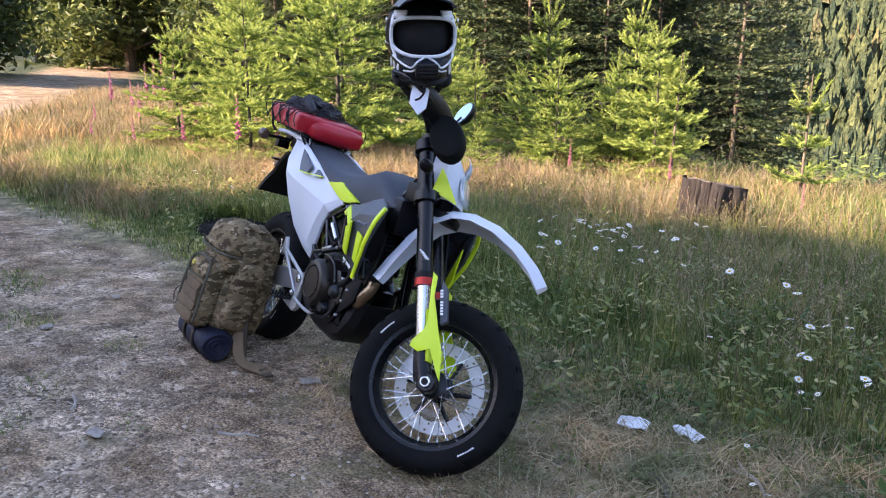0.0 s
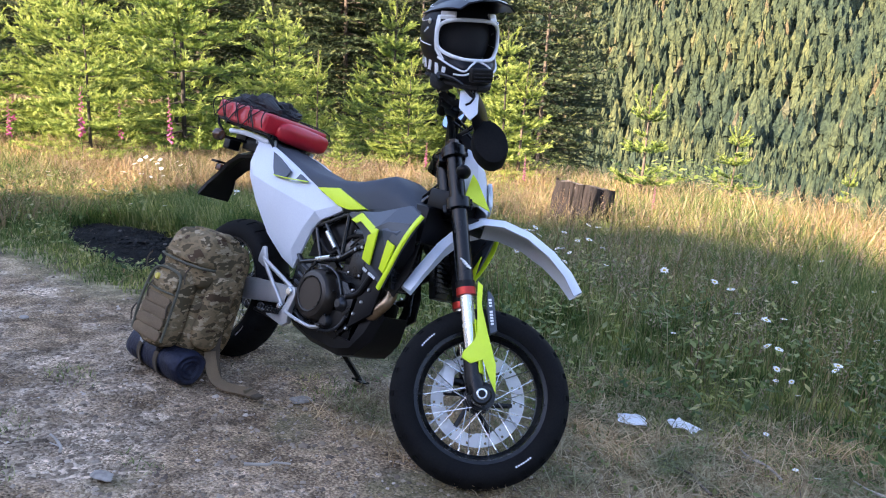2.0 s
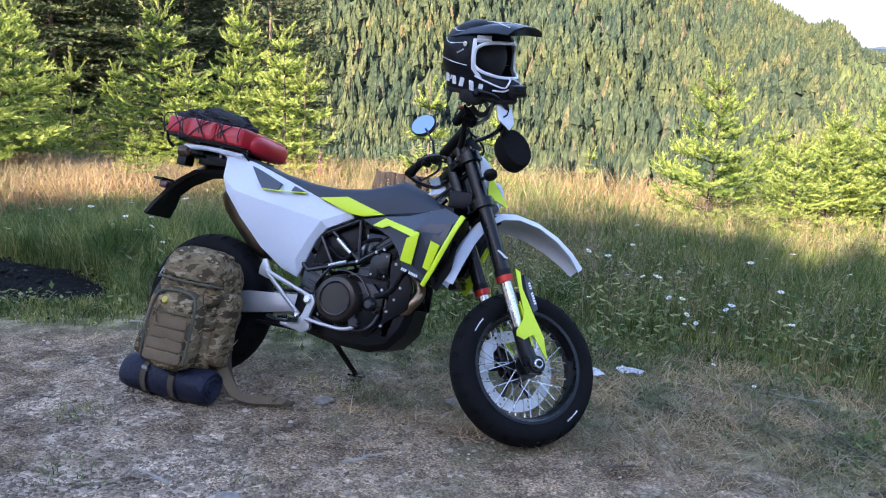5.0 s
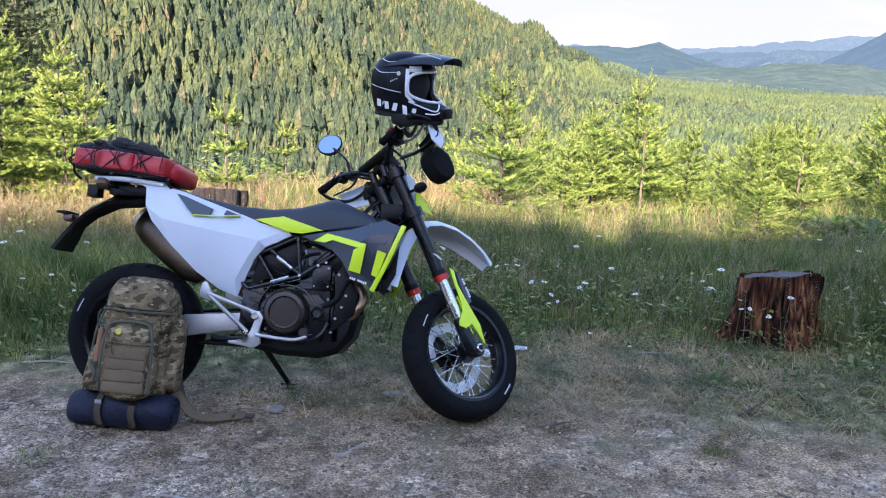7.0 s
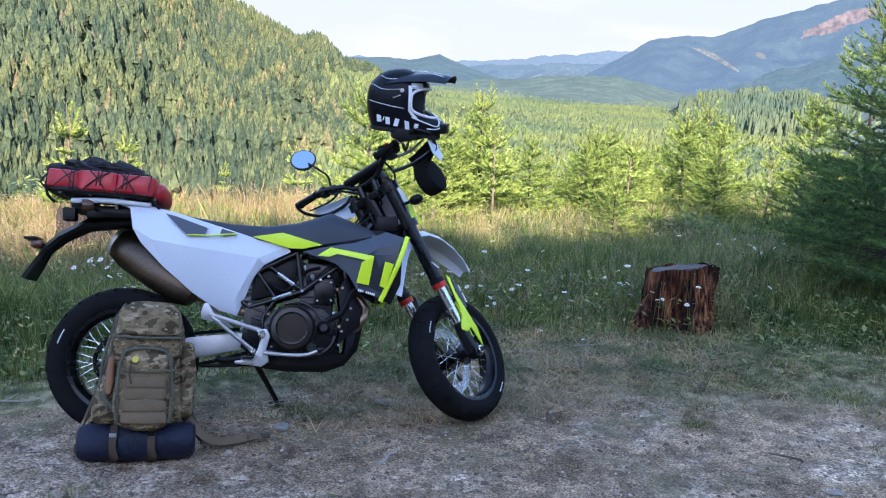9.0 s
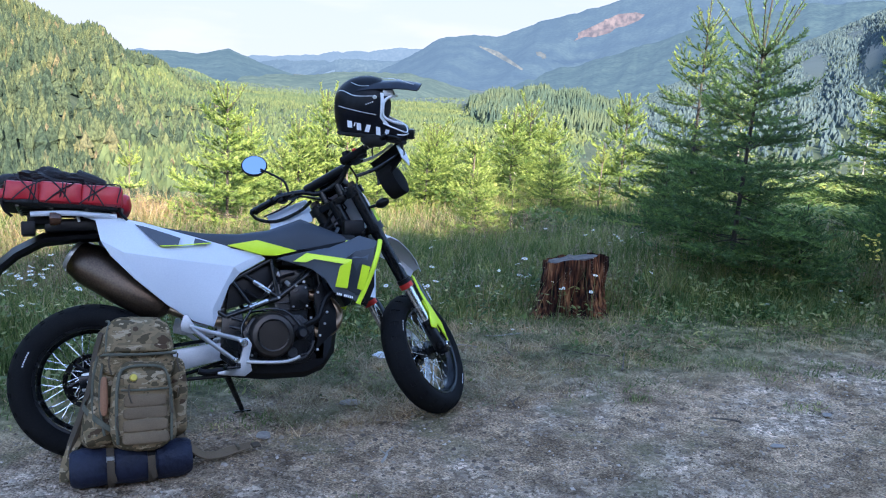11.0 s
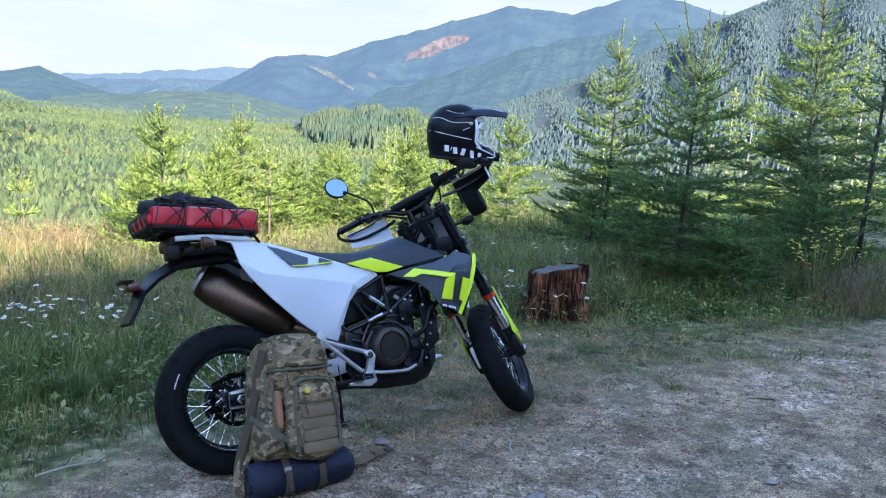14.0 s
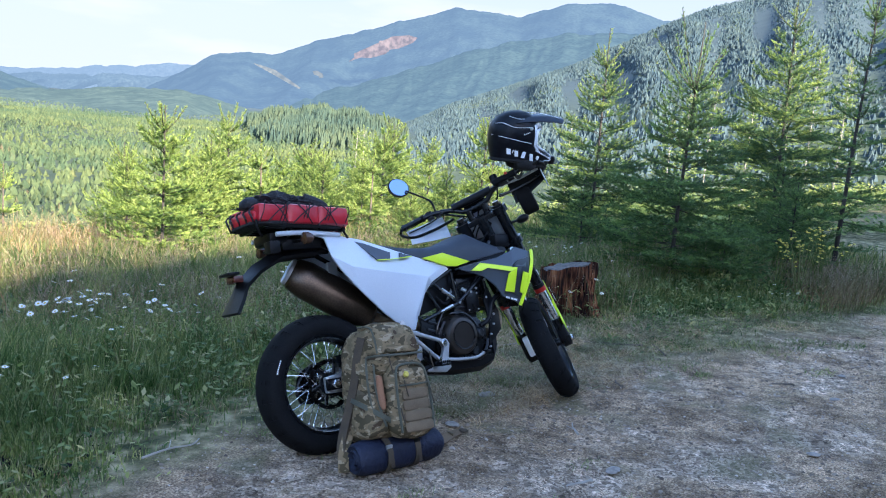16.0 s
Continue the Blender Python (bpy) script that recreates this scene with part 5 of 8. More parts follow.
for s in (-1, 1):
    part("mask_wing", turned(plate([(0.436, s * 0.118, 0.985), (0.462, s * 0.118, 0.965), (0.540, s * 0.100, 0.885), (0.440, s * 0.118, 0.895)], [(0, 1, 2, 3)], 0.005, 0.001, sign=-s), STEER), M_neon, mask, "yellow mask wing")
    stalk = part("indicator_stalk", turned(tube([(0.40, s * 0.12, 0.955), (0.405, s * 0.165, 0.95)], 0.007, 8, k=1), STEER), M_black, moto)
    bm = bmesh.new()
    bmesh.ops.create_uvsphere(bm, u_segments=16, v_segments=10, radius=1, matrix=Matrix.Translation((0.408, s * 0.195, 0.947)) @ Matrix.Diagonal((0.026, 0.036, 0.022, 1)))
    part("indicator", turned(bm, STEER), M_black, stalk, "smoked front indicator")

# handlebar, grips, levers, switches, mirror
for s in (-1, 1):
    part("bar_riser", turned(tube([(0.330, s * 0.045, 1.045), (0.312, s * 0.045, 1.095)], 0.018, 12, k=1), STEER), M_black_paint, moto, "black bar clamp")
bar = part("handlebar", turned(tube([(0.232, -0.40, 1.145), (0.255, -0.24, 1.152), (0.292, -0.13, 1.135), (0.312, -0.06, 1.100), (0.314, 0.06, 1.100), (0.294, 0.13, 1.135), (0.255, 0.24, 1.152), (0.232, 0.40, 1.145)], 0.0135, 14, k=5), STEER), M_black_paint, moto)
bm = tube([(0.300, -0.115, 1.142), (0.302, 0.115, 1.142)], 0.022, 14, k=1)
part("bar_pad", turned(bm, STEER), M_black, bar)
dash = part("dash", turned(box(0.362, 0, 1.125, 0.075, 0.125, 0.05, 0.012, None, Matrix.Translation((0.362, 0, 1.125)) @ Matrix.Rotation(radians(35), 4, "Y") @ Matrix.Translation((-0.362, 0, -1.125))), STEER), M_black, moto)
for s in (-1, 1):
    grip = part("grip", turned(lathe(((0.0135, 0), (0.020, 0.0), (0.017, 0.012), (0.0165, 0.115), (0.020, 0.122), (0.018, 0.128), (0.0005, 0.128)), 16, m=Matrix.Translation((0.251, s * 0.268, 1.1515)) @ Matrix.Rotation(radians(-90 if s > 0 else 90) + 0 * s, 4, "Z") @ Matrix.Rotation(radians(90), 4, "Z") @ Matrix.Diagonal((1, s if s < 0 else 1, 1, 1)) @ Matrix.Rotation(radians(0), 4, "X")), STEER), M_rubber, bar, "black rubber grip")
    bm = box(0.268, s * 0.238, 1.150, 0.042, 0.038, 0.045, 0.008)
    sw = part("switch_housing", turned(bm, STEER), M_black, bar)
    part("perch", turned(box(0.290, s * 0.190, 1.145, 0.05, 0.05, 0.028, 0.006), STEER), M_black_paint, bar)
    part("lever", turned(tube([(0.315, s * 0.185, 1.142), (0.332, s * 0.27, 1.135), (0.300, s * 0.385, 1.128)], (0.008, 0.006), 8, flat=0.7), STEER), M_alu if s < 0 else M_black_paint, bar)
    # hand guard: bar round the lever and its shell
    part("guard_bar", turned(tube([(0.235, s * 0.405, 1.143), (0.300, s * 0.425, 1.132), (0.372, s * 0.375, 1.112), (0.385, s * 0.24, 1.105), (0.345, s * 0.14, 1.100)], 0.0085, 10), STEER), M_black_paint, bar)
    rows = []
    for k in range(7):
        t = k / 6
        yy, xx = s * (0.20 + 0.205 * t), 0.405 - 0.055 * t * t + 0.01 * (1 - t)
        up, lo = 0.052 - 0.012 * abs(t - 0.45), 0.072 * (1 - 0.55 * t)
        rows.append([(xx - 0.012, yy, 1.108 + up), (xx + 0.006, yy, 1.108 + up * 0.6), (xx + 0.012, yy, 1.108), (xx + 0.008, yy, 1.108 - lo * 0.6), (xx - 0.004, yy, 1.108 - lo)])
    shell = part("hand_guard", turned(skin(rows, 0.004), STEER), M_white if s > 0 else M_black, bar, "white hand guard shell" if s > 0 else "black hand guard shell")
    if s < 0:
        part("guard_cover", turned(outline(((0.312, 1.120), (0.350, 1.138), (0.372, 1.128), (0.392, 1.066), (0.378, 1.034), (0.330, 1.062)), -0.40, 0.006, 0.002), STEER), M_white, shell, "white hand guard cover")
        bm = outline([(0.458 + 0.064 * math.cos(0.3491 * i) + 0.02 * math.sin(0.3491 * i), 1.040 - 0.072 * math.sin(0.3491 * i)) for i in range(18)], -0.30, 0.085, 0.018)
        part("guard_scoop", turned(bm, STEER), M_rubber, shell, "black hand guard scoop")
        part("kill_switch", turned(box(0.236, -0.225, 1.165, 0.014, 0.016, 0.012, 0.003), STEER), M_red, sw, "red kill switch")
        part("reservoir", turned(lathe(((0.0005, -0.02), (0.022, -0.02), (0.022, 0.02), (0.0005, 0.02)), 20, m=Matrix.Translation((0.285, -0.155, 1.180)) @ Matrix.Rotation(radians(90), 4, "X")), STEER), M_black, bar)
part("mirror_stalk", turned(tube([(0.285, 0.205, 1.150), (0.272, 0.200, 1.215), (0.262, 0.225, 1.255), (0.250, 0.300, 1.335)], (0.006, 0.005), 10), STEER), M_black, bar)
mm = Matrix.Translation((0.246, 0.330, 1.366)) @ Matrix.Rotation(radians(44), 4, "Z") @ Matrix.Rotation(radians(5), 4, "Y") @ Matrix.Rotation(radians(90), 4, "Z") @ Matrix.Scale(1.22, 4)
shell = part("mirror_shell", turned(lathe(((0.0005, -0.026), (0.030, -0.022), (0.047, -0.010), (0.052, 0.004), (0.049, 0.006)), 36, m=mm @ Matrix.Diagonal((1, 1, 0.92, 1))), STEER), M_black, bar, "round black mirror")
part("mirror_glass", turned(lathe(((0.0005, 0.0045), (0.0465, 0.0045), (0.0465, 0.0075), (0.0005, 0.0075)), 36, m=mm @ Matrix.Diagonal((1, 1, 0.92, 1))), STEER), M_mirror, shell, "round mirror glass")
for i, (a, b, c, d) in enumerate((((0.29, -0.15, 1.13), (0.40, -0.10, 1.09), (0.33, 0.02, 0.98), (0.25, -0.03, 0.88)), ((0.29, 0.16, 1.13), (0.40, 0.08, 1.08), (0.30, 0.07, 0.97), (0.22, 0.05, 0.86)), ((0.26, -0.20, 1.14), (0.36, -0.05, 1.15), (0.36, 0.06, 1.02), (0.24, 0.05, 0.88)), ((0.27, 0.20, 1.14), (0.38, 0.12, 1.12), (0.38, -0.03, 1.0), (0.22, -0.02, 0.85)))):
    part("control_cable", tube([STEER @ Vector(a), STEER @ Vector(b), c, d], 0.0045, 8), M_black, moto)

# side panels: broad white shells with a crease, both sides
P = {"a": (-0.805, 0.995, 0.100), "b": (-0.700, 0.955, 0.118), "c": (-0.685, 0.868, 0.142), "d": (-0.650, 0.806, 0.150), "e": (-0.560, 0.706, 0.145), "f": (-0.440, 0.594, 0.132), "g": (-0.335, 0.520, 0.108), "h": (-0.257, 0.492, 0.100),
     "i": (-0.186, 0.660, 0.118), "j": (-0.140, 0.712, 0.125), "k": (-0.026, 0.768, 0.125), "l": (-0.050, 0.793, 0.122), "m": (-0.185, 0.829, 0.130), "n": (-0.520, 0.940, 0.125), "o": (-0.720, 0.990, 0.100),
     "p": (-0.600, 0.815, 0.168), "q": (-0.470, 0.790, 0.165), "r": (-0.262, 0.565, 0.130), "s": (-0.165, 0.740, 0.142), "t": (-0.215, 0.655, 0.142)}
keys = "abcdefghijklmnopqrst"
faces = ("abno", "bcpn", "cdep", "pefq", "qfrt", "fghr", "hitr", "ijst", "jkls", "lms", "smnq", "npq", "stq")
for s in (-1, 1):
    vs = [(P[k][0], s * P[k][2], P[k][1]) for k in keys]
    bm = plate(vs, [tuple(keys.index(c) for c in f) for f in faces], 0.012, 0.003, sign=-s)
    panel = part("side_panel", bm, M_white, moto, "white plastic side panel", sharp=14)
    for pts in (((-0.552, 0.932, 0.128), (-0.492, 0.868, 0.152), (-0.462, 0.838, 0.160), (-0.388, 0.838, 0.154), (-0.378, 0.868, 0.146), (-0.505, 0.918, 0.134)), ((-0.318, 0.866, 0.138), (-0.326, 0.843, 0.147), (-0.255, 0.845, 0.141))):
        part("panel_inset", plate([(x, s * (y + 0.0035), z) for x, z, y in pts], [tuple(range(len(pts)))], 0.010, 0.0, sign=-s), M_slate, panel, "slate grey panel inset")
    part("panel_stripe", plate([(-0.462, s * 0.1655, 0.838), (-0.388, s * 0.160, 0.838), (-0.255, s * 0.148, 0.845), (-0.255, s * 0.149, 0.841), (-0.388, s * 0.161, 0.834), (-0.462, s * 0.1665, 0.834)], [(0, 1, 4, 5), (1, 2, 3, 4)], 0.010, 0.0, sign=-s), M_neon, panel, "thin yellow stripe")

# seat: long saddle in cross sections
sec = ((-0.700, 1.000, 0.060, 0.975), (-0.600, 0.972, 0.085, 0.940), (-0.460, 0.930, 0.105, 0.895), (-0.280, 0.897, 0.125, 0.845), (-0.130, 0.888, 0.132, 0.810), (0.0, 0.902, 0.130, 0.785), (0.090, 0.930, 0.122, 0.790), (0.150, 0.950, 0.112, 0.800), (0.235, 0.915, 0.112, 0.808), (0.310, 0.882, 0.118, 0.815), (0.370, 0.850, 0.110, 0.828))
rows = []
for x, zt, hw, zb in sec:
    rows.append([(x, -hw, zb), (x, -hw * 1.02, zb + (zt - zb) * 0.45), (x, -hw * 0.90, zb + (zt - zb) * 0.82), (x, -hw * 0.62, zt - 0.004), (x, 0, zt), (x, hw * 0.62, zt - 0.004), (x, hw * 0.90, zb + (zt - zb) * 0.82), (x, hw * 1.02, zb + (zt - zb) * 0.45), (x, hw, zb), (x, 0, zb - 0.01), (x, -hw, zb)])
b = bmesh.new()
g = [[b.verts.new(p) for p in r[:-1]] for r in rows]
for r0, r1 in zip(g[:-1], g[1:]):
    for i in range(10):
        b.faces.new((r0[i], r0[(i + 1) % 10], r1[(i + 1) % 10], r1[i]))
b.faces.new(g[0])
b.faces.new(g[-1])
seat = part("seat", b, M_seat, moto, "slate grey vinyl seat", sharp=50)
for s in (-1, 1):
    part("seat_flash", plate([(-0.190, s * 0.142, 0.832), (-0.062, s * 0.1415, 0.850), (0.112, s * 0.136, 0.797), (0.020, s * 0.138, 0.779), (-0.040, s * 0.139, 0.783)], [(0, 1, 2, 3, 4)], 0.02, 0.002, sign=-s), M_neon, seat, "fluorescent yellow seat flash")
    part("tank_cover", plate([(0.112, s * 0.130, 0.800), (0.16, s * 0.145, 0.805), (0.330, s * 0.155, 0.832), (0.315, s * 0.172, 0.812), (0.24, s * 0.165, 0.792)], [(0, 1, 2, 3, 4)], 0.03, 0.002, sign=-s), M_black, moto)
    part("cover_edge", tube([(0.250, s * 0.178, 0.796), (0.300, s * 0.182, 0.806), (0.330, s * 0.172, 0.830)], 0.0035, 6), M_neon, moto, "yellow edge")

# radiator shrouds with their graphics
for s in (-1, 1):
    q = [(0.020, s * 0.135, 0.768), (0.135, s * 0.165, 0.788), (0.245, s * 0.190, 0.800), (0.345, s * 0.195, 0.832), (0.385, s * 0.180, 0.850), (0.470, s * 0.200, 0.818), (0.425, s * 0.215, 0.690), (0.358, s * 0.190, 0.550), (0.322, s * 0.195, 0.572), (0.252, s * 0.190, 0.602), (0.218, s * 0.180, 0.662), (0.165, s * 0.165, 0.712), (0.300, s * 0.232, 0.745), (0.395, s * 0.226, 0.745)]
    shroud = part("radiator_shroud", plate(q, [(0, 1, 12, 11), (1, 2, 3, 12), (3, 4, 5, 13), (3, 13, 12), (5, 6, 13), (13, 6, 7, 8), (12, 13, 8, 9), (12, 9, 10, 11)], 0.010, 0.002, sign=-s), M_slate, moto, "slate grey radiator shroud", sharp=14)
    o = s * 0.006

    def lay(pts, name, material, lab):
        part(name, plate([(x, s * y + o, z) for x, z, y in pts], [tuple(range(len(pts)))] if len(pts) < 6 else [(0, 1, 4, 5), (1, 2, 3, 4)], 0.007, 0.0008, sign=-s), material, shroud, lab)

    lay(((0.300, 0.745, 0.232), (0.345, 0.775, 0.222), (0.440, 0.790, 0.208), (0.418, 0.700, 0.219), (0.355, 0.580, 0.198), (0.270, 0.632, 0.206)), "shroud_decal", M_dark_slate, "dark slate decal")
    o = s * 0.0105
    lay(((0.085, 0.748, 0.156), (0.143, 0.782, 0.166), (0.325, 0.738, 0.234), (0.300, 0.718, 0.232), (0.170, 0.752, 0.185), (0.135, 0.740, 0.172)), "shroud_flash", M_neon, "yellow angular flash")
    lay(((0.272, 0.712, 0.226), (0.325, 0.738, 0.236), (0.302, 0.614, 0.212), (0.250, 0.626, 0.204)), "shroud_flash", M_neon, "yellow angular flash")
    lay(((0.373, 0.715, 0.226), (0.410, 0.703, 0.223), (0.374, 0.600, 0.205), (0.348, 0.612, 0.206)), "shroud_flash", M_neon, "yellow bar")
    part("shroud_strip", tube([(0.474, s * 0.205, 0.824), (0.455, s * 0.222, 0.770), (0.425, s * 0.224, 0.695), (0.390, s * 0.212, 0.620), (0.352, s * 0.198, 0.545)], 0.011, 8, flat=0.6), M_neon, shroud, "fluorescent yellow edge strip")
    part("shroud_inner", plate([(0.44, s * 0.19, 0.80), (0.40, s * 0.12, 0.62), (0.34, s * 0.12, 0.55), (0.34, s * 0.18, 0.57)], [(0, 1, 2, 3)], 0.01, 0, sign=-s), M_black, shroud)
    part("louvre", outline(((0.375, 0.545), (0.455, 0.745), (0.445, 0.62), (0.40, 0.53)), s * 0.165, 0.006, 0.001), M_neon if s > 0 else M_black, moto, "shroud vane")
    if s < 0:
        bars_print(((0.256, 0.596), (0.330, 0.574)), 0.010, -0.2035, Matrix.Identity(4), shroud)
part("tank", box(0.22, 0, 0.80, 0.36, 0.22, 0.14, 0.03), M_black, moto)
for s in (-1, 1):
    bm = box(0.335, s * 0.115, 0.665, 0.035, 0.13, 0.25, 0.006, None, Matrix.Translation((0.335, 0, 0.665)) @ Matrix.Rotation(radians(-22), 4, "Y") @ Matrix.Translation((-0.335, 0, -0.665)))
    rad = part("radiator", bm, M_black_paint, moto)
    for i in range(12):
        part("radiator_fin", box(0.358, s * 0.115, 0.565 + i * 0.018, 0.010, 0.12, 0.003, 0, None, Matrix.Translation((0.335, 0, 0.665)) @ Matrix.Rotation(radians(-22), 4, "Y") @ Matrix.Translation((-0.335, 0, -0.665))), M_black_paint, rad)
    part("horn_duct", box(0.40, s * 0.05, 0.90, 0.10, 0.06, 0.07, 0.012), M_black, moto)

# trellis frame, right and left
for s in (-1, 1):
    y = s * 0.105
    for k, (a, b, r) in enumerate((((0.33, s * 0.05, 0.90), (0.20, y, 0.72), 0.014), ((0.20, y, 0.72), (0.02, y, 0.595), 0.014), ((0.02, y, 0.595), (-0.205, y, 0.530), 0.014), ((0.33, s * 0.05, 0.84), (0.02, y, 0.760), 0.013),
                                   ((0.0, y, 0.765), (-0.22, y, 0.66), 0.012), ((0.0, y, 0.765), (0.02, y, 0.595), 0.011), ((-0.12, y, 0.705), (0.02, y, 0.600), 0.011), ((-0.17, y, 0.68), (-0.09, y, 0.560), 0.011), ((0.20, y, 0.72), (0.245, y, 0.45), 0.013), ((-0.22, y, 0.66), (-0.70, s * 0.07, 0.93), 0.013), ((-0.205, y, 0.53), (-0.55, s * 0.08, 0.80), 0.012))):
        part("frame_tube", tube([a, b], r * 0.82, 12, k=1), M_frame, moto)
    for (x, z) in ((0.02, 0.597), (0.20, 0.70), (0.135, 0.66), (0.195, 0.61), (-0.10, 0.565), (0.10, 0.645), (0.23, 0.52)):
        part("frame_bolt", disc_y(x, s * 0.122, z, 0.0065, 0.008, 0.002, 12), M_alu, moto)
    for (xa, za, xb, zb) in ((-0.085, 0.675, -0.015, 0.625), (-0.105, 0.562, -0.025, 0.588)):
        part("frame_sleeve", tube([(xa, s * 0.118, za), (xb, s * 0.118, zb)], 0.0095, 10, k=1), M_steel, moto, "bright steel sleeve")
    part("cradle_plate", outline(((-0.17, 0.30), (-0.12, 0.44), (-0.14, 0.55), (-0.22, 0.54), (-0.24, 0.36)), s * 0.10 - 0.01, 0.02, 0.003), M_black_paint, moto)

# engine
eng = part("engine_case", box(0.01, 0, 0.385, 0.34, 0.22, 0.20, 0.03), M_engine, moto, "grey single-cylinder engine")
bm = box(0.085, 0, 0.560, 0.15, 0.16, 0.20, 0.012, None, Matrix.Translation((0.085, 0, 0.56)) @ Matrix.Rotation(radians(8), 4, "Y") @ Matrix.Translation((-0.085, 0, -0.56)))
part("cylinder", bm, M_cylinder, eng)
bm = box(0.125, 0, 0.672, 0.18, 0.19, 0.10, 0.015)
part("cylinder_head", bm, M_black_paint, eng)
for s in (-1, 1):
    cover = part("clutch_cover" if s < 0 else "generator_cover", lathe(((0.0005, -0.055), (0.045, -0.055), (0.062, -0.055), (0.064, -0.051), (0.067, -0.051), (0.069, -0.056), (0.086, -0.052), (0.095, -0.040), (0.098, -0.018), (0.104, 0.02), (0.104, 0.04), (0.0005, 0.04)), 64, m=Matrix.Translation((-0.022, s * 0.118, 0.437)) @ Matrix.Diagonal((1, -s, 1, 1)) @ Matrix.Diagonal((1, 1, 1, 1))), M_bronze, eng, "bronze round engine cover")
    cover.data.flip_normals() if s > 0 else None
    for i in range(7):
        a = radians(20 + 51 * i)
        part("cover_bolt", disc_y(-0.022 + 0.103 * math.cos(a), s * 0.146, 0.437 + 0.103 * math.sin(a), 0.0055, 0.012, 0.002, 10), M_engine, cover)
    part("water_pump", lathe(((0.0005, -0.03), (0.018, -0.03), (0.032, -0.018), (0.036, 0.0), (0.036, 0.03), (0.0005, 0.03)), 28, m=Matrix.Translation((0.112, s * 0.118, 0.437)) @ Matrix.Diagonal((0.85, -s, 0.85, 1))), M_cylinder, eng, "grey water pump")
    part("side_cover", outline(((-0.16, 0.33), (0.12, 0.30), (0.165, 0.36), (0.165, 0.47), (0.11, 0.52), (-0.10, 0.52), (-0.16, 0.44)), s * 0.105 - 0.02, 0.04, 0.012), M_engine, eng)
    part("cam_cover", box(0.115, s * 0.094, 0.595, 0.085, 0.03, 0.11, 0.010), M_engine, eng)
    part("cover_ring", lathe(((0.062, -0.0575), (0.068, -0.0585), (0.068, -0.054), (0.062, -0.054)), 64, closed=True, m=Matrix.Translation((-0.022, s * 0.118, 0.437)) @ Matrix.Diagonal((1, -s, 1, 1))), M_engine, cover)
    part("case_edge", tube([(-0.13, s * 0.134, 0.345), (-0.03, s * 0.140, 0.318), (0.08, s * 0.140, 0.322), (0.135, s * 0.136, 0.352), (0.160, s * 0.132, 0.400)], 0.007, 8), M_cylinder, eng, "grey cast rim")
    part("oil_filter_cover", lathe(((0.0005, -0.018), (0.020, -0.018), (0.025, -0.010), (0.026, 0.02), (0.0005, 0.02)), 24, m=Matrix.Translation((0.060, s * 0.130, 0.355)) @ Matrix.Diagonal((1, -s, 1, 1))), M_cylinder, eng, "small round filter cover")
    part("oil_line", tube([(-0.060, s * 0.125, 0.548), (-0.010, s * 0.130, 0.552), (0.055, s * 0.128, 0.530), (0.105, s * 0.132, 0.470)], 0.0045, 8), M_frame, eng)
    part("injector", tube([(0.010, s * 0.070, 0.735), (0.045, s * 0.080, 0.690)], 0.010, 10, k=1), M_alu, eng, "silver injector")
    part("temperature_sensor", tube([(0.062, s * 0.100, 0.665), (0.070, s * 0.122, 0.650)], 0.009, 8, k=1), M_alu, eng)
    for (x, z) in ((0.085, 0.555), (0.145, 0.555), (0.085, 0.635), (0.145, 0.635)):
        part("cover_bolt", disc_y(x, s * 0.110, z, 0.005, 0.006, 0.0015, 8), M_alu, eng)
    part("sensor_wire", tube([(0.07, s * 0.120, 0.648), (0.12, s * 0.128, 0.690), (0.17, s * 0.12, 0.735)], 0.0035, 6), M_black, eng)
    part("drain_hose", tube([(-0.10, s * 0.118, 0.55), (-0.145, s * 0.122, 0.48), (-0.135, s * 0.12, 0.40)], 0.006, 8), M_frame, eng)
    for (x, z) in ((0.155, 0.50), (0.05, 0.335), (0.12, 0.34), (-0.11, 0.36), (0.19, 0.42), (0.175, 0.36), (0.215, 0.47)):
        part("case_bolt", disc_y(x, s * 0.128, z, 0.0058, 0.012, 0.002, 10), M_alu, eng)
    part("case_guard", plate([(0.17, s * 0.125, 0.36), (0.27, s * 0.12, 0.44), (0.275, s * 0.11, 0.53), (0.215, s * 0.12, 0.66), (0.175, s * 0.125, 0.60), (0.19, s * 0.128, 0.47)], [(0, 1, 5), (1, 2, 3, 4, 5)], 0.012, 0.002, sign=-s), M_black, eng)
    part("hose", tube([(0.13, s * 0.12, 0.47), (0.19, s * 0.125, 0.50), (0.23, s * 0.12, 0.58), (0.29, s * 0.12, 0.62)], 0.013, 10), M_black, eng)
    part("airbox_side", outline(((-0.20, 0.56), (-0.05, 0.60), (0.04, 0.72), (-0.02, 0.76), (-0.18, 0.67)), s * 0.075 - 0.01, 0.02, 0.004), M_black, moto)
    part("cable_loom", tube([(-0.12, s * 0.112, 0.64), (-0.05, s * 0.10, 0.60), (0.03, s * 0.10, 0.68), (0.10, s * 0.10, 0.70)], 0.007, 8), M_black, moto)
for z in (0.545, 0.575, 0.605):
    part("cooling_fin", box(0.085, 0, z, 0.165, 0.185, 0.006, 0.002), M_cylinder, eng)
part("throttle_body", disc_y(-0.02, -0.02, 0.66, 0.045, 0.10, 0.006, 20), M_alu, moto)
part("shock_spring", tube([(-0.215 + 0.03 * math.cos(i * 0.9), 0.0 + 0.03 * math.sin(i * 0.9), 0.42 + i * 0.0045) for i in range(50)], 0.007, 6, k=2), M_white, moto, "white coil spring")
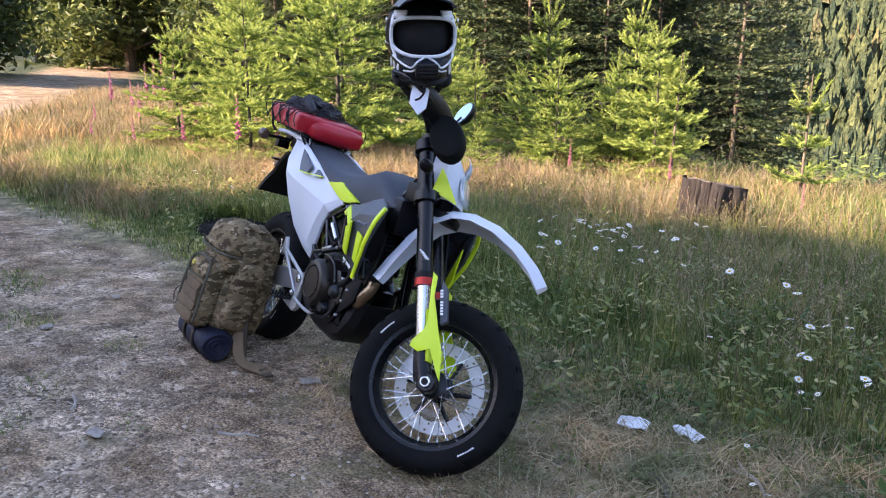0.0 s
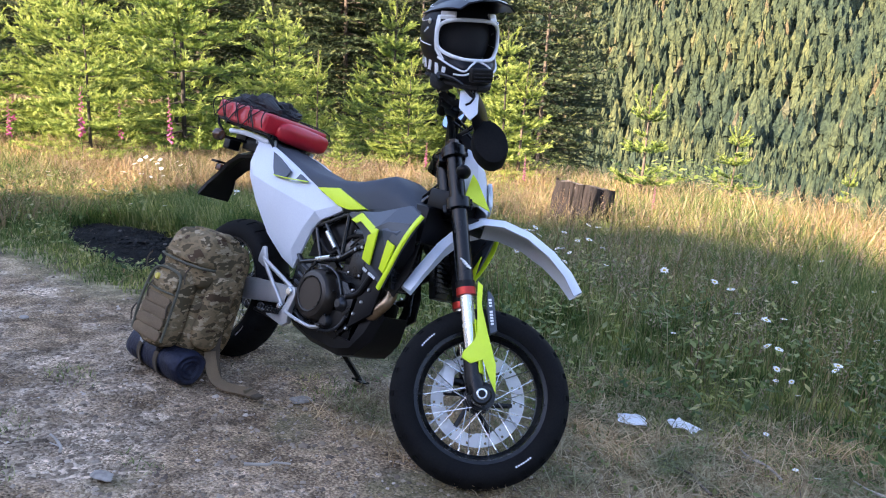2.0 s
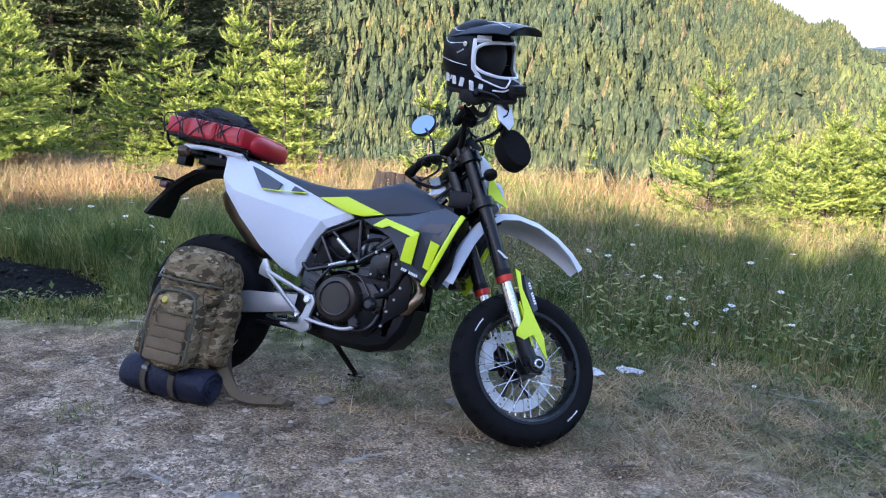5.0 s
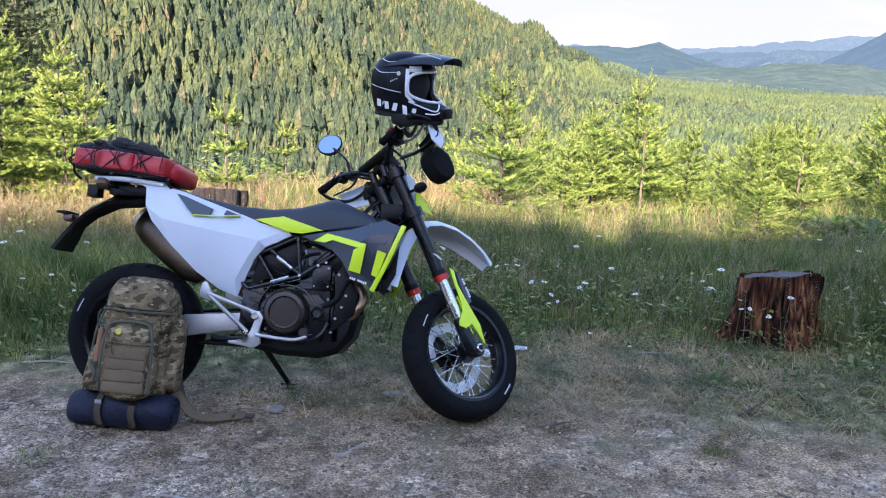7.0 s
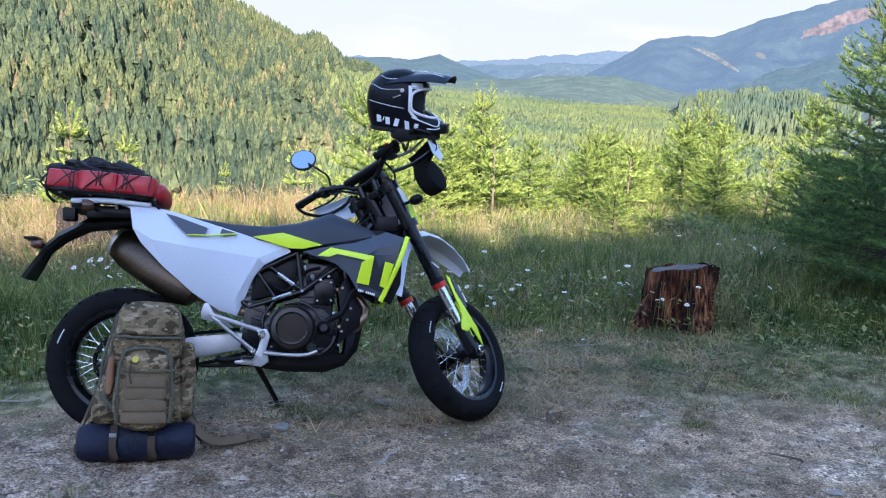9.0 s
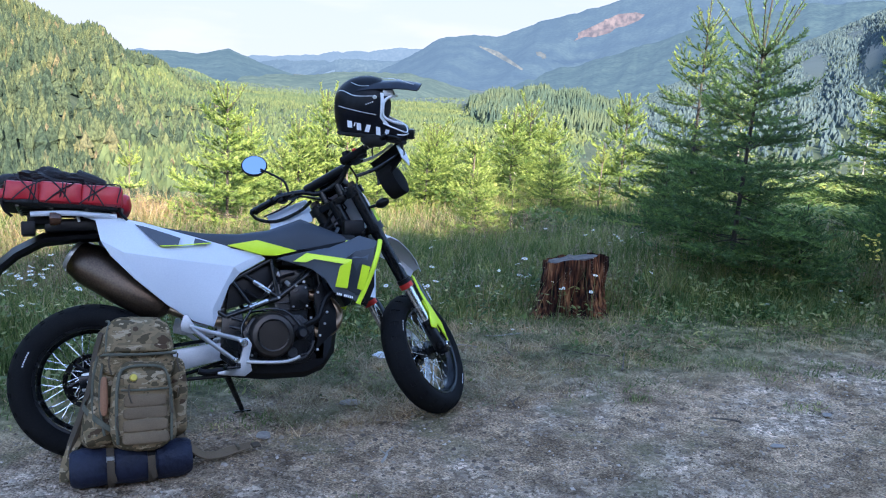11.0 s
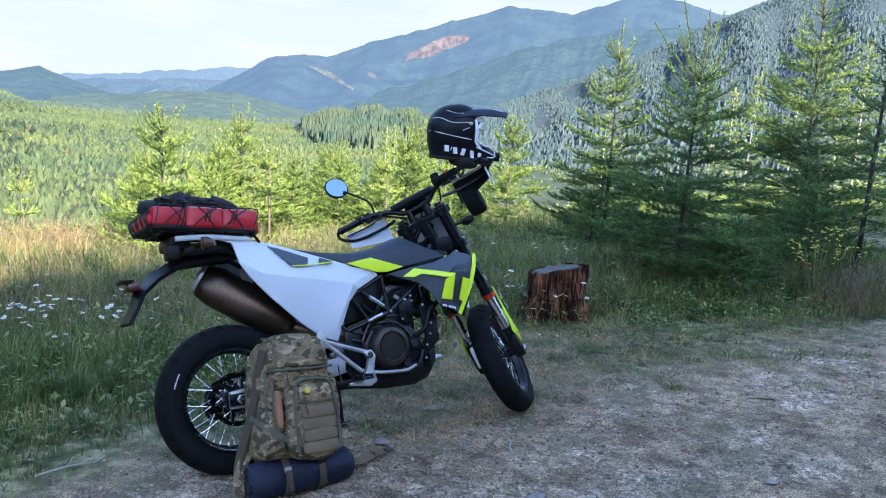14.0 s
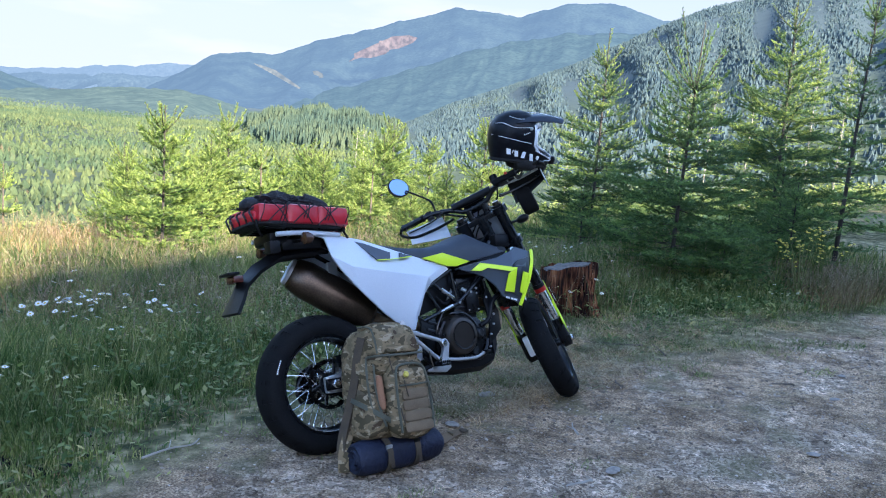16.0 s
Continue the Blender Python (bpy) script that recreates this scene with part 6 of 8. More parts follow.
part("shock", tube([(-0.215, 0, 0.38), (-0.20, 0, 0.70)], 0.02, 12, k=1), M_alu, moto)
for i in range(3):
    part("reed_vent", tube([(-0.205 + 0.01 * i, -0.113, 0.455 + 0.035 * i), (-0.160 + 0.01 * i, -0.113, 0.440 + 0.035 * i)], 0.006, 8, k=1), M_cylinder, moto)

# skid plate and exhaust
rows = []
for x, zb, hw in ((-0.20, 0.275, 0.09), (-0.05, 0.250, 0.115), (0.12, 0.245, 0.120), (0.20, 0.270, 0.118), (0.262, 0.340, 0.105), (0.285, 0.440, 0.085)):
    up = 0.075 if x < 0.2 else 0.05
    rows.append([(x - (0.05 if x > 0.2 else 0), -hw, zb + up), (x - (0.02 if x > 0.2 else 0), -hw * 0.96, zb + 0.025), (x, -hw * 0.7, zb), (x, hw * 0.7, zb), (x - (0.02 if x > 0.2 else 0), hw * 0.96, zb + 0.025), (x - (0.05 if x > 0.2 else 0), hw, zb + up)])
part("skid_plate", skin(rows, 0.005), M_black, moto, "black plastic skid plate")
part("exhaust_header", tube([(0.16, -0.03, 0.61), (0.255, -0.05, 0.575), (0.295, -0.07, 0.515), (0.272, -0.09, 0.460), (0.225, -0.08, 0.430), (0.10, -0.06, 0.46), (-0.15, -0.06, 0.50), (-0.30, -0.05, 0.53), (-0.46, 0.0, 0.60)], 0.022, 16), M_pipe, moto, "heat-tinted exhaust header")
mt = Matrix.Translation((-0.615, 0.035, 0.715)) @ Matrix.Rotation(radians(36), 4, "Y") @ Matrix.Rotation(radians(-14), 4, "Z") @ Matrix.Rotation(radians(90), 4, "Z")
muffler = part("muffler", lathe(((0.020, -0.24), (0.052, -0.22), (0.074, -0.16), (0.080, -0.02), (0.078, 0.14), (0.066, 0.20), (0.050, 0.215), (0.040, 0.215), (0.038, 0.19), (0.0005, 0.19)), 36, m=mt @ Matrix.Diagonal((0.82, 1, 1.15, 1))), M_muffler, moto, "black tapered silencer")
part("muffler_tip", lathe(((0.042, 0.205), (0.056, 0.205), (0.060, 0.222), (0.054, 0.228), (0.042, 0.222)), 32, closed=True, m=mt @ Matrix.Diagonal((0.82, 1, 1.15, 1))), M_alu, muffler, "silver end cap")
part("muffler_bracket", box(-0.60, 0.02, 0.815, 0.05, 0.02, 0.09, 0.004), M_alu, muffler)

# swingarm, hangers, rest
for s in (-1, 1):
    bm = plate([(-0.20, s * 0.105, 0.425), (-0.20, s * 0.105, 0.355), (-0.48, s * 0.112, 0.308), (-0.70, s * 0.115, 0.272), (-0.775, s * 0.115, 0.275), (-0.775, s * 0.115, 0.345), (-0.70, s * 0.115, 0.352), (-0.48, s * 0.112, 0.402)], [(0, 1, 2, 7), (7, 2, 3, 6), (6, 3, 4, 5)], 0.03, 0.006, sign=-s)
    arm = part("swingarm", bm, M_alu, moto, "cast aluminium swingarm")
    part("axle_nut", disc_y(-0.735, s * 0.128, 0.312, 0.021, 0.028, 0.004, 6), M_steel, arm)
    part("axle_block", box(-0.745, s * 0.122, 0.312, 0.075, 0.012, 0.05, 0.004), M_black_paint, arm)
    # foot rest hanger: two struts, plate, peg
    hanger = part("foot_rest_hanger", outline(((-0.172, 0.432), (-0.130, 0.436), (-0.112, 0.408), (-0.128, 0.350), (-0.118, 0.296), (-0.150, 0.276), (-0.260, 0.292), (-0.262, 0.304), (-0.190, 0.312), (-0.165, 0.350), (-0.150, 0.395)), s * 0.155 - 0.012, 0.024, 0.006), M_alu, moto, "cast aluminium foot rest hanger")
    for a, b in (((-0.365, 0.500), (-0.155, 0.428)), ((-0.355, 0.490), (-0.185, 0.345))):
        part("strut", tube([(a[0], s * 0.170, a[1]), (b[0], s * 0.155, b[1])], 0.0095, 10, k=1, flat=0.8), M_alu, hanger)
    part("heel_guard", plate([(-0.385, s * 0.176, 0.545), (-0.368, s * 0.176, 0.548), (-0.330, s * 0.172, 0.478), (-0.352, s * 0.172, 0.468), (-0.398, s * 0.172, 0.482), (-0.398, s * 0.172, 0.508)], [(0, 1, 2, 3), (0, 3, 4, 5)], 0.012, 0.003, sign=-s), M_alu, hanger)
    part("hanger_bolt", disc_y(-0.147, s * 0.172, 0.414, 0.017, 0.012, 0.004, 20), M_steel, hanger)
    part("hanger_bolt", disc_y(-0.185, s * 0.170, 0.345, 0.012, 0.012, 0.003, 16), M_steel, hanger)
    bm = box(-0.205, s * 0.205, 0.318, 0.055, 0.075, 0.010, 0.002)
    for i in range(5):
        for j in (-1, 1):
            box(-0.205 + j * 0.026, s * (0.172 + 0.015 * i), 0.328, 0.006, 0.008, 0.014, 0.0015, bm)
    part("foot_peg", bm, M_black_paint, hanger, "serrated black foot peg")
part("brake_pedal", tube([(-0.140, -0.172, 0.335), (-0.06, -0.176, 0.326), (0.03, -0.176, 0.322), (0.085, -0.178, 0.338)], 0.0075, 8, flat=0.8), M_alu, moto, "forged brake pedal")
part("pedal_tip", box(0.098, -0.185, 0.345, 0.030, 0.034, 0.010, 0.004), M_engine, moto)
part("master_cylinder", tube([(-0.235, -0.150, 0.31), (-0.30, -0.150, 0.305), (-0.335, -0.15, 0.315)], 0.014, 10), M_black, moto)
part("lower_link", tube([(-0.18, -0.14, 0.285), (-0.40, -0.12, 0.285)], 0.008, 8, k=1), M_black, moto)
bm = box(-0.655, -0.085, 0.405, 0.10, 0.045, 0.055, 0.010)
part("rear_caliper", bm, M_black_paint, moto)
part("chain", tube([(-0.735, 0.085, 0.395), (-0.13, 0.075, 0.445), (-0.08, 0.075, 0.40), (-0.13, 0.075, 0.355), (-0.735, 0.085, 0.230), (-0.815, 0.085, 0.312), (-0.735, 0.085, 0.395)], 0.009, 6, k=3), M_black_paint, moto)
part("sprocket", disc_y(-0.735, 0.085, 0.312, 0.085, 0.006, 0.001, 40), M_black_paint, moto)
foot = BIKE.inverted() @ (TILT @ Vector((-0.106, 0.272, 0.005)))
part("side_stand", tube([(-0.19, 0.10, 0.29), foot], (0.014, 0.011), 12, k=1), M_black_paint, moto, "black side stand")
bm = box(0, 0, 0, 0.07, 0.045, 0.008, 0.003, None, Matrix.Translation(foot))
part("stand_foot", bm, M_black_paint, moto)

# tail, plate carrier, lamps, rack
rows = [[(-0.66, -0.07, 0.905), (-0.66, 0, 0.945), (-0.66, 0.07, 0.905)], [(-0.78, -0.078, 0.900), (-0.78, 0, 0.940), (-0.78, 0.078, 0.900)], [(-0.90, -0.075, 0.890), (-0.90, 0, 0.925), (-0.90, 0.075, 0.890)], [(-1.00, -0.062, 0.838), (-1.01, 0, 0.868), (-1.00, 0.062, 0.838)], [(-1.065, -0.055, 0.782), (-1.085, 0, 0.80), (-1.065, 0.055, 0.782)], [(-1.10, -0.075, 0.725), (-1.11, 0, 0.73), (-1.10, 0.075, 0.725)], [(-1.135, -0.085, 0.668), (-1.145, 0, 0.668), (-1.135, 0.085, 0.668)]]
part("rear_mudguard", skin(rows, 0.016), M_black, moto, "black rear mudguard and plate carrier")
part("tail_lamp", box(-1.092, -0.0, 0.812, 0.045, 0.085, 0.032, 0.008), M_tail_red, moto, "red tail lamp")
part("tail_hook", box(-1.115, 0, 0.836, 0.05, 0.11, 0.012, 0.004), M_black, moto)
part("under_seat_box", box(-0.74, 0, 0.945, 0.30, 0.15, 0.055, 0.015), M_black, moto)
part("tail_end", box(-0.905, 0, 0.975, 0.09, 0.17, 0.055, 0.02), M_black, moto)
part("number_plate_box", box(-0.945, -0.09, 0.93, 0.05, 0.06, 0.055, 0.006), M_black, moto)
for s in (-1, 1):
    st = part("indicator_stalk", tube([(-0.84, s * 0.09, 0.95), (-0.845, s * 0.20, 0.945)], 0.007, 8, k=1), M_black, moto)
    part("rear_indicator", lathe(((0.0005, -0.030), (0.018, -0.026), (0.026, -0.008), (0.026, 0.012), (0.0005, 0.018)), 20, m=Matrix.Translation((-0.85, s * 0.225, 0.947)) @ Matrix.Rotation(radians(90), 4, "Z")), M_amber, st, "smoked rear indicator")
    part("tail_rail", tube([(-0.62, s * 0.115, 0.968), (-0.80, s * 0.125, 0.985), (-0.935, s * 0.120, 0.985)], 0.011, 10), M_white, moto, "white tail rail")
    for x in (-0.62, -0.76):
        part("rack_stay", tube([(x, s * 0.085, 0.955), (x - 0.01, s * 0.085, 1.008)], 0.006, 8, k=1), M_alu, moto, "bright rack stay")
for y in (-0.11, -0.055, 0.0, 0.055, 0.11):
    part("rack_bar", tube([(-0.60, y, 0.992), (-0.98, y, 1.022)], 0.008, 8, k=1), M_black_paint, moto, "black rack bar")
for x, z in ((-0.60, 0.992), (-0.73, 1.002), (-0.86, 1.012), (-0.98, 1.022)):
    part("rack_bar", tube([(x, -0.13, z), (x, 0.13, z)], 0.009, 8, k=1), M_black_paint, moto, "black rack bar")

# ---- cloth and other stuffs of the luggage ----
def camo_material():
    m, n, l, p = nodes_of("camouflage_cloth")
    big, mid, fine = noise_node(n, l, 13, 3, stretch=(1, 1, 1.9)), noise_node(n, l, 24, 3, stretch=(1, 1, 2.2)), noise_node(n, l, 420, 2)
    a = ramp_node(n, l, big.outputs[0], ((0.36, (0.080, 0.060, 0.032)), (0.45, (0.215, 0.150, 0.082)), (0.54, (0.155, 0.116, 0.064)), (0.63, (0.066, 0.040, 0.022))))
    a.color_ramp.interpolation = "CONSTANT"
    b = ramp_node(n, l, mid.outputs[0], ((0.0, (0.0, 0.0, 0.0)), (0.59, (1, 1, 1))))
    b.color_ramp.interpolation = "CONSTANT"
    c = mix_node(n, l, b.outputs[0], a.outputs[0], (0.32, 0.245, 0.155))
    l.new(c, p.inputs["Base Color"])
    p.inputs["Roughness"].default_value = 0.9
    p.inputs["Specular IOR Level"].default_value = 0.2
    bump_node(n, l, fine.outputs[0], 0.4, 0.002, p)
    return m


M_camo = camo_material()
M_webbing = surface("tan_webbing", (0.10, 0.076, 0.044), (0.17, 0.128, 0.076), 0.9, scale=350, big=20, bump=0.4)
M_brown_cloth = surface("brown_cloth", (0.105, 0.070, 0.038), (0.185, 0.126, 0.072), 0.9, scale=300, big=9, bump=0.4)
M_strap = surface("dark_brown_strap", (0.045, 0.032, 0.020), (0.085, 0.060, 0.036), 0.9, scale=300, big=12, bump=0.4)
M_navy = surface("navy_nylon", (0.006, 0.008, 0.020), (0.013, 0.017, 0.038), 0.6, scale=60, big=14, bump=0.7, dist=0.008, spec=0.3)
M_red_bag = surface("red_coated_fabric", (0.40, 0.005, 0.014), (0.50, 0.010, 0.024), 0.38, scale=160, big=10, bump=0.12)
M_black_cloth = surface("black_mesh_cloth", (0.006, 0.006, 0.008), (0.022, 0.022, 0.026), 0.8, scale=260, big=24, bump=0.6, dist=0.004)
M_yellow_badge = surface("yellow_rubber_badge", (0.55, 0.42, 0.06), (0.66, 0.52, 0.10), 0.6, scale=120, bump=0.2)
M_helmet = surface("gloss_black_shell", (0.008, 0.010, 0.016), (0.018, 0.022, 0.032), 0.4, scale=40, big=9, bump=0.02, coat=0.08, spec=0.3)
M_helmet_white = surface("white_helmet_trim", (0.62, 0.64, 0.68), (0.74, 0.76, 0.78), 0.35, scale=160, bump=0.02)
M_liner = surface("dark_foam_liner", (0.005, 0.005, 0.006), (0.012, 0.012, 0.014), 0.95, scale=300, bump=0.3)
M_paper = surface("white_paper", (0.66, 0.68, 0.72), (0.78, 0.79, 0.80), 0.85, scale=80, big=14, bump=0.25)


def soft_box(cx, cy, cz, sx, sy, sz, puff=0.02, crease=0.006, seed=0, cuts=6, m=None, square=7):
    """A stuffed cloth body: a box with bulging faces, rounded corners and creases."""
    b = bmesh.new()
    bmesh.ops.create_cube(b, size=2)
    bmesh.ops.subdivide_edges(b, edges=list(b.edges), cuts=cuts, use_grid_fill=True)
    for v in b.verts:
        p = v.co.copy()
        n = sum(abs(c) ** square for c in p) ** (1 / square)
        p = p / n
        w = [(1 - p[(i + 1) % 3] ** 2) * (1 - p[(i + 2) % 3] ** 2) for i in range(3)]
        q = Vector((p.x * (sx / 2 + puff * w[0]), p.y * (sy / 2 + puff * w[1]), p.z * (sz / 2 + puff * w[2])))
        k = noise.noise(q * 14 + Vector((seed, 2 * seed, 0))) * crease + noise.noise(q * 34 + Vector((0, seed, seed))) * crease * 0.5
        v.co = q + p.normalized() * k + Vector((cx, cy, cz))
    if m is not None:
        b.transform(m)
    return b


def ribbon(pts, w, t=0.003, up=Vector((0, -1, 0)), bm=None, k=4):
    """A flat strap along a smooth line, its face towards up."""
    line = bend(pts, k)
    rows = []
    for i, p in enumerate(line):
        d = (line[min(i + 1, len(line) - 1)] - line[max(i - 1, 0)]).normalized()
        s = d.cross(up).normalized() * w / 2
        rows.append([p - s, p + s])
    return skin(rows, t, bm)


# ---- backpack against the rear wheel, on a bedroll ----
PACK = TILT @ Matrix.Translation((-0.630, -0.300, 0.0)) @ Matrix.Rotation(radians(6), 4, "Z")
LEAN = Matrix.Translation((0, 0, 0.13)) @ Matrix.Rotation(radians(5), 4, "Y") @ Matrix.Rotation(radians(-19), 4, "X") @ Matrix.Translation((0, 0, -0.13))
M_sage = surface("sage_webbing", (0.062, 0.060, 0.040), (0.115, 0.108, 0.074), 0.85, scale=350, big=20, bump=0.4)
pack = thing("backpack", "camouflage military backpack leaning against the rear wheel", "backpack", PACK)


def tapered(b, low, high, kx, ky, shift=0.0):
    """Draws a cloth body in towards its top, and leans it with the turn of the pack."""
    for v in b.verts:
        t = max(0.0, min(1.0, (v.co.z - low) / (high - low)))
        v.co.x, v.co.y = v.co.x * (1 + (kx - 1) * t) + shift * t, v.co.y * (1 + (ky - 1) * t)
    return turned(b, LEAN)


body = part("main_compartment", tapered(soft_box(0.0, 0.055, 0.350, 0.300, 0.235, 0.460, 0.016, 0.012, 1, 12), 0.15, 0.58, 0.80, 0.85), M_camo, pack)
part("upper_compartment", soft_box(0.0, -0.035, 0.425, 0.245, 0.120, 0.090, 0.012, 0.009, 21, 8, LEAN), M_camo, pack, "bulging upper compartment")
top_box = part("top_pocket", tapered(soft_box(0.0, -0.020, 0.520, 0.238, 0.190, 0.130, 0.010, 0.008, 2, 9), 0.47, 0.59, 0.90, 0.80), M_camo, pack, "boxy top pocket with webbing rows")
part("top_flap", soft_box(0.005, 0.015, 0.588, 0.165, 0.125, 0.030, 0.008, 0.005, 22, 7, LEAN), M_camo, top_box)
pocket = part("front_pocket", tapered(soft_box(0.0, -0.100, 0.270, 0.205, 0.085, 0.300, 0.014, 0.007, 3, 9), 0.15, 0.42, 0.88, 0.95), M_camo, pack, "arched front pocket with brown webbing")
side = part("side_pocket", tapered(soft_box(-0.140, 0.010, 0.225, 0.085, 0.150, 0.170, 0.014, 0.010, 4, 8), 0.15, 0.31, 0.90, 0.90), M_camo, pack)
part("pocket_strap", turned(ribbon([(-0.172, 0.06, 0.30), (-0.186, -0.01, 0.275), (-0.152, -0.080, 0.225), (-0.105, -0.105, 0.185)], 0.020, 0.003, Vector((-0.8, -0.6, 0)).normalized()), LEAN), M_sage, side)
part("side_pocket", soft_box(0.150, 0.010, 0.30, 0.055, 0.12, 0.28, 0.012, 0.009, 5, 7, LEAN), M_camo, pack)
for k, z in enumerate((0.152, 0.196, 0.240, 0.284)):
    part("brown_panel", soft_box(0.0, -0.1500 - 0.002 * (k % 2), z, 0.158 - 0.004 * k, 0.010, 0.041, 0.003, 0.0025, z * 90, 6, LEAN), M_brown_cloth, pocket, "brown stitched panel")
part("pocket_flap", soft_box(0.0, -0.147, 0.358, 0.140, 0.014, 0.060, 0.005, 0.004, 8, 6, LEAN), M_camo, pocket)
for k, z in enumerate((0.478, 0.508, 0.538, 0.566)):
    part("webbing_strap", soft_box(0.0, -0.122 + 0.016 * k, z, 0.190 - 0.010 * k, 0.008, 0.021, 0.003, 0.003, z * 70, 6, LEAN), M_camo, top_box)
part("zip", turned(tube([(-0.094, -0.140, 0.135), (-0.100, -0.148, 0.26), (-0.090, -0.148, 0.375), (-0.055, -0.142, 0.408), (0.045, -0.142, 0.408), (0.082, -0.146, 0.375), (0.094, -0.148, 0.26), (0.092, -0.140, 0.135)], 0.006, 6), LEAN), M_sage, pocket, "curved sage zip")
part("zip", turned(tube([(-0.085, -0.154, 0.325), (0.0, -0.158, 0.322), (0.080, -0.154, 0.325)], 0.004, 6), LEAN), M_sage, pocket)
part("zip", turned(tube([(-0.124, 0.06, 0.46), (-0.126, -0.04, 0.462), (-0.118, -0.112, 0.458), (0.0, -0.125, 0.454), (0.118, -0.112, 0.458), (0.126, -0.04, 0.462)], 0.0055, 6), LEAN), M_sage, top_box)
part("zip", turned(tube([(-0.122, -0.090, 0.47), (-0.118, -0.080, 0.535), (-0.100, -0.040, 0.585), (-0.095, 0.04, 0.60)], 0.0045, 6), LEAN), M_sage, top_box)
for dx in (0.0, 0.022):
    part("zip", turned(tube([(-0.120 - dx, -0.060 + dx, 0.46), (-0.138 - dx, -0.070 + dx, 0.38), (-0.142 - dx, -0.076 + dx, 0.28), (-0.130 - dx, -0.090 + dx, 0.17)], 0.005, 6), LEAN), M_sage, pack)
part("badge", turned(lathe(((0.0005, -0.005), (0.010, -0.005), (0.0135, 0.0), (0.0135, 0.004), (0.0005, 0.004)), 24, m=Matrix.Translation((-0.042, -0.160, 0.368))), LEAN), M_yellow_badge, pocket, "round yellow badge")
for x, z in ((-0.056, 0.345), (-0.098, 0.235), (0.088, 0.30), (-0.123, 0.45), (0.119, 0.45)):
    part("zip_pull", turned(tube([(x, -0.158, z), (x - 0.005, -0.166, z - 0.03), (x + 0.006, -0.162, z - 0.068)], 0.0030, 6), LEAN), M_strap, pack)
part("side_panel", soft_box(-0.130, -0.082, 0.310, 0.020, 0.030, 0.135, 0.004, 0.003, 11, 5, LEAN), surface("orange_brown_cloth", (0.22, 0.10, 0.05), (0.31, 0.15, 0.08), 0.9, scale=200, bump=0.3), pack, "orange-brown side panel")
# straps: shoulder straps behind, compression straps, hip belt lying out
part("shoulder_strap", ribbon([(-0.09, 0.13, 0.54), (-0.118, 0.125, 0.45), (-0.138, 0.118, 0.35), (-0.176, 0.110, 0.24), (-0.214, 0.100, 0.15), (-0.236, 0.085, 0.09), (-0.238, 0.070, 0.05)], 0.040, 0.014, Vector((-0.95, -0.2, 0.1)).normalized()), M_strap, pack, "padded shoulder strap")
part("shoulder_strap", ribbon([(0.10, 0.15, 0.55), (0.142, 0.14, 0.47), (0.158, 0.12, 0.33), (0.172, 0.08, 0.19), (0.188, 0.06, 0.10), (0.235, 0.035, 0.03)], 0.040, 0.010, Vector((0.7, -0.6, 0.1))), M_strap, pack, "padded shoulder strap")
part("hip_belt", ribbon([(0.14, 0.07, 0.15), (0.19, 0.04, 0.085), (0.245, 0.02, 0.030), (0.31, 0.02, 0.016), (0.40, 0.05, 0.014), (0.455, 0.04, 0.020)], 0.045, 0.006, Vector((0.2, -0.3, 1)).normalized()), M_brown_cloth, pack, "brown hip belt lying on the ground")
part("hip_belt", ribbon([(-0.13, 0.09, 0.19), (-0.19, 0.085, 0.155), (-0.228, 0.070, 0.100), (-0.246, 0.055, 0.050), (-0.250, 0.045, 0.014)], 0.044, 0.014, Vector((-0.7, -0.6, 0.2)).normalized()), M_camo, pack)
part("buckle", box(0.475, 0.035, 0.024, 0.034, 0.040, 0.012, 0.004), M_strap, pack)
part("buckle", box(0.405, 0.052, 0.022, 0.012, 0.040, 0.016, 0.003), M_webbing, pack)
for x, z in ((-0.148, 0.29), (0.152, 0.35)):
    part("compression_strap", turned(ribbon([(x, 0.09, z + 0.06), (x * 1.04, 0.0, z + 0.02), (x * 0.9, -0.085, z - 0.05)], 0.022, 0.003, Vector((x, 0, 0)).normalized()), LEAN), M_webbing, pack)
part("carry_handle", turned(tube([(-0.05, 0.07, 0.565), (-0.03, 0.075, 0.60), (0.03, 0.075, 0.60), (0.05, 0.07, 0.565)], 0.008, 8, flat=0.5), LEAN), M_webbing, pack)
ROLL = TILT @ Matrix.Translation((-0.650, -0.325, 0.070)) @ Matrix.Rotation(radians(-3), 4, "Z")
roll = thing("bedroll", "rolled navy sleeping mat strapped under the backpack", "bedroll", ROLL)
prof = [(0.004, -0.205), (0.018, -0.213), (0.024, -0.205), (0.036, -0.214), (0.042, -0.206), (0.055, -0.212), (0.064, -0.200), (0.069, -0.17), (0.067, -0.09), (0.064, -0.085), (0.067, -0.08), (0.070, 0.0), (0.067, 0.062), (0.064, 0.066), (0.067, 0.07), (0.069, 0.17), (0.064, 0.200), (0.055, 0.212), (0.042, 0.206), (0.036, 0.214), (0.024, 0.205), (0.018, 0.213), (0.004, 0.205)]
b = lathe(prof, 56)
for v in b.verts:
    a = math.atan2(v.co.z, v.co.x)
    k = 1 + 0.05 * math.cos(3 * a + 9 * v.co.y) + 0.05 * noise.noise(v.co * 22) + (0.05 if 0 < a < 0.5 else 0)
    v.co.x, v.co.z = v.co.x * k * 1.08, v.co.z * k * 1.02
b.transform(Matrix.Rotation(radians(90), 4, "Z"))
part("mat", b, M_navy, roll, "rolled navy mat", sharp=60)
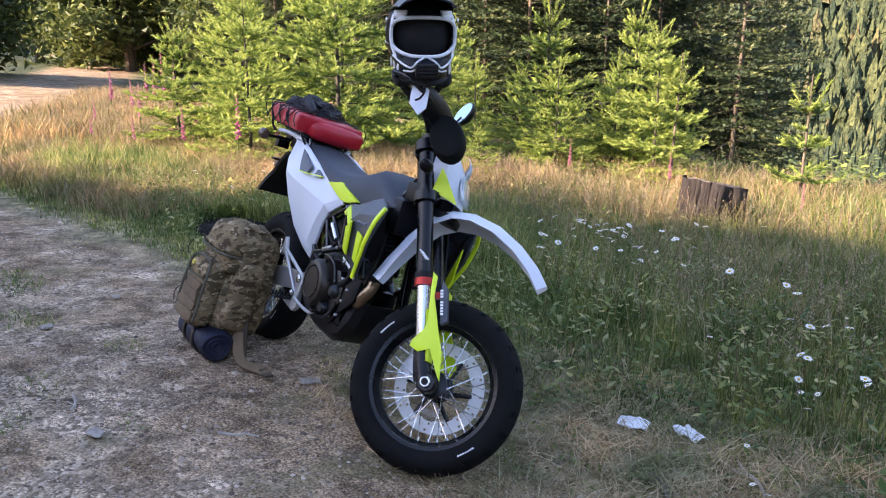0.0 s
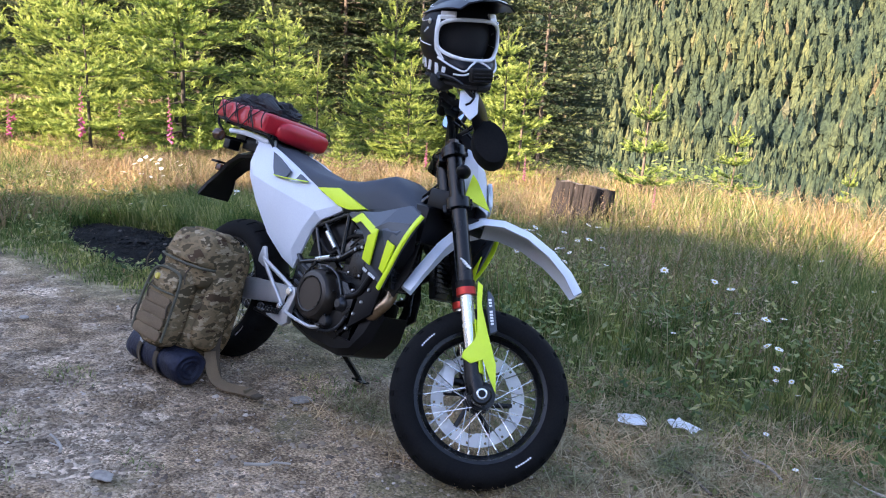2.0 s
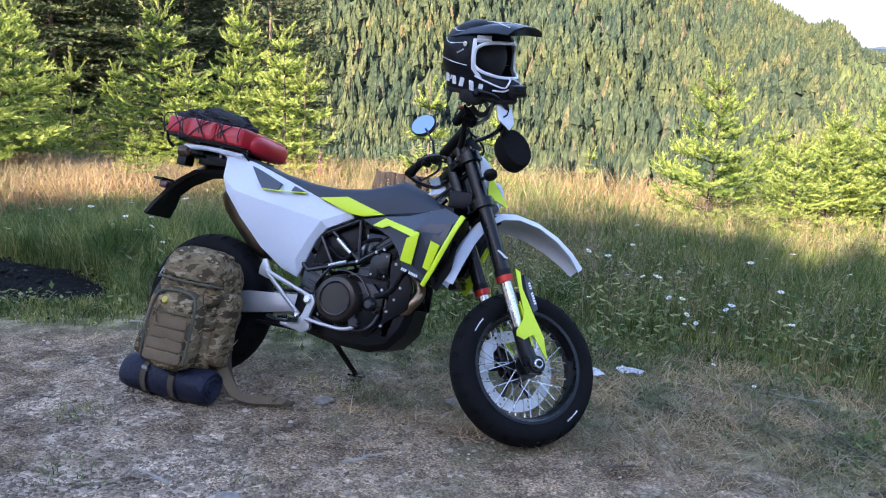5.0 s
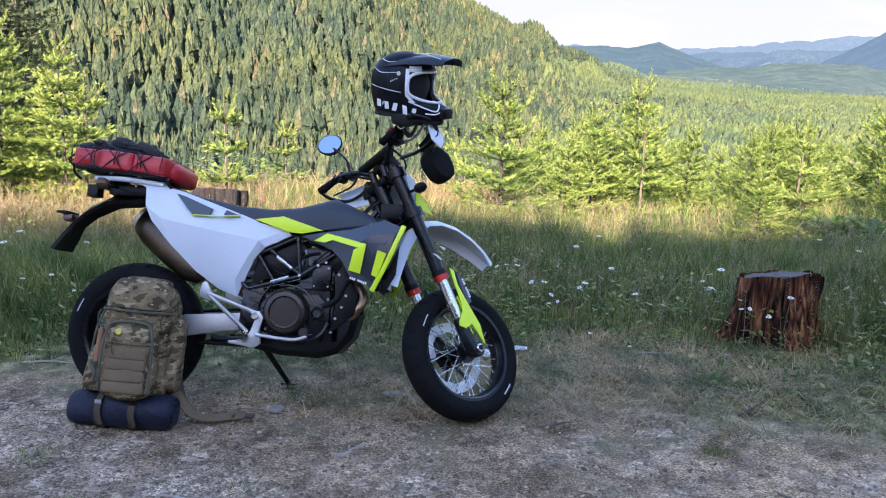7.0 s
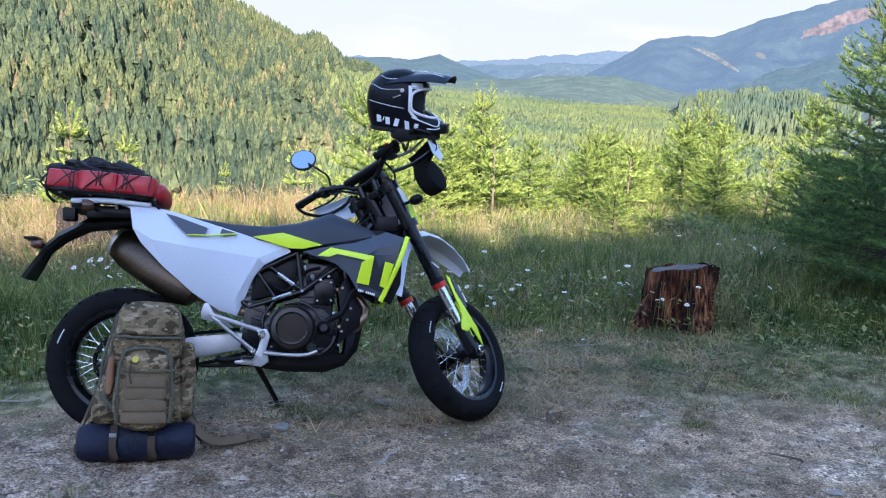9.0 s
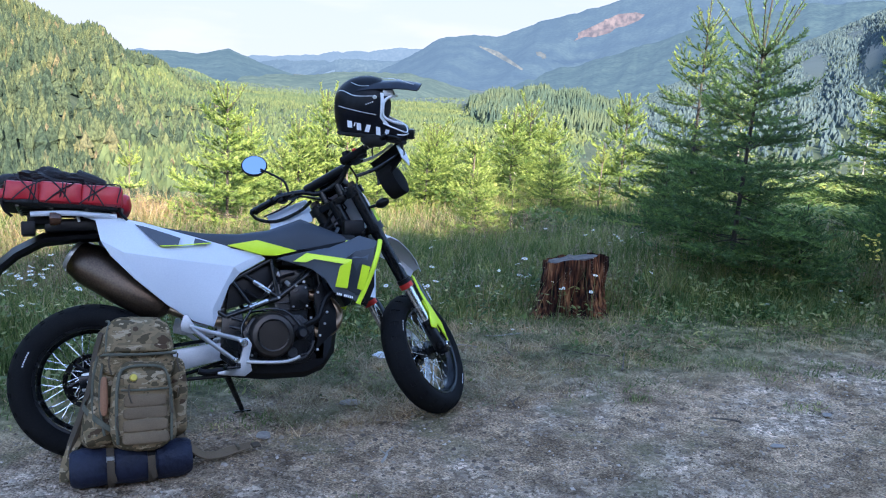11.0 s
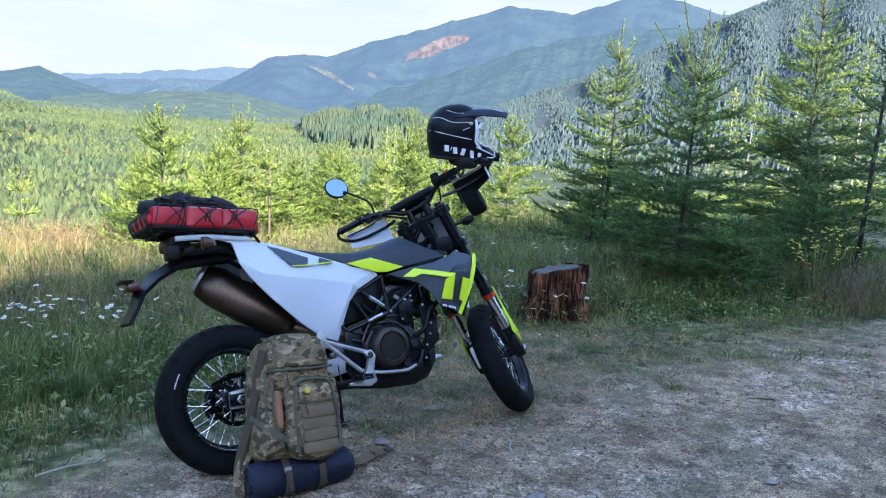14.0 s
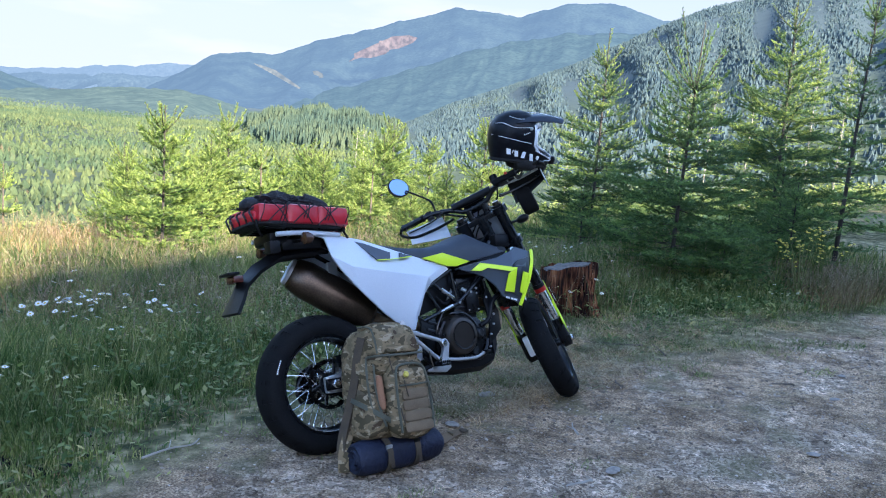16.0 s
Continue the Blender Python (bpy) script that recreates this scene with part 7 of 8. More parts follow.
for x in (-0.075, 0.065):
    bm = lathe(((0.0740, -0.013), (0.0790, -0.013), (0.0790, 0.013), (0.0740, 0.013)), 40, closed=True)
    bm.transform(Matrix.Translation((x, 0, 0)) @ Matrix.Rotation(radians(90), 4, "Z"))
    st = part("strap", bm, M_strap, roll, "dark brown strap")
    part("strap_buckle", box(x, -0.060, 0.045, 0.028, 0.012, 0.022, 0.003), M_black if x > 0 else M_alu, st)
    part("strap_tail", ribbon([(x, -0.074, 0.02), (x + 0.006, -0.080, -0.01), (x + 0.012, -0.076, -0.04)], 0.018, 0.002), M_strap, st)

# ---- red bag under a net on the rack ----
bag = thing("red_luggage_bag", "red segmented luggage bag strapped on the rear rack", "bag", BIKE)
TIP = Matrix.Translation((-0.82, 0, 1.055)) @ Matrix.Rotation(radians(5.0), 4, "Y") @ Matrix.Translation((0.82, 0, -1.055))
for k, (x, sx, sy, sz) in enumerate(((-0.672, 0.148, 0.330, 0.082), (-0.822, 0.150, 0.335, 0.086), (-0.958, 0.126, 0.300, 0.078))):
    part("bag_segment", soft_box(x, -0.012, 1.060, sx + 0.006, sy, sz, 0.005, 0.003, k + 3, 11, TIP, 16), M_red_bag, bag, "stuffed red segment")
part("bag_end", soft_box(-0.60, 0.02, 1.045, 0.07, 0.26, 0.075, 0.01, 0.004, 9, 5, TIP), M_red_bag, bag)
part("bag_end", soft_box(-1.026, -0.012, 1.046, 0.030, 0.24, 0.052, 0.006, 0.004, 15, 7, TIP), M_red_bag, bag, "narrow red end")
for y in (-0.13, -0.07, 0.0, 0.07, 0.11):
    part("end_cord", tube([(-0.985, y, 1.118), (-1.040, y + 0.02, 1.095), (-1.052, y - 0.015, 1.060), (-1.030, y + 0.01, 1.030)], 0.0045, 6, k=3), M_black_cloth, bag, "black net cord")
part("bag_base", soft_box(-0.82, -0.01, 1.020, 0.44, 0.30, 0.022, 0.004, 0.003, 12, 5, TIP), M_black_cloth, bag, "black base sheet")
net = thing("cargo_net", "black elastic cargo net stretched over the red bag", "cargo net", BIKE)
X0, X1 = -1.040, -0.600


def over(x, y):
    """Height of the net over the bag."""
    return Vector((x, y, 1.113 - 0.087 * (x + 0.82)))


for s in (0, 1):
    for i in range(-2, 5):
        pts = []
        for j in range(9):
            y = -0.18 + 0.345 * j / 8
            x = X0 + 0.105 * (i + 0.5) + (0.30 * j / 8 if s == 0 else 0.30 * (1 - j / 8)) - 0.02
            if X0 - 0.012 <= x <= X1 + 0.012:
                e = over(x, y)
                if j == 0:
                    pts += [Vector((x - 0.02, -0.165, 1.018 + 0.087 * -(x + 0.82))), Vector((x - 0.008, -0.193, 1.060 + 0.087 * -(x + 0.82)))]
                pts.append(e if 0 < j < 8 else e - Vector((0, 0.012 if j == 0 else -0.002, 0.014)))
                if j == 8:
                    pts += [Vector((x, 0.168, 1.05 + 0.087 * -(x + 0.82))), Vector((x, 0.14, 1.018 + 0.087 * -(x + 0.82)))]
        if len(pts) > 2:
            part("net_cord", tube(pts, 0.0024, 6, k=2), M_black_cloth, net)
for i, x in enumerate((-0.985, -0.868, -0.748)):
    zz = 1.062 + 0.087 * -(x + 0.82)
    part("net_cord", tube([(x - 0.01, -0.184, zz - 0.044), (x + 0.04, -0.190, zz - 0.004 * i), (x + 0.105, -0.184, zz + 0.034)], 0.0028, 6, k=3), M_black_cloth, net)
    part("net_cord", tube([(x + 0.08, -0.184, zz - 0.052), (x + 0.05, -0.190, zz), (x + 0.012, -0.184, zz + 0.044)], 0.0028, 6, k=3), M_black_cloth, net)
for x in (-0.61, -1.03):
    part("net_hook", tube([(x, -0.14, 1.03 - 0.087 * (x + 0.82)), (x + 0.004, -0.135, 0.995 - 0.06 * (x + 0.82)), (x + 0.03, -0.12, 0.965 - 0.06 * (x + 0.82))], 0.006, 8), M_black, net)
bm = bmesh.new()
bmesh.ops.create_icosphere(bm, subdivisions=5, radius=1)
for v in bm.verts:
    p = v.co.copy()
    k = 1 + 0.22 * noise.noise(p * 2.1) + 0.16 * noise.noise(p * 5.5) + 0.07 * noise.noise(p * 13)
    v.co = Vector((p.x * 0.165 * k, p.y * 0.115 * k, max(p.z, -0.25) * 0.055 * (k ** 1.6)))
bm.transform(Matrix.Translation((-0.845, -0.005, 1.122)) @ Matrix.Rotation(radians(7), 4, "Y"))
bundle = thing("black_bundle", "crumpled black mesh garment under the cargo net", "garment", BIKE)
part("cloth", bm, M_black_cloth, bundle)
part("cuff", turned(soft_box(-1.015, -0.05, 1.128, 0.06, 0.07, 0.04, 0.01, 0.006, 4, 4), Matrix.Identity(4)), M_black_cloth, bundle)
part("sleeve", tube([(-0.76, -0.08, 1.14), (-0.70, -0.09, 1.122), (-0.655, -0.085, 1.106)], (0.03, 0.014), 10), M_black_cloth, bundle)

# ---- helmet hung on the right grip ----
HELMET = Matrix.Translation((0.409, 0.174, 1.420)) @ Matrix.Rotation(radians(-26), 4, "Z") @ Matrix.Rotation(radians(1), 4, "Y")
helmet = thing("motocross_helmet", "black and white motocross helmet with a peak hung on the handlebar", "helmet", HELMET)


def shell_point(a, z, out=0.0):
    if z >= 0:
        k = math.sqrt(max(1 - (z / 0.134) ** 2.3, 0.0))
    else:
        k = 1 - 0.16 * (z / 0.125) ** 2
    t = max(0.0, min(1.0, (-z - 0.035) / 0.045))
    fx = 0.128 + 0.086 * t * t * (3 - 2 * t)
    ry = 0.120 - 0.012 * t
    if math.cos(a) > 0 and t > 0:
        ry = ry * (1 - 0.10 * t * math.cos(a))
    rx = fx if math.cos(a) > 0 else 0.152
    c, s = math.cos(a), math.sin(a)
    c2, s2 = math.copysign(abs(c) ** 0.9, c), math.copysign(abs(s) ** 0.9, s)
    return Vector(((rx + out) * c2 * k, (ry + out) * s2 * k, z + (out if z > 0.11 else 0) - 0.022 * t * max(c, 0.0)))


cols = 64
zs = [-0.128, -0.118, -0.105, -0.09, -0.076, -0.064, -0.054, -0.04, -0.02, 0.0, 0.02, 0.04, 0.055, 0.07, 0.085, 0.10, 0.112, 0.122, 0.129, 0.1335]
b = bmesh.new()
g = [[b.verts.new(shell_point(6.28319 * i / cols, z)) for i in range(cols)] for z in zs]
for j in range(len(zs) - 1):
    for i in range(cols):
        zc = (zs[j] + zs[j + 1]) / 2
        a = 6.28319 * (i + 0.5) / cols
        a = a - 6.28319 if a > 3.14159 else a
        side = 1.02 - 0.25 * abs(zc) / 0.06
        if -0.056 < zc < 0.056 and abs(a) < side:
            continue
        b.faces.new((g[j][i], g[j][(i + 1) % cols], g[j + 1][(i + 1) % cols], g[j + 1][i]))
b.faces.new(g[-1])
bmesh.ops.solidify(b, geom=list(b.faces), thickness=0.010)
shell = part("shell", b, M_helmet, helmet, "glossy black shell with thin white lines", sharp=60)
b = bmesh.new()
bmesh.ops.create_uvsphere(b, u_segments=28, v_segments=16, radius=1, matrix=Matrix.Translation((-0.015, 0, 0.0)) @ Matrix.Diagonal((0.118, 0.104, 0.116, 1)))
part("liner", b, M_liner, helmet, "black foam liner")
trim_pts = []
for i in range(29):
    t = 6.28319 * i / 28
    a, z = 1.02 * math.cos(t), 0.056 * math.sin(t)
    a = math.copysign(abs(a) ** 0.75 * 1.02 ** 0.25, a)
    z = math.copysign(abs(math.sin(t)) ** 0.55 * 0.056, math.sin(t))
    trim_pts.append(shell_point(a, z, 0.003))
part("eye_port_trim", tube(trim_pts, 0.0062, 10, k=2, ends=False), M_helmet_white, helmet, "white eye port trim")
for z, wd in ((0.070, 0.012), (0.060, 0.010)):
    for s in (-1, 1):
        part("brow_band", tube([shell_point(s * a, z, 0.003) for a in np.linspace(0.50, 0.98, 6)], wd * 0.8, 8, k=2, flat=0.6), M_helmet_white, helmet, "pale brow patch")
for s in (-1, 1):
    part("side_trim", skin([[shell_point(s * (0.98 + 0.13 * t), z, 0.003) for t in (0, 0.5, 1.0)] for z in (-0.062, -0.04, -0.01, 0.02, 0.05, 0.066)], 0.004), M_helmet_white, helmet, "white cheek trim")
    part("cheek_line", tube([shell_point(s * a, z, 0.003) for a, z in ((1.15, -0.060), (0.85, -0.074), (0.5, -0.080), (0.25, -0.066), (0.06, -0.058))], 0.0035, 6), M_helmet_white, helmet, "white chin line")
    part("cheek_line", tube([shell_point(s * a, z, 0.003) for a, z in ((0.80, -0.096), (0.5, -0.092), (0.3, -0.080))], 0.003, 6), M_helmet_white, helmet)
    for pts in (((1.35, 0.05), (1.9, 0.044), (2.4, 0.060), (2.8, 0.055)), ((1.25, -0.030), (1.7, -0.022), (2.3, -0.010), (2.9, -0.004)), ((1.3, 0.095), (1.8, 0.088), (2.3, 0.098))):
        part("shell_line", tube([shell_point(s * a, z, 0.001) for a, z in pts], 0.0016, 5), M_helmet_white, helmet, "thin white line")
    # maker's lettering as plain slanted bars
    for i, (a, w, h) in enumerate(((2.02, 0.027, 0.034), (1.86, 0.006, 0.014), (1.73, 0.024, 0.034), (1.52, 0.024, 0.034), (1.31, 0.024, 0.036), (1.10, 0.022, 0.034))):
        z = -0.076 - 0.004 * i
        p, q = shell_point(s * a, z, 0.002), shell_point(s * (a - 0.05), z, 0.002)
        d = (q - p).normalized()
        mt = Matrix((d, d.cross(Vector((0, 0, 1))), Vector((0, 0, 1)))).transposed().to_4x4()
        lean = Matrix(((1, 0, 0.25 if i % 2 else -0.12, 0), (0, 1, 0, 0), (0, 0, 1, 0), (0, 0, 0, 1)))
        bm = box(0, 0, 0, w * 0.80, 0.003, h * 1.15, 0, None, Matrix.Translation(p) @ mt @ lean)
        part("side_mark", bm, M_helmet_white, helmet, "white side marking")
    part("peak_screw", disc_y(0.035, s * 0.119, 0.045, 0.009, 0.006, 0.002, 16), M_steel, helmet)
    for i in range(4):
        part("vent_hole", disc_y(0.0 + 0.009 * i, s * 0.1205, 0.012 + 0.004 * i, 0.0028, 0.004, 0.001, 8), M_helmet_white, helmet)
rows = []
for t in np.linspace(0, 1, 7):
    x = 0.02 + 0.205 * t
    z = 0.112 + 0.016 * math.sin(t * 2.4) - 0.004 * t
    hw = 0.108 - 0.020 * t
    rows.append([(x - 0.06 * (1 - t) - 0.01, -hw * 1.05, z - 0.046 + 0.016 * t), (x, -hw * 0.8, z - 0.012), (x + 0.006, -hw * 0.3, z), (x + 0.006, hw * 0.3, z), (x, hw * 0.8, z - 0.012), (x - 0.06 * (1 - t) - 0.01, hw * 1.05, z - 0.046 + 0.016 * t)])
peak = part("peak", skin(rows, 0.005), M_helmet, helmet, "black sun peak with pale stripes")
for s in (-1, 1):
    part("peak_stripe", tube([(0.05, s * 0.03, 0.128), (0.12, s * 0.055, 0.127), (0.20, s * 0.07, 0.113)], 0.0016, 6), M_helmet_white, peak)
bm = box(0.200, 0, -0.108, 0.03, 0.075, 0.045, 0.010)
grille = part("mouth_vent", bm, M_black, helmet, "black mouth vent")
for i in range(4):
    part("vent_bar", box(0.216, 0, -0.124 + 0.011 * i, 0.006, 0.06, 0.004, 0.001), M_liner, grille)
part("neck_roll", tube([shell_point(a, -0.126, -0.006) for a in np.linspace(0, 6.28, 25)], 0.011, 8, k=2), M_liner, helmet)
part("chin_strap", ribbon([(0.03, -0.09, -0.12), (0.035, -0.05, -0.19), (0.035, 0.0, -0.215), (0.03, 0.05, -0.19), (0.03, 0.09, -0.12)], 0.022, 0.003, Vector((1, 0, 0))), M_black_cloth, helmet, "black chin strap")
part("strap_ring", lathe(((0.016, -0.002), (0.019, -0.002), (0.019, 0.002), (0.016, 0.002)), 24, closed=True, m=Matrix.Translation((0.03, -0.07, -0.165))), M_steel, helmet, "steel strap ring")
part("cheek_pad", soft_box(0.04, -0.065, -0.14, 0.10, 0.05, 0.05, 0.01, 0.004, 3, 4), M_liner, helmet)
part("cheek_pad", soft_box(0.04, 0.065, -0.14, 0.10, 0.05, 0.05, 0.01, 0.004, 6, 4), M_liner, helmet)


# ---- stumps ----
def stump(name, label, at, r, h, mats, seed, tilt, slope=0.0):
    rng = np.random.RandomState(seed)
    ob = thing(name, label, "stump", TILT @ Matrix.Translation(at) @ Matrix.Rotation(radians(tilt), 4, "X"), "tree stumps")
    b = bmesh.new()
    n, rows = 200, 22
    ph = rng.rand(8) * 6.28
    g = []
    for j in range(rows + 1):
        t = j / rows
        ring = []
        for i in range(n):
            a = 6.28319 * i / n
            lobe = 0.05 * math.sin(3 * a + ph[0]) + 0.035 * math.sin(5 * a + ph[1]) + 0.025 * math.sin(9 * a + ph[2])
            groove = -0.16 * max(0.0, 0.45 - abs(noise.noise(Vector((math.cos(a) * 5.5, math.sin(a) * 5.5, t * 0.9 + seed))) * 2.4)) - 0.05 * abs(noise.noise(Vector((math.cos(a) * 17, math.sin(a) * 17, t * 1.6 + seed))))
            flare = (0.10 * (1 - t) + 0.60 * (1 - t) ** 4) * (1 + 0.8 * math.sin(4 * a + ph[6])) + 0.05
            chip = 0.10 * noise.noise(Vector((math.cos(a) * 3, math.sin(a) * 3, t * 3 + seed))) + 0.07 * noise.noise(Vector((math.cos(a) * 9, math.sin(a) * 9, t * 4 + seed)))
            rr = r * (1 + lobe + groove + flare + chip)
            top = h * (1 + 0.05 * math.sin(a + ph[7])) + 0.035 * noise.noise(Vector((math.cos(a) * 2, math.sin(a) * 2, seed))) - slope * rr * math.sin(a)
            ring.append(b.verts.new((rr * math.cos(a), rr * math.sin(a), -0.06 + (top + 0.06) * t)))
        g.append(ring)
    for j in range(rows):
        for i in range(n):
            b.faces.new((g[j][i], g[j][(i + 1) % n], g[j + 1][(i + 1) % n], g[j + 1][i]))
    part("trunk_side", b, mats[0], ob, sharp=70)
    g2 = []
    b = bmesh.new()
    for k, f in enumerate((0.93, 0.88, 0.74, 0.52, 0.3, 0.1)):
        ring = []
        for i in range(n):
            a = 6.28319 * i / n
            lobe = 0.05 * math.sin(3 * a + ph[0]) + 0.035 * math.sin(5 * a + ph[1]) + 0.025 * math.sin(9 * a + ph[2])
            rr = r * (1 + lobe) * f
            z = h * (1 + 0.05 * f * math.sin(a + ph[7])) + 0.004 + 0.014 * noise.noise(Vector((rr * math.cos(a) * 16, rr * math.sin(a) * 16, seed))) - (0.05 if k == 0 else 0.004) + 0.004 * math.sin(rr * 180) - slope * rr * math.sin(a)
            ring.append(b.verts.new((rr * math.cos(a), rr * math.sin(a), z)))
        g2.append(ring)
    for j in range(5):
        for i in range(n):
            b.faces.new((g2[j][i], g2[j][(i + 1) % n], g2[j + 1][(i + 1) % n], g2[j + 1][i]))
    b.faces.new(g2[-1])
    part("cut_face", b, mats[1], ob, "weathered sawn top", sharp=80)
    return ob


def rotten_wood():
    m, n, l, p = nodes_of("red_rotten_wood")
    fibre, blocks = noise_node(n, l, 26, 7, stretch=(1.9, 1.9, 0.14)), noise_node(n, l, 5.5, 4, stretch=(1, 1, 0.6))
    tone = ramp_node(n, l, fibre.outputs[0], ((0.36, (0.010, 0.005, 0.004)), (0.47, (0.085, 0.030, 0.015)), (0.56, (0.19, 0.072, 0.032)), (0.68, (0.36, 0.18, 0.085))))
    toned = ramp_node(n, l, blocks.outputs[0], ((0.38, (0.16, 0.14, 0.15)), (0.52, (0.85, 0.8, 0.8)), (0.66, (1.3, 1.25, 1.1))))
    l.new(mix_node(n, l, 1.0, tone.outputs[0], toned.outputs[0], "MULTIPLY"), p.inputs["Base Color"])
    p.inputs["Roughness"].default_value = 0.95
    p.inputs["Specular IOR Level"].default_value = 0.2
    bump_node(n, l, fibre.outputs[0], 1.0, 0.035, p)
    return m


M_rot = rotten_wood()
M_char = surface("charred_wood", (0.006, 0.004, 0.004), (0.026, 0.019, 0.017), 0.95, scale=24, big=6, bump=0.9, dist=0.02, stretch=(1.6, 1.6, 0.3))
M_cut = surface("grey_weathered_wood", (0.035, 0.029, 0.026), (0.13, 0.112, 0.100), 0.9, scale=30, big=8, bump=0.7, dist=0.01)
stump("stump", "reddish-brown rotten tree stump with a grey sawn top", (2.60, 1.53, 0.0), 0.215, 0.41, (M_rot, M_cut), 3, 2, 0.17)
stump("stump", "dark weathered tree stump in tall grass", (-1.74, 4.44, 0.0), 0.245, 0.50, (M_char, M_cut), 5, -3)

# ---- litter on the ground ----
for k, (x, y, turn, w, d) in enumerate(((0.845, 0.885, 0.55, 0.115, 0.095), (1.010, 1.020, -0.25, 0.125, 0.075))):
    b = bmesh.new()
    bmesh.ops.create_grid(b, x_segments=10, y_segments=8, size=0.5)
    for v in b.verts:
        v.co = Vector((v.co.x * w, v.co.y * d, 0.012 + 0.016 * noise.noise(v.co * 2.3 + Vector((k * 5, 0, 0))) + 0.007 * noise.noise(v.co * 7)))
    bmesh.ops.solidify(b, geom=list(b.faces), thickness=0.0012)
    ob = part("paper_scrap", b, M_paper, None, sharp=80)
    ob.matrix_world = TILT @ Matrix.Translation((x, y, 0.008)) @ Matrix.Rotation(turn, 4, "Z")
    tagged(ob, "crumpled white paper scrap on the trodden grass", "paper", group="paper scraps")
twig_rng = random.Random(8)
for k, (x, y, L) in enumerate(((1.14, -0.13, 0.18), (1.35, 0.95, 0.30), (1.6, 0.75, 0.35), (1.75, 1.05, 0.25), (1.25, 0.60, 0.2), (0.3, -0.5, 0.14), (2.1, 0.25, 0.4), (-1.3, 0.42, 0.3), (1.9, -0.75, 0.16), (-0.2, -0.95, 0.12), (1.95, 0.55, 0.45))):
    a = twig_rng.uniform(0, 3.14)
    p = [Vector((x + (t - 0.5) * L * math.cos(a) + twig_rng.uniform(-0.02, 0.02), y + (t - 0.5) * L * math.sin(a) + twig_rng.uniform(-0.02, 0.02), 0.010 + 0.012 * twig_rng.random())) for t in (0, 0.35, 0.7, 1)]
    bm = tube(p, (0.006, 0.003), 6)
    tube([p[1], p[1] + Vector((0.3 * L * math.cos(a + 0.8), 0.3 * L * math.sin(a + 0.8), 0.01))], (0.003, 0.0015), 5, bm, 1)
    bm.transform(TILT)
    tagged(part("twig", bm, M_bark_pale if k % 2 else M_bark, None), "dry fallen twig lying on the ground", "twig", group="twigs")
flat_stones = ((0.405, 0.205, 0.055), (-0.09, -0.058, 0.045), (1.9, -1.05, 0.03), (2.45, -0.85, 0.03), (0.93, -1.38, 0.03), (0.05, -0.93, 0.04), (-1.2, -0.9, 0.035), (-1.6, -0.5, 0.03))
M_stone = surface("pale_grey_stone", (0.19, 0.165, 0.14), (0.34, 0.30, 0.26), 0.85, scale=60, big=15, bump=0.5, dist=0.004)
for k, (x, y, r) in enumerate(flat_stones):
    bm = bmesh.new()
    bmesh.ops.create_icosphere(bm, subdivisions=3, radius=1)
    for v in bm.verts:
        kk = 1 + 0.3 * noise.noise(v.co * 1.3 + Vector((k * 3, 0, 0))) + 0.12 * noise.noise(v.co * 4)
        v.co = Vector((v.co.x * r * kk, v.co.y * r * 0.7 * kk, v.co.z * r * 0.22 * kk))
    bm.transform(TILT @ Matrix.Translation((x, y, 0.0)) @ Matrix.Rotation(k * 1.3, 4, "Z"))
    tagged(part("stone", bm, M_stone, None, sharp=50), "flat pale stone half sunk in the gravel", "stone", group="flat stones")


# ---- gravel, straw, grass: uncounted stuff ----
def ground_z(x, y):
    return height(x, y)


def scatter_stones(seed, n, xr, yr, size, keep):
    rng = np.random.RandomState(seed)
    x, y = rng.uniform(*xr, n), rng.uniform(*yr, n)
    ok = rng.rand(n) < keep(x, y)
    x, y = x[ok], y[ok]
    n = len(x)
    r = size[0] + (size[1] - size[0]) * rng.rand(n) ** 6
    base = np.array([(1, 0, 0), (-1, 0, 0), (0, 1, 0), (0, -1, 0), (0, 0, 1), (0, 0, -1), (0.62, 0.62, 0.5), (-0.6, 0.5, 0.55)])
    tri = np.array([(0, 2, 6), (2, 4, 6), (4, 0, 6), (2, 1, 7), (1, 4, 7), (4, 2, 7), (1, 3, 4), (3, 0, 4), (2, 0, 5), (1, 2, 5), (3, 1, 5), (0, 3, 5)])
    v = base[None] * (0.7 + 0.6 * rng.rand(n, 8, 1)) * r[:, None, None] * np.stack([np.ones(n), 0.6 + 0.5 * rng.rand(n), 0.4 + 0.35 * rng.rand(n)], 1)[:, None]
    a = rng.rand(n) * 6.28
    c, s = np.cos(a)[:, None], np.sin(a)[:, None]
    vx, vy = v[..., 0] * c - v[..., 1] * s, v[..., 0] * s + v[..., 1] * c
    z = ground_z(x, y)
    v = np.stack([vx + x[:, None], vy + y[:, None], v[..., 2] + z[:, None] + 0.1 * r[:, None]], 2)
    t = tri[None] + 8 * np.arange(n)[:, None, None]
    return v.reshape(-1, 3), t.reshape(-1, 3)


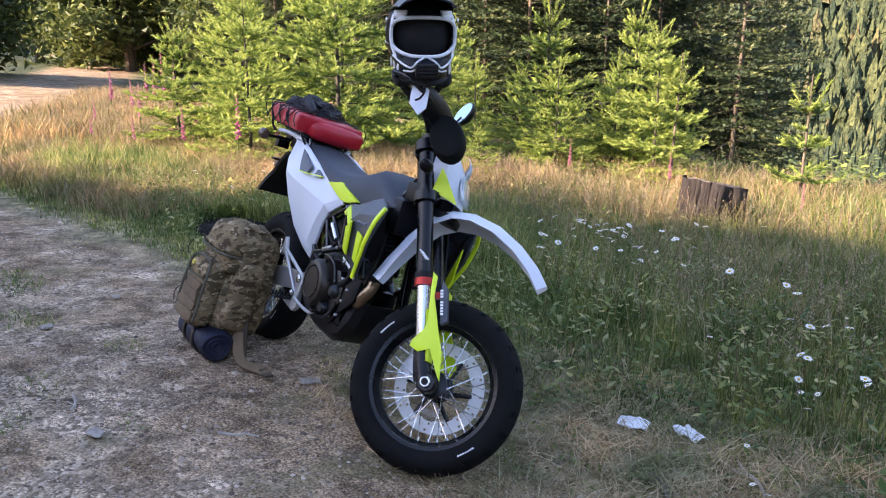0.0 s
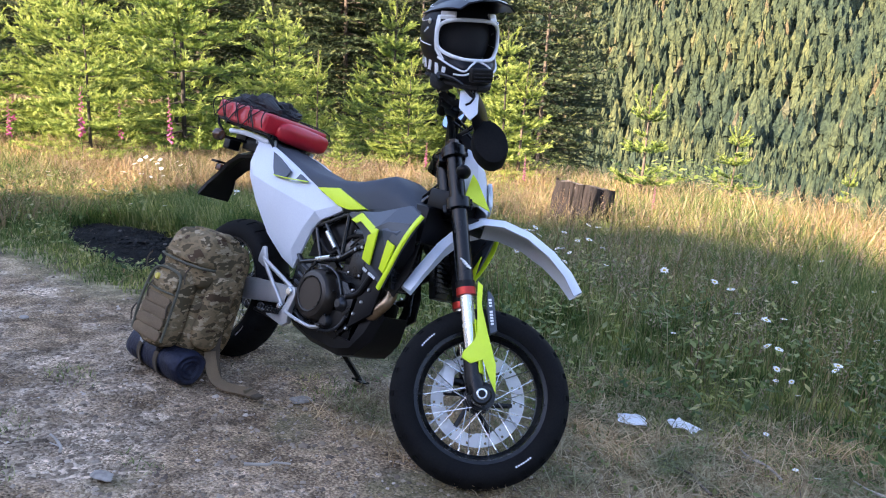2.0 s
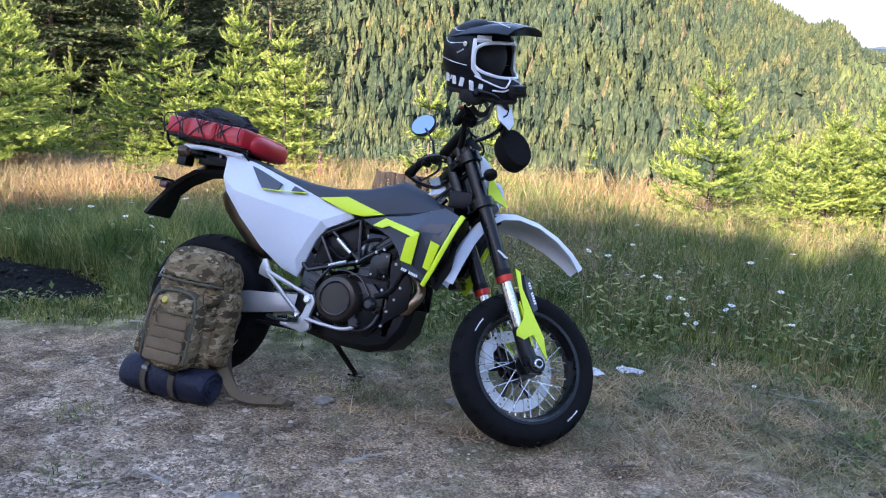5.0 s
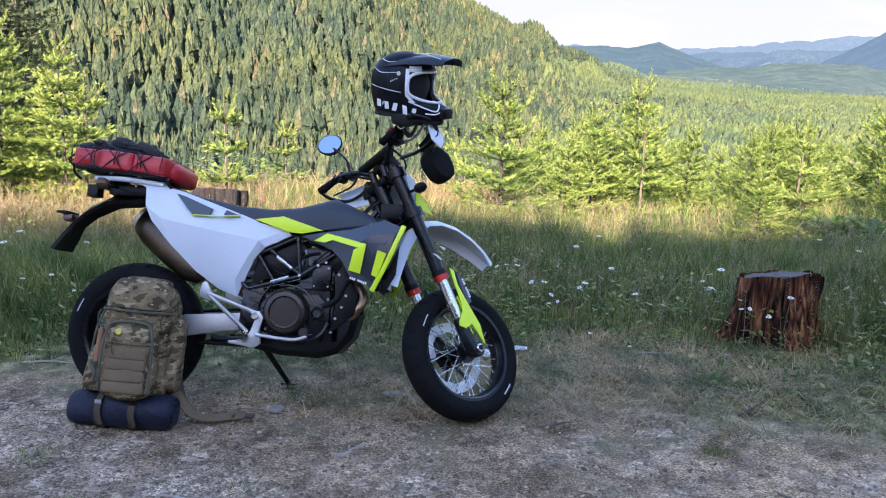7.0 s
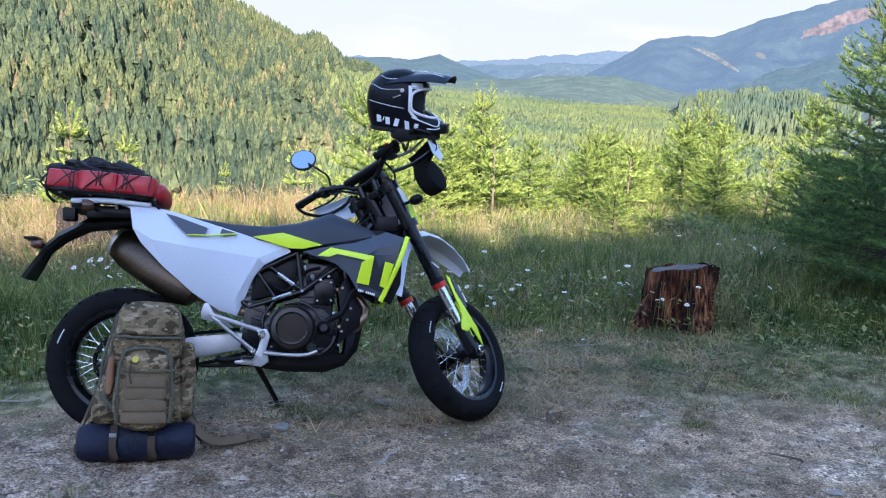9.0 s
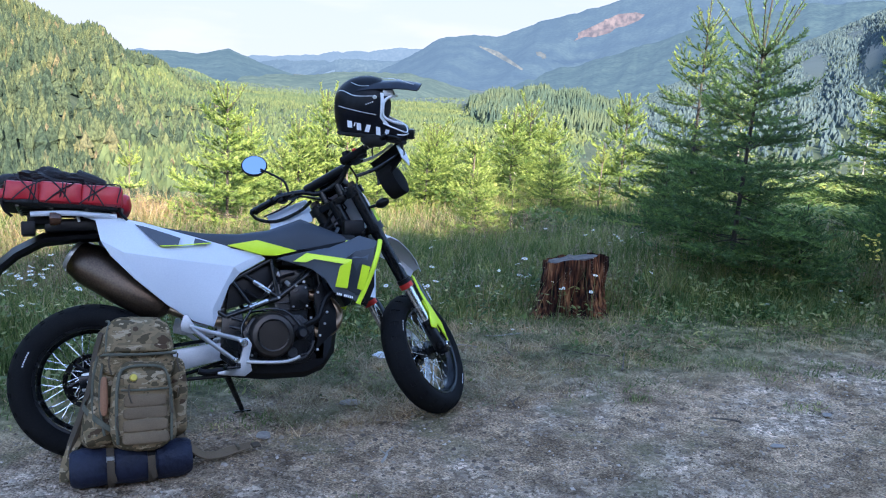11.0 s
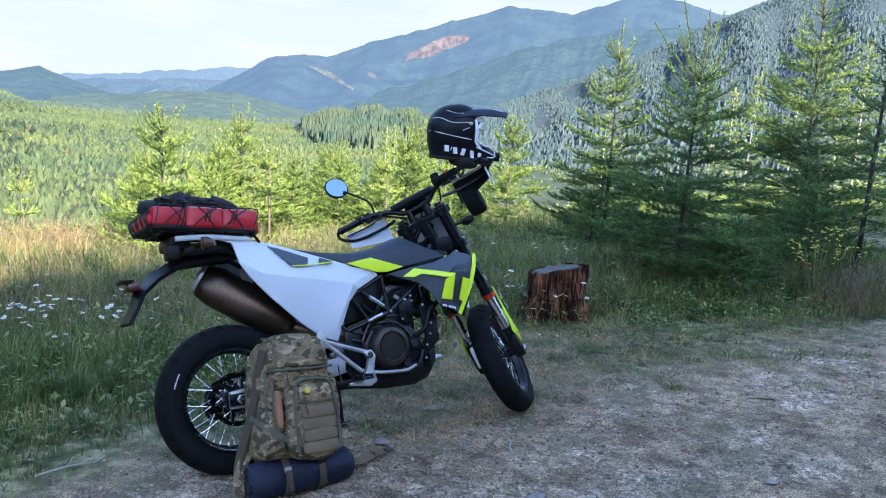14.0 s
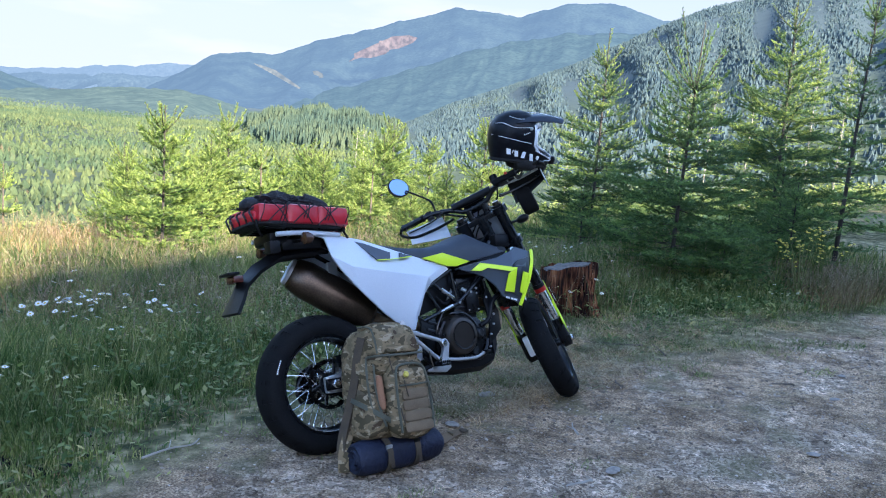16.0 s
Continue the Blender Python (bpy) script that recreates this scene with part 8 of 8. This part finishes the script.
M_gravel = leaf("gravel_stones", ((0, (0.10, 0.072, 0.054)), (0.5, (0.25, 0.190, 0.14)), (0.92, (0.38, 0.30, 0.23)), (1, (0.56, 0.47, 0.39))), 0.0, 0.9, by_object=0.0)
bare = lambda x, y: 1 - smooth(-0.25, 0.3, y - verge(x))
v1, t1 = scatter_stones(1, 42000, (-3.4, 3.6), (-2.6, 0.6), (0.0025, 0.013), lambda x, y: bare(x, y) * (0.25 + 0.75 * (wobble(x, y, 2.2, 31) > -0.2)))
v2, t2 = scatter_stones(2, 9000, (-9, 7), (-3.2, 0.5), (0.004, 0.018), bare)
tagged(new("gravel", tri_mesh("gravel", np.concatenate([v1, v2]), np.concatenate([t1, t2 + len(v1)]), [M_gravel])), "loose grey gravel on the turnout", "gravel", kind="stuff")


def blades(seed, n, xr, yr, keep, tall, width, lean=0.35):
    """Curved grass blades; tall(x, y) gives their length."""
    rng = np.random.RandomState(seed)
    x, y = rng.uniform(*xr, n), rng.uniform(*yr, n)
    # tufts
    k = rng.randint(0, max(n // 14, 1), n)
    tx, ty = rng.uniform(*xr, max(n // 14, 1)), rng.uniform(*yr, max(n // 14, 1))
    tuft = rng.rand(n) < 0.6
    x = np.where(tuft, tx[k] + rng.randn(n) * 0.035, x)
    y = np.where(tuft, ty[k] + rng.randn(n) * 0.035, y)
    ok = rng.rand(n) < keep(x, y)
    x, y = x[ok], y[ok]
    n = len(x)
    h = tall(x, y) * (0.45 + 0.8 * rng.rand(n))
    w = width * (0.6 + 0.8 * rng.rand(n)) * (0.7 + 0.5 * np.hypot(x, y + 3) / 8)
    a, b = rng.rand(n) * 6.28, rng.rand(n) * 6.28
    d = h * lean * (0.3 + 1.2 * rng.rand(n))
    z = ground_z(x, y) - 0.01
    p = np.stack([x, y, z], 1)
    s = np.stack([np.cos(a) * w, np.sin(a) * w, np.zeros(n)], 1)
    o = np.stack([np.cos(b) * d, np.sin(b) * d, np.zeros(n)], 1)
    up = np.zeros((n, 3))
    up[:, 2] = 1
    mid = p + o * 0.32 + up * (h * 0.55)[:, None]
    tip = p + o + up * (h * (1 - 0.12 * rng.rand(n)))[:, None]
    V = np.stack([p - s, p + s, mid - s * 0.8, mid + s * 0.8, tip], 1).reshape(-1, 3)
    i = 5 * np.arange(n)[:, None]
    T = np.concatenate([np.concatenate([i, i + 1, i + 3], 1), np.concatenate([i, i + 3, i + 2], 1), np.concatenate([i + 2, i + 3, i + 4], 1)])
    return V, T, tip, h


def join(sets):
    V, T, n0 = [], [], 0
    for v, t in sets:
        V.append(v)
        T.append(t + n0)
        n0 += len(v)
    return np.concatenate(V), np.concatenate(T)


def trod(x, y):
    """Worn places: beside the bike and round the scraps of paper."""
    return np.clip(1 - 1.15 * np.exp(-(((x - 1.35) / 1.0) ** 2 + ((y - 0.75) / 0.55) ** 2)) - 0.9 * np.exp(-(((x + 0.1) / 1.1) ** 2 + ((y - 0.1) / 0.4) ** 2)), 0.05, 1)


PATCHES = ((-0.80, -0.64, 0.13), (-0.49, -1.0, 0.17), (0.02, -0.80, 0.10), (-0.18, -1.16, 0.12), (-2.10, -0.92, 0.30), (-1.39, -0.95, 0.20), (2.46, -0.72, 0.14), (-0.10, 0.12, 0.22), (0.65, 0.28, 0.25), (2.75, 0.0, 0.2), (1.75, -0.30, 0.10), (-1.5, -1.5, 0.15), (3.4, -0.5, 0.2), (-2.6, -1.4, 0.25))


def tufts_on_gravel(x, y):
    out = 0 * x
    for px, py, pr in PATCHES:
        out = np.maximum(out, np.exp(-(((x - px) / pr) ** 2 + ((y - py) / (pr * 0.6)) ** 2)))
    return out


def depth(x, y):
    """How far into the grass; the burnt place is bare."""
    burnt = np.exp(-(((x + 2.75) / 1.0) ** 2 + ((y - 0.70) / 0.42) ** 2) * 1.3)
    return y - verge(x) + 0.12 * wobble(x, y, 2.7, 41) - 6 * np.maximum(burnt - 0.35, 0)


green_len = lambda x, y: (0.045 + (0.30 - 0.06 * smooth(-1, -3, x)) * smooth(0.3, 2.0 - 0.9 * smooth(-1.5, -3, x), depth(x, y)) + 0.02 * smooth(2.5, 5, y)) * (0.5 + 0.5 * trod(x, y)) * (0.85 + 0.35 * wobble(x, y, 1.2, 51))
clear = lambda x, y: 1 - np.exp(-(((x - 0.845) / 0.07) ** 2 + ((y - 0.885) / 0.06) ** 2) ** 2) - np.exp(-(((x - 1.01) / 0.08) ** 2 + ((y - 1.02) / 0.05) ** 2) ** 2)
clumps = lambda x, y: wobble(x, y, 3.2, 71) + 0.6 * wobble(x, y, 8.5, 73)
sets = [blades(15, 90000, (-0.9, 6.0), (-0.7, 1.9), lambda x, y: 0.9 * clear(x, y) * smooth(-0.55, 0.25, depth(x, y)) * smooth(-0.25, 0.15, clumps(x, y) - 0.5 * (1 - trod(x, y))), lambda x, y: 0.020 + 0.035 * np.clip(clumps(x, y), 0, 1), 0.0024, 0.9)[:2],
        blades(14, 60000, (-6.5, -1.6), (-1.4, 1.9), lambda x, y: smooth(0.0, 0.4, depth(x, y)), lambda x, y: np.maximum(green_len(x, y), 0.05), 0.0036)[:2],
        blades(11, 110000, (-3.6, 4.6), (0.0, 4.2), lambda x, y: smooth(0.0, 0.55, depth(x, y)) * (0.25 + 0.75 * trod(x, y)), lambda x, y: np.maximum(green_len(x, y), 0.025), 0.0026)[:2],
        blades(12, 52000, (-8, 9), (-0.6, 8.5), lambda x, y: smooth(0.0, 0.6, depth(x, y)), lambda x, y: np.maximum(green_len(x, y), 0.04), 0.0045)[:2],
        blades(13, 60000, (-2.8, 4.2), (-2.0, 0.7), lambda x, y: 0.9 * (tufts_on_gravel(x, y) + 0.25 * wobble(x, y, 9, 81) > 0.38), lambda x, y: 0.02 + 0.035 * tufts_on_gravel(x, y), 0.0022, 0.8)[:2]]
V, T = join(sets)
tagged(new("grass", tri_mesh("grass", V, T, [M_grass])), "green rough grass along the turnout", "grass", kind="stuff")

dry_len = lambda x, y: (0.06 + 0.34 * smooth(0.6, 2.6, depth(x, y)) + 0.06 * smooth(3, 6, y)) * (0.8 + 0.4 * wobble(x, y, 1.1, 61))
gold = lambda x, y: (1 - 0.72 * smooth(0, 2.5, x)) * np.clip(0.28 + 0.72 * smooth(3.6, 6.2, y + 0.5 * wobble(x, y, 0.9, 62) - 2.2 * smooth(-1, 2, x)) + 0.9 * smooth(-3.2, -5.2, x), 0, 1)
d1 = blades(21, 46000, (-4, 5), (0.0, 4.6), lambda x, y: gold(x, y) * smooth(0.1, 0.8, depth(x, y)), lambda x, y: np.maximum(dry_len(x, y), 0.04), 0.0020, 0.45)
d2 = blades(22, 60000, (-9, 9), (-0.8, 9.0), lambda x, y: gold(x, y) * smooth(0.0, 0.6, depth(x, y)), lambda x, y: np.maximum(dry_len(x, y), 0.05), 0.0034, 0.45)
d3 = blades(23, 36000, (-19, -8), (-0.8, 6.0), lambda x, y: smooth(0.0, 0.6, depth(x, y)), lambda x, y: np.maximum(dry_len(x, y), 0.3) * 1.15, 0.006, 0.45)
d4 = blades(24, 64000, (-3.4, 5.4), (-1.2, 1.6), lambda x, y: 0.7 * smooth(-0.7, 0.25, depth(x, y)) * (1 - 0.6 * smooth(0.5, 1.0, depth(x, y))) * (0.3 + 0.7 * smooth(0.5, 1.3, x)) * smooth(-0.5, 0.3, wobble(x, y, 2.6, 77)), lambda x, y: 0.05 + 0 * x, 0.0020, 2.2)
d5 = blades(25, 62000, (-8.8, -3.6), (-1.2, 4.6), lambda x, y: gold(x, y) * smooth(0.15, 0.7, depth(x, y)), lambda x, y: np.maximum(dry_len(x, y), 0.18) * 1.1, 0.0042, 0.5)
d6 = blades(26, 34000, (0.0, 2.9), (-0.1, 1.7), lambda x, y: 0.9 * clear(x, y) * np.clip(1.05 - trod(x, y), 0, 1), lambda x, y: 0.06 + 0 * x, 0.0021, 2.4)
d7 = blades(27, 9000, (2.9, 6.2), (-0.1, 1.35), lambda x, y: smooth(0.15, 0.6, depth(x, y)) * smooth(-0.1, 0.5, wobble(x, y, 1.9, 64)), lambda x, y: 0.34 + 0.12 * wobble(x, y, 2.3, 65), 0.0022, 0.6)
d8 = blades(28, 5000, (-1.0, 5.0), (1.2, 5.6), lambda x, y: 0.8 * smooth(0.6, 1.4, depth(x, y)), lambda x, y: 0.42 + 0.10 * wobble(x, y, 1.7, 66), 0.0017, 0.35)
V, T = join([d[:2] for d in (d1, d2, d3, d5, d7, d8)])
tagged(new("dry_grass", tri_mesh("dry_grass", V, T, [M_straw])), "tall golden dry grass in the low sun", "grass", kind="stuff")


V, T = join([d[:2] for d in (d4, d6)])
tagged(new("dead_straw", tri_mesh("dead_straw", V, T, [M_straw_mat])), "pale matted dead straw on the trodden ground", "straw", kind="stuff")


def seed_heads(seed, tips, h, share):
    rng = np.random.RandomState(seed)
    pick = (rng.rand(len(tips)) < share) & (h > 0.22)
    p = tips[pick]
    n, m = len(p), 7
    s = np.linspace(0, 1, m)[None, :, None]
    dist = (0.7 + 0.5 * np.hypot(p[:, 0], p[:, 1] + 3) / 7)[:, None, None]
    base = p[:, None] - np.array((0, 0, 1.0)) * s * 0.11
    a = rng.rand(n, m) * 6.28
    out = np.stack([np.cos(a), np.sin(a), 0.5 + 0 * a], 2) * (0.012 + 0.016 * s) * dist
    w = np.stack([-np.sin(a), np.cos(a), 0 * a], 2) * 0.0035 * dist
    V = np.stack([base - w, base + w, base + out], 2).reshape(-1, 3)
    return V, np.arange(len(V)).reshape(-1, 3)


V, T = join([seed_heads(1, d1[2], d1[3], 0.22), seed_heads(2, d2[2], d2[3], 0.25), seed_heads(3, d3[2], d3[3], 0.25), seed_heads(4, d5[2], d5[3], 0.3), seed_heads(5, d7[2], d7[3], 0.3), seed_heads(6, d8[2], d8[3], 0.8)])
tagged(new("grass_seed_heads", tri_mesh("grass_seed_heads", V, T, [M_seed])), "reddish seed heads of the tall grass", "grass", kind="stuff")

# low leafy weeds among the grass
def weeds(seed, n, keep, size, lift):
    rng = np.random.RandomState(seed)
    k = rng.randint(0, n // 16, n)
    cx, cy = rng.uniform(-5, 6, n // 16), rng.uniform(0.2, 5.5, n // 16)
    x, y = cx[k] + rng.randn(n) * 0.07, cy[k] + rng.randn(n) * 0.07
    ok = rng.rand(n) < keep(x, y)
    x, y = x[ok], y[ok]
    n = len(x)
    a = rng.rand(n) * 6.28
    L = size * (0.5 + rng.rand(n))
    z = ground_z(x, y) + lift * rng.rand(n) * np.minimum(1, depth(x, y).clip(0.1) / 1.2)
    d = np.stack([np.cos(a) * L, np.sin(a) * L, L * (rng.rand(n) - 0.2)], 1)
    w = np.stack([-np.sin(a), np.cos(a), 0 * a], 1) * (L * 0.28)[:, None]
    p = np.stack([x, y, z], 1)
    V = np.stack([p, p + d * 0.5 + w, p + d, p + d * 0.5 - w], 1).reshape(-1, 3)
    i = 4 * np.arange(n)[:, None]
    return V, np.concatenate([np.concatenate([i, i + 1, i + 2], 1), np.concatenate([i, i + 2, i + 3], 1)])


V, T = join([weeds(6, 60000, lambda x, y: 0.75 * smooth(-0.25, 0.3, depth(x, y)) * np.clip(1.1 - trod(x, y), 0, 1) * clear(x, y), 0.022, 0.03), weeds(5, 48000, lambda x, y: smooth(0.1, 0.6, depth(x, y)) * trod(x, y), 0.036, 0.24)])
tagged(new("weeds", tri_mesh("weeds", V, T, [M_grass])), "low leafy weeds among the grass", "weeds", kind="stuff")

# bright low herbs on the sunny slope beyond the firs
M_herb = leaf("slope_herbs", ((0, (0.13, 0.19, 0.045)), (0.5, (0.24, 0.30, 0.075)), (1, (0.38, 0.42, 0.12))), 0.45, by_object=0.0, stand=0.5)


def herbs(seed, n, xr, yr, size, lift):
    rng = np.random.RandomState(seed)
    x, y = rng.uniform(*xr, n), rng.uniform(*yr, n)
    top = lift * (0.6 + 0.5 * wobble(x, y, 1.3, seed + 2)) * (0.4 + 0.9 * rng.rand(n))
    ok = (wobble(x, y, 0.8, seed + 3) > -0.5) & (top > 0)
    x, y, top = x[ok], y[ok], top[ok]
    n = len(x)
    a, L = rng.rand(n) * 6.28, size * (0.5 + rng.rand(n))
    p = np.stack([x, y, ground_z(x, y) + top], 1)
    d = np.stack([np.cos(a) * L, np.sin(a) * L, L * (rng.rand(n) - 0.35)], 1)
    w = np.stack([-np.sin(a), np.cos(a), 0 * a], 1) * (L * 0.3)[:, None]
    V = np.stack([p, p + d * 0.5 + w, p + d, p + d * 0.5 - w], 1).reshape(-1, 3)
    i = 4 * np.arange(n)[:, None]
    return V, np.concatenate([np.concatenate([i, i + 1, i + 2], 1), np.concatenate([i, i + 2, i + 3], 1)])


V, T = join([herbs(31, 42000, (4.5, 16), (4.6, 13), 0.085, 0.40), herbs(32, 26000, (12, 30), (2, 16), 0.13, 0.6), herbs(33, 22000, (-4, 8), (8.6, 16), 0.10, 0.5)])
tagged(new("slope_herbs", tri_mesh("slope_herbs", V, T, [M_herb])), "bright green low herbs on the sunny slope", "herbs", kind="stuff")

# charred debris beside the verge
v, t = scatter_stones(9, 9000, (-4.2, -1.4), (0.1, 1.5), (0.005, 0.022), lambda x, y: np.exp(-(((x + 2.75) / 0.95) ** 2 + ((y - 0.72) / 0.34) ** 2) * 1.5))
M_charcoal = leaf("charcoal", ((0, (0.003, 0.003, 0.003)), (0.8, (0.008, 0.008, 0.007)), (0.98, (0.018, 0.016, 0.015)), (1, (0.10, 0.09, 0.08))), 0.0, 0.85, by_object=0.0)
M_soot = surface("black_soot_earth", (0.004, 0.004, 0.004), (0.012, 0.011, 0.010), 0.95, scale=40, big=6, bump=0.8, dist=0.02, spec=0.1)
bm = bmesh.new()
bmesh.ops.create_grid(bm, x_segments=50, y_segments=30, size=1)
for q in bm.verts:
    x, y = -2.85 + q.co.x * 1.35, 0.72 + q.co.y * 0.52
    e = max(0.0, 1 - (q.co.x ** 2 + q.co.y ** 2) * (1.25 + 0.9 * noise.noise(Vector((x * 2.6, y * 2.6, 4.0)))))
    q.co = Vector((x, y, zat(x, y) - 0.03 + 0.065 * e ** 0.7 + 0.03 * e * noise.noise(Vector((x * 7, y * 7, 0)))))
pile = tagged(part("burnt_ground", bm, M_soot, None, sharp=80), "black low heap of charred earth beside the verge", "burnt ground")
v[:, 2] += 0.045 * np.exp(-(((v[:, 0] + 2.75) / 0.9) ** 2 + ((v[:, 1] - 0.72) / 0.36) ** 2))
tagged(new("charred_debris", tri_mesh("charred_debris", v, t, [M_charcoal])), "charred crumbs and cinders on the burnt ground", "charcoal", kind="stuff")

# ---- flowers ----
M_petal = leaf("daisy_petals", ((0, (0.72, 0.72, 0.70)), (1, (0.85, 0.85, 0.83))), 0.3)
M_eye = leaf("daisy_centre", ((0, (0.55, 0.36, 0.03)), (1, (0.66, 0.46, 0.05))), 0.1)
M_fox = leaf("foxglove_bells", ((0, (0.30, 0.05, 0.14)), (0.6, (0.46, 0.12, 0.26)), (1, (0.60, 0.30, 0.44))), 0.4)


def daisy(seed):
    rng = random.Random(seed)
    ob = thing("daisy", "white ox-eye daisy with a yellow centre in the grass", "flower", group="daisies")
    top = Vector((rng.uniform(-0.05, 0.05), rng.uniform(-0.05, 0.05), 0.34))
    part("stem", tube([(0, 0, -0.02), (top.x * 0.3, top.y * 0.3, 0.17), top], (0.0022, 0.0015), 5, k=3), M_grass, ob)
    face = Matrix.Translation(top) @ Euler((rng.uniform(-0.5, 0.7), rng.uniform(-0.4, 0.4), 0)).to_matrix().to_4x4()
    bm = bmesh.new()
    for i in range(14):
        a = 6.28319 * i / 14 + rng.uniform(-0.1, 0.1)
        d, w = Vector((math.cos(a), math.sin(a), 0)), Vector((-math.sin(a), math.cos(a), 0))
        L = 0.023 * rng.uniform(0.85, 1.1)
        pts = [d * 0.006 - w * 0.002, d * 0.006 + w * 0.002, d * L * 0.65 + w * 0.0042 + Vector((0, 0, 0.002)), d * L + Vector((0, 0, rng.uniform(-0.004, 0.002))), d * L * 0.65 - w * 0.0042 + Vector((0, 0, 0.002))]
        bm.faces.new([bm.verts.new(p) for p in pts])
    part("petals", turned(bm, face), M_petal, ob, "white petals")
    part("centre", turned(lathe(((0.0003, 0.004), (0.005, 0.003), (0.0075, 0.0), (0.0003, -0.001)), 10, m=Matrix.Rotation(radians(90), 4, "X")), face), M_eye, ob, "yellow centre")
    return ob


def foxglove(seed):
    rng = random.Random(seed)
    ob = thing("foxglove", "tall foxglove with pink bells in the dry grass", "flower", group="foxgloves")
    part("stem", tube([(0, 0, -0.03), (0.01, 0.01, 0.5), (0.02, -0.01, 1.0)], (0.007, 0.003), 6), M_grass, ob)
    for i in range(26):
        z = 0.50 + 0.48 * i / 26
        a = i * 2.4
        s = 0.034 * (1.15 - 0.8 * i / 26)
        bm = lathe(((0.12 * s, 0), (0.30 * s, 0.35 * s), (0.36 * s, 0.8 * s), (0.48 * s, 1.05 * s)), 7)
        bm.transform(Matrix.Translation((0.02 * z, 0, z)) @ Matrix.Rotation(a, 4, "Z") @ Matrix.Rotation(radians(-35), 4, "X"))
        part("bell", bm, M_fox, ob)
    return ob


def ragwort(seed):
    rng = random.Random(seed)
    ob = thing("yellow_weed", "branching weed with small yellow flower heads beside the firs", "flower", group="yellow weeds")
    for k in range(9):
        a = rng.uniform(0, 6.28)
        r, z = rng.uniform(0.02, 0.20), rng.uniform(0.28, 0.52)
        top = Vector((math.cos(a) * r, math.sin(a) * r, z))
        part("stem", tube([(0, 0, -0.02), top * 0.55 + Vector((0, 0, 0.04)), top], (0.0035, 0.0018), 5, k=3), M_grass, ob)
        for j in range(3):
            c = top + Vector((rng.uniform(-0.03, 0.03), rng.uniform(-0.03, 0.03), rng.uniform(-0.02, 0.02)))
            part("flower_head", lathe(((0.0005, 0.006), (0.007, 0.004), (0.010, 0.0), (0.0005, -0.003)), 8, m=Matrix.Translation(c) @ Matrix.Rotation(radians(90), 4, "X")), M_yellow_petal, ob, "yellow flower head")
    return ob


M_yellow_petal = leaf("yellow_petals", ((0, (0.58, 0.46, 0.05)), (1, (0.72, 0.60, 0.10))), 0.25)
weed = ragwort(4)
weed.matrix_world = place(5.02, 0.68, 0.4, 1.4, 0)
for x, y, turn, size in ((5.25, 0.58, 2.1, 0.95), (4.90, 0.86, 4.0, 0.85), (5.42, 0.78, 5.2, 1.0)):
    copy_thing(weed, place(x, y, turn, size, 0))

frng = random.Random(21)
DAISY_PATCH = (34, (-1.3, -0.4), (1.6, 2.9))
kinds = [daisy(k) for k in range(4)]
spots = []
for n, xr, yr in ((26, (-4.6, -2.6), (0.7, 2.0)), (18, (-2.4, -1.1), (0.9, 2.4)), (26, (0.2, 2.4), (1.4, 3.6)), (16, (1.2, 3.4), (0.5, 1.6)), (22, (2.4, 4.6), (1.2, 4.2)), (14, (-1.0, 1.2), (1.8, 4.0)), (8, (3.0, 5.5), (0.1, 0.8)), DAISY_PATCH):
    cx, cy = frng.uniform(*xr), frng.uniform(*yr)
    for i in range(n):
        x, y = frng.uniform(*xr), frng.uniform(*yr)
        if frng.random() < 0.4:
            x, y = cx + frng.gauss(0, 0.12), cy + frng.gauss(0, 0.12)
        spots.append((x, y))
for i, (x, y) in enumerate(spots):
    d = y - float(verge(x))
    s = (0.42 + 0.60 * min(1, max(d, 0) / 1.6)) * frng.uniform(0.7, 1.15)
    m = place(x, y, frng.random() * 6.28, s, 0)
    if i < len(kinds):
        kinds[i].matrix_world = m
    else:
        k = kinds[i % len(kinds)]
        copy_thing(k, m @ Matrix.Diagonal([1 / c for c in k.scale] + [1]))
fox = [foxglove(k) for k in range(2)]
FOX = ((-8.5, 1.35, 0.85), (-7.5, 1.75, 0.8), (-6.3, 1.25, 0.75), (-5.4, 1.55, 0.95), (-10.0, 1.6, 0.9), (-10.6, 1.95, 1.1), (-11.0, 2.2, 1.2), (-11.6, 2.5, 1.3), (-12.4, 2.9, 1.2), (-4.4, 5.2, 0.6), (-3.3, 5.7, 0.6), (-7.0, 0.9, 0.6), (-5.9, 2.2, 0.8), (-9.2, 0.9, 0.6), (-1.6, 5.6, 0.5), (-5.1, 2.3, 0.9), (-7.9, 0.6, 0.5), (-10.9, 1.5, 1.0))
for i, (x, y, h) in enumerate(FOX):
    m = place(x, y, frng.random() * 6.28, h, 0)
    if i < 2:
        fox[i].matrix_world = m
    else:
        k = fox[i % 2]
        copy_thing(k, m @ Matrix.Diagonal([1 / c for c in k.scale] + [1]))
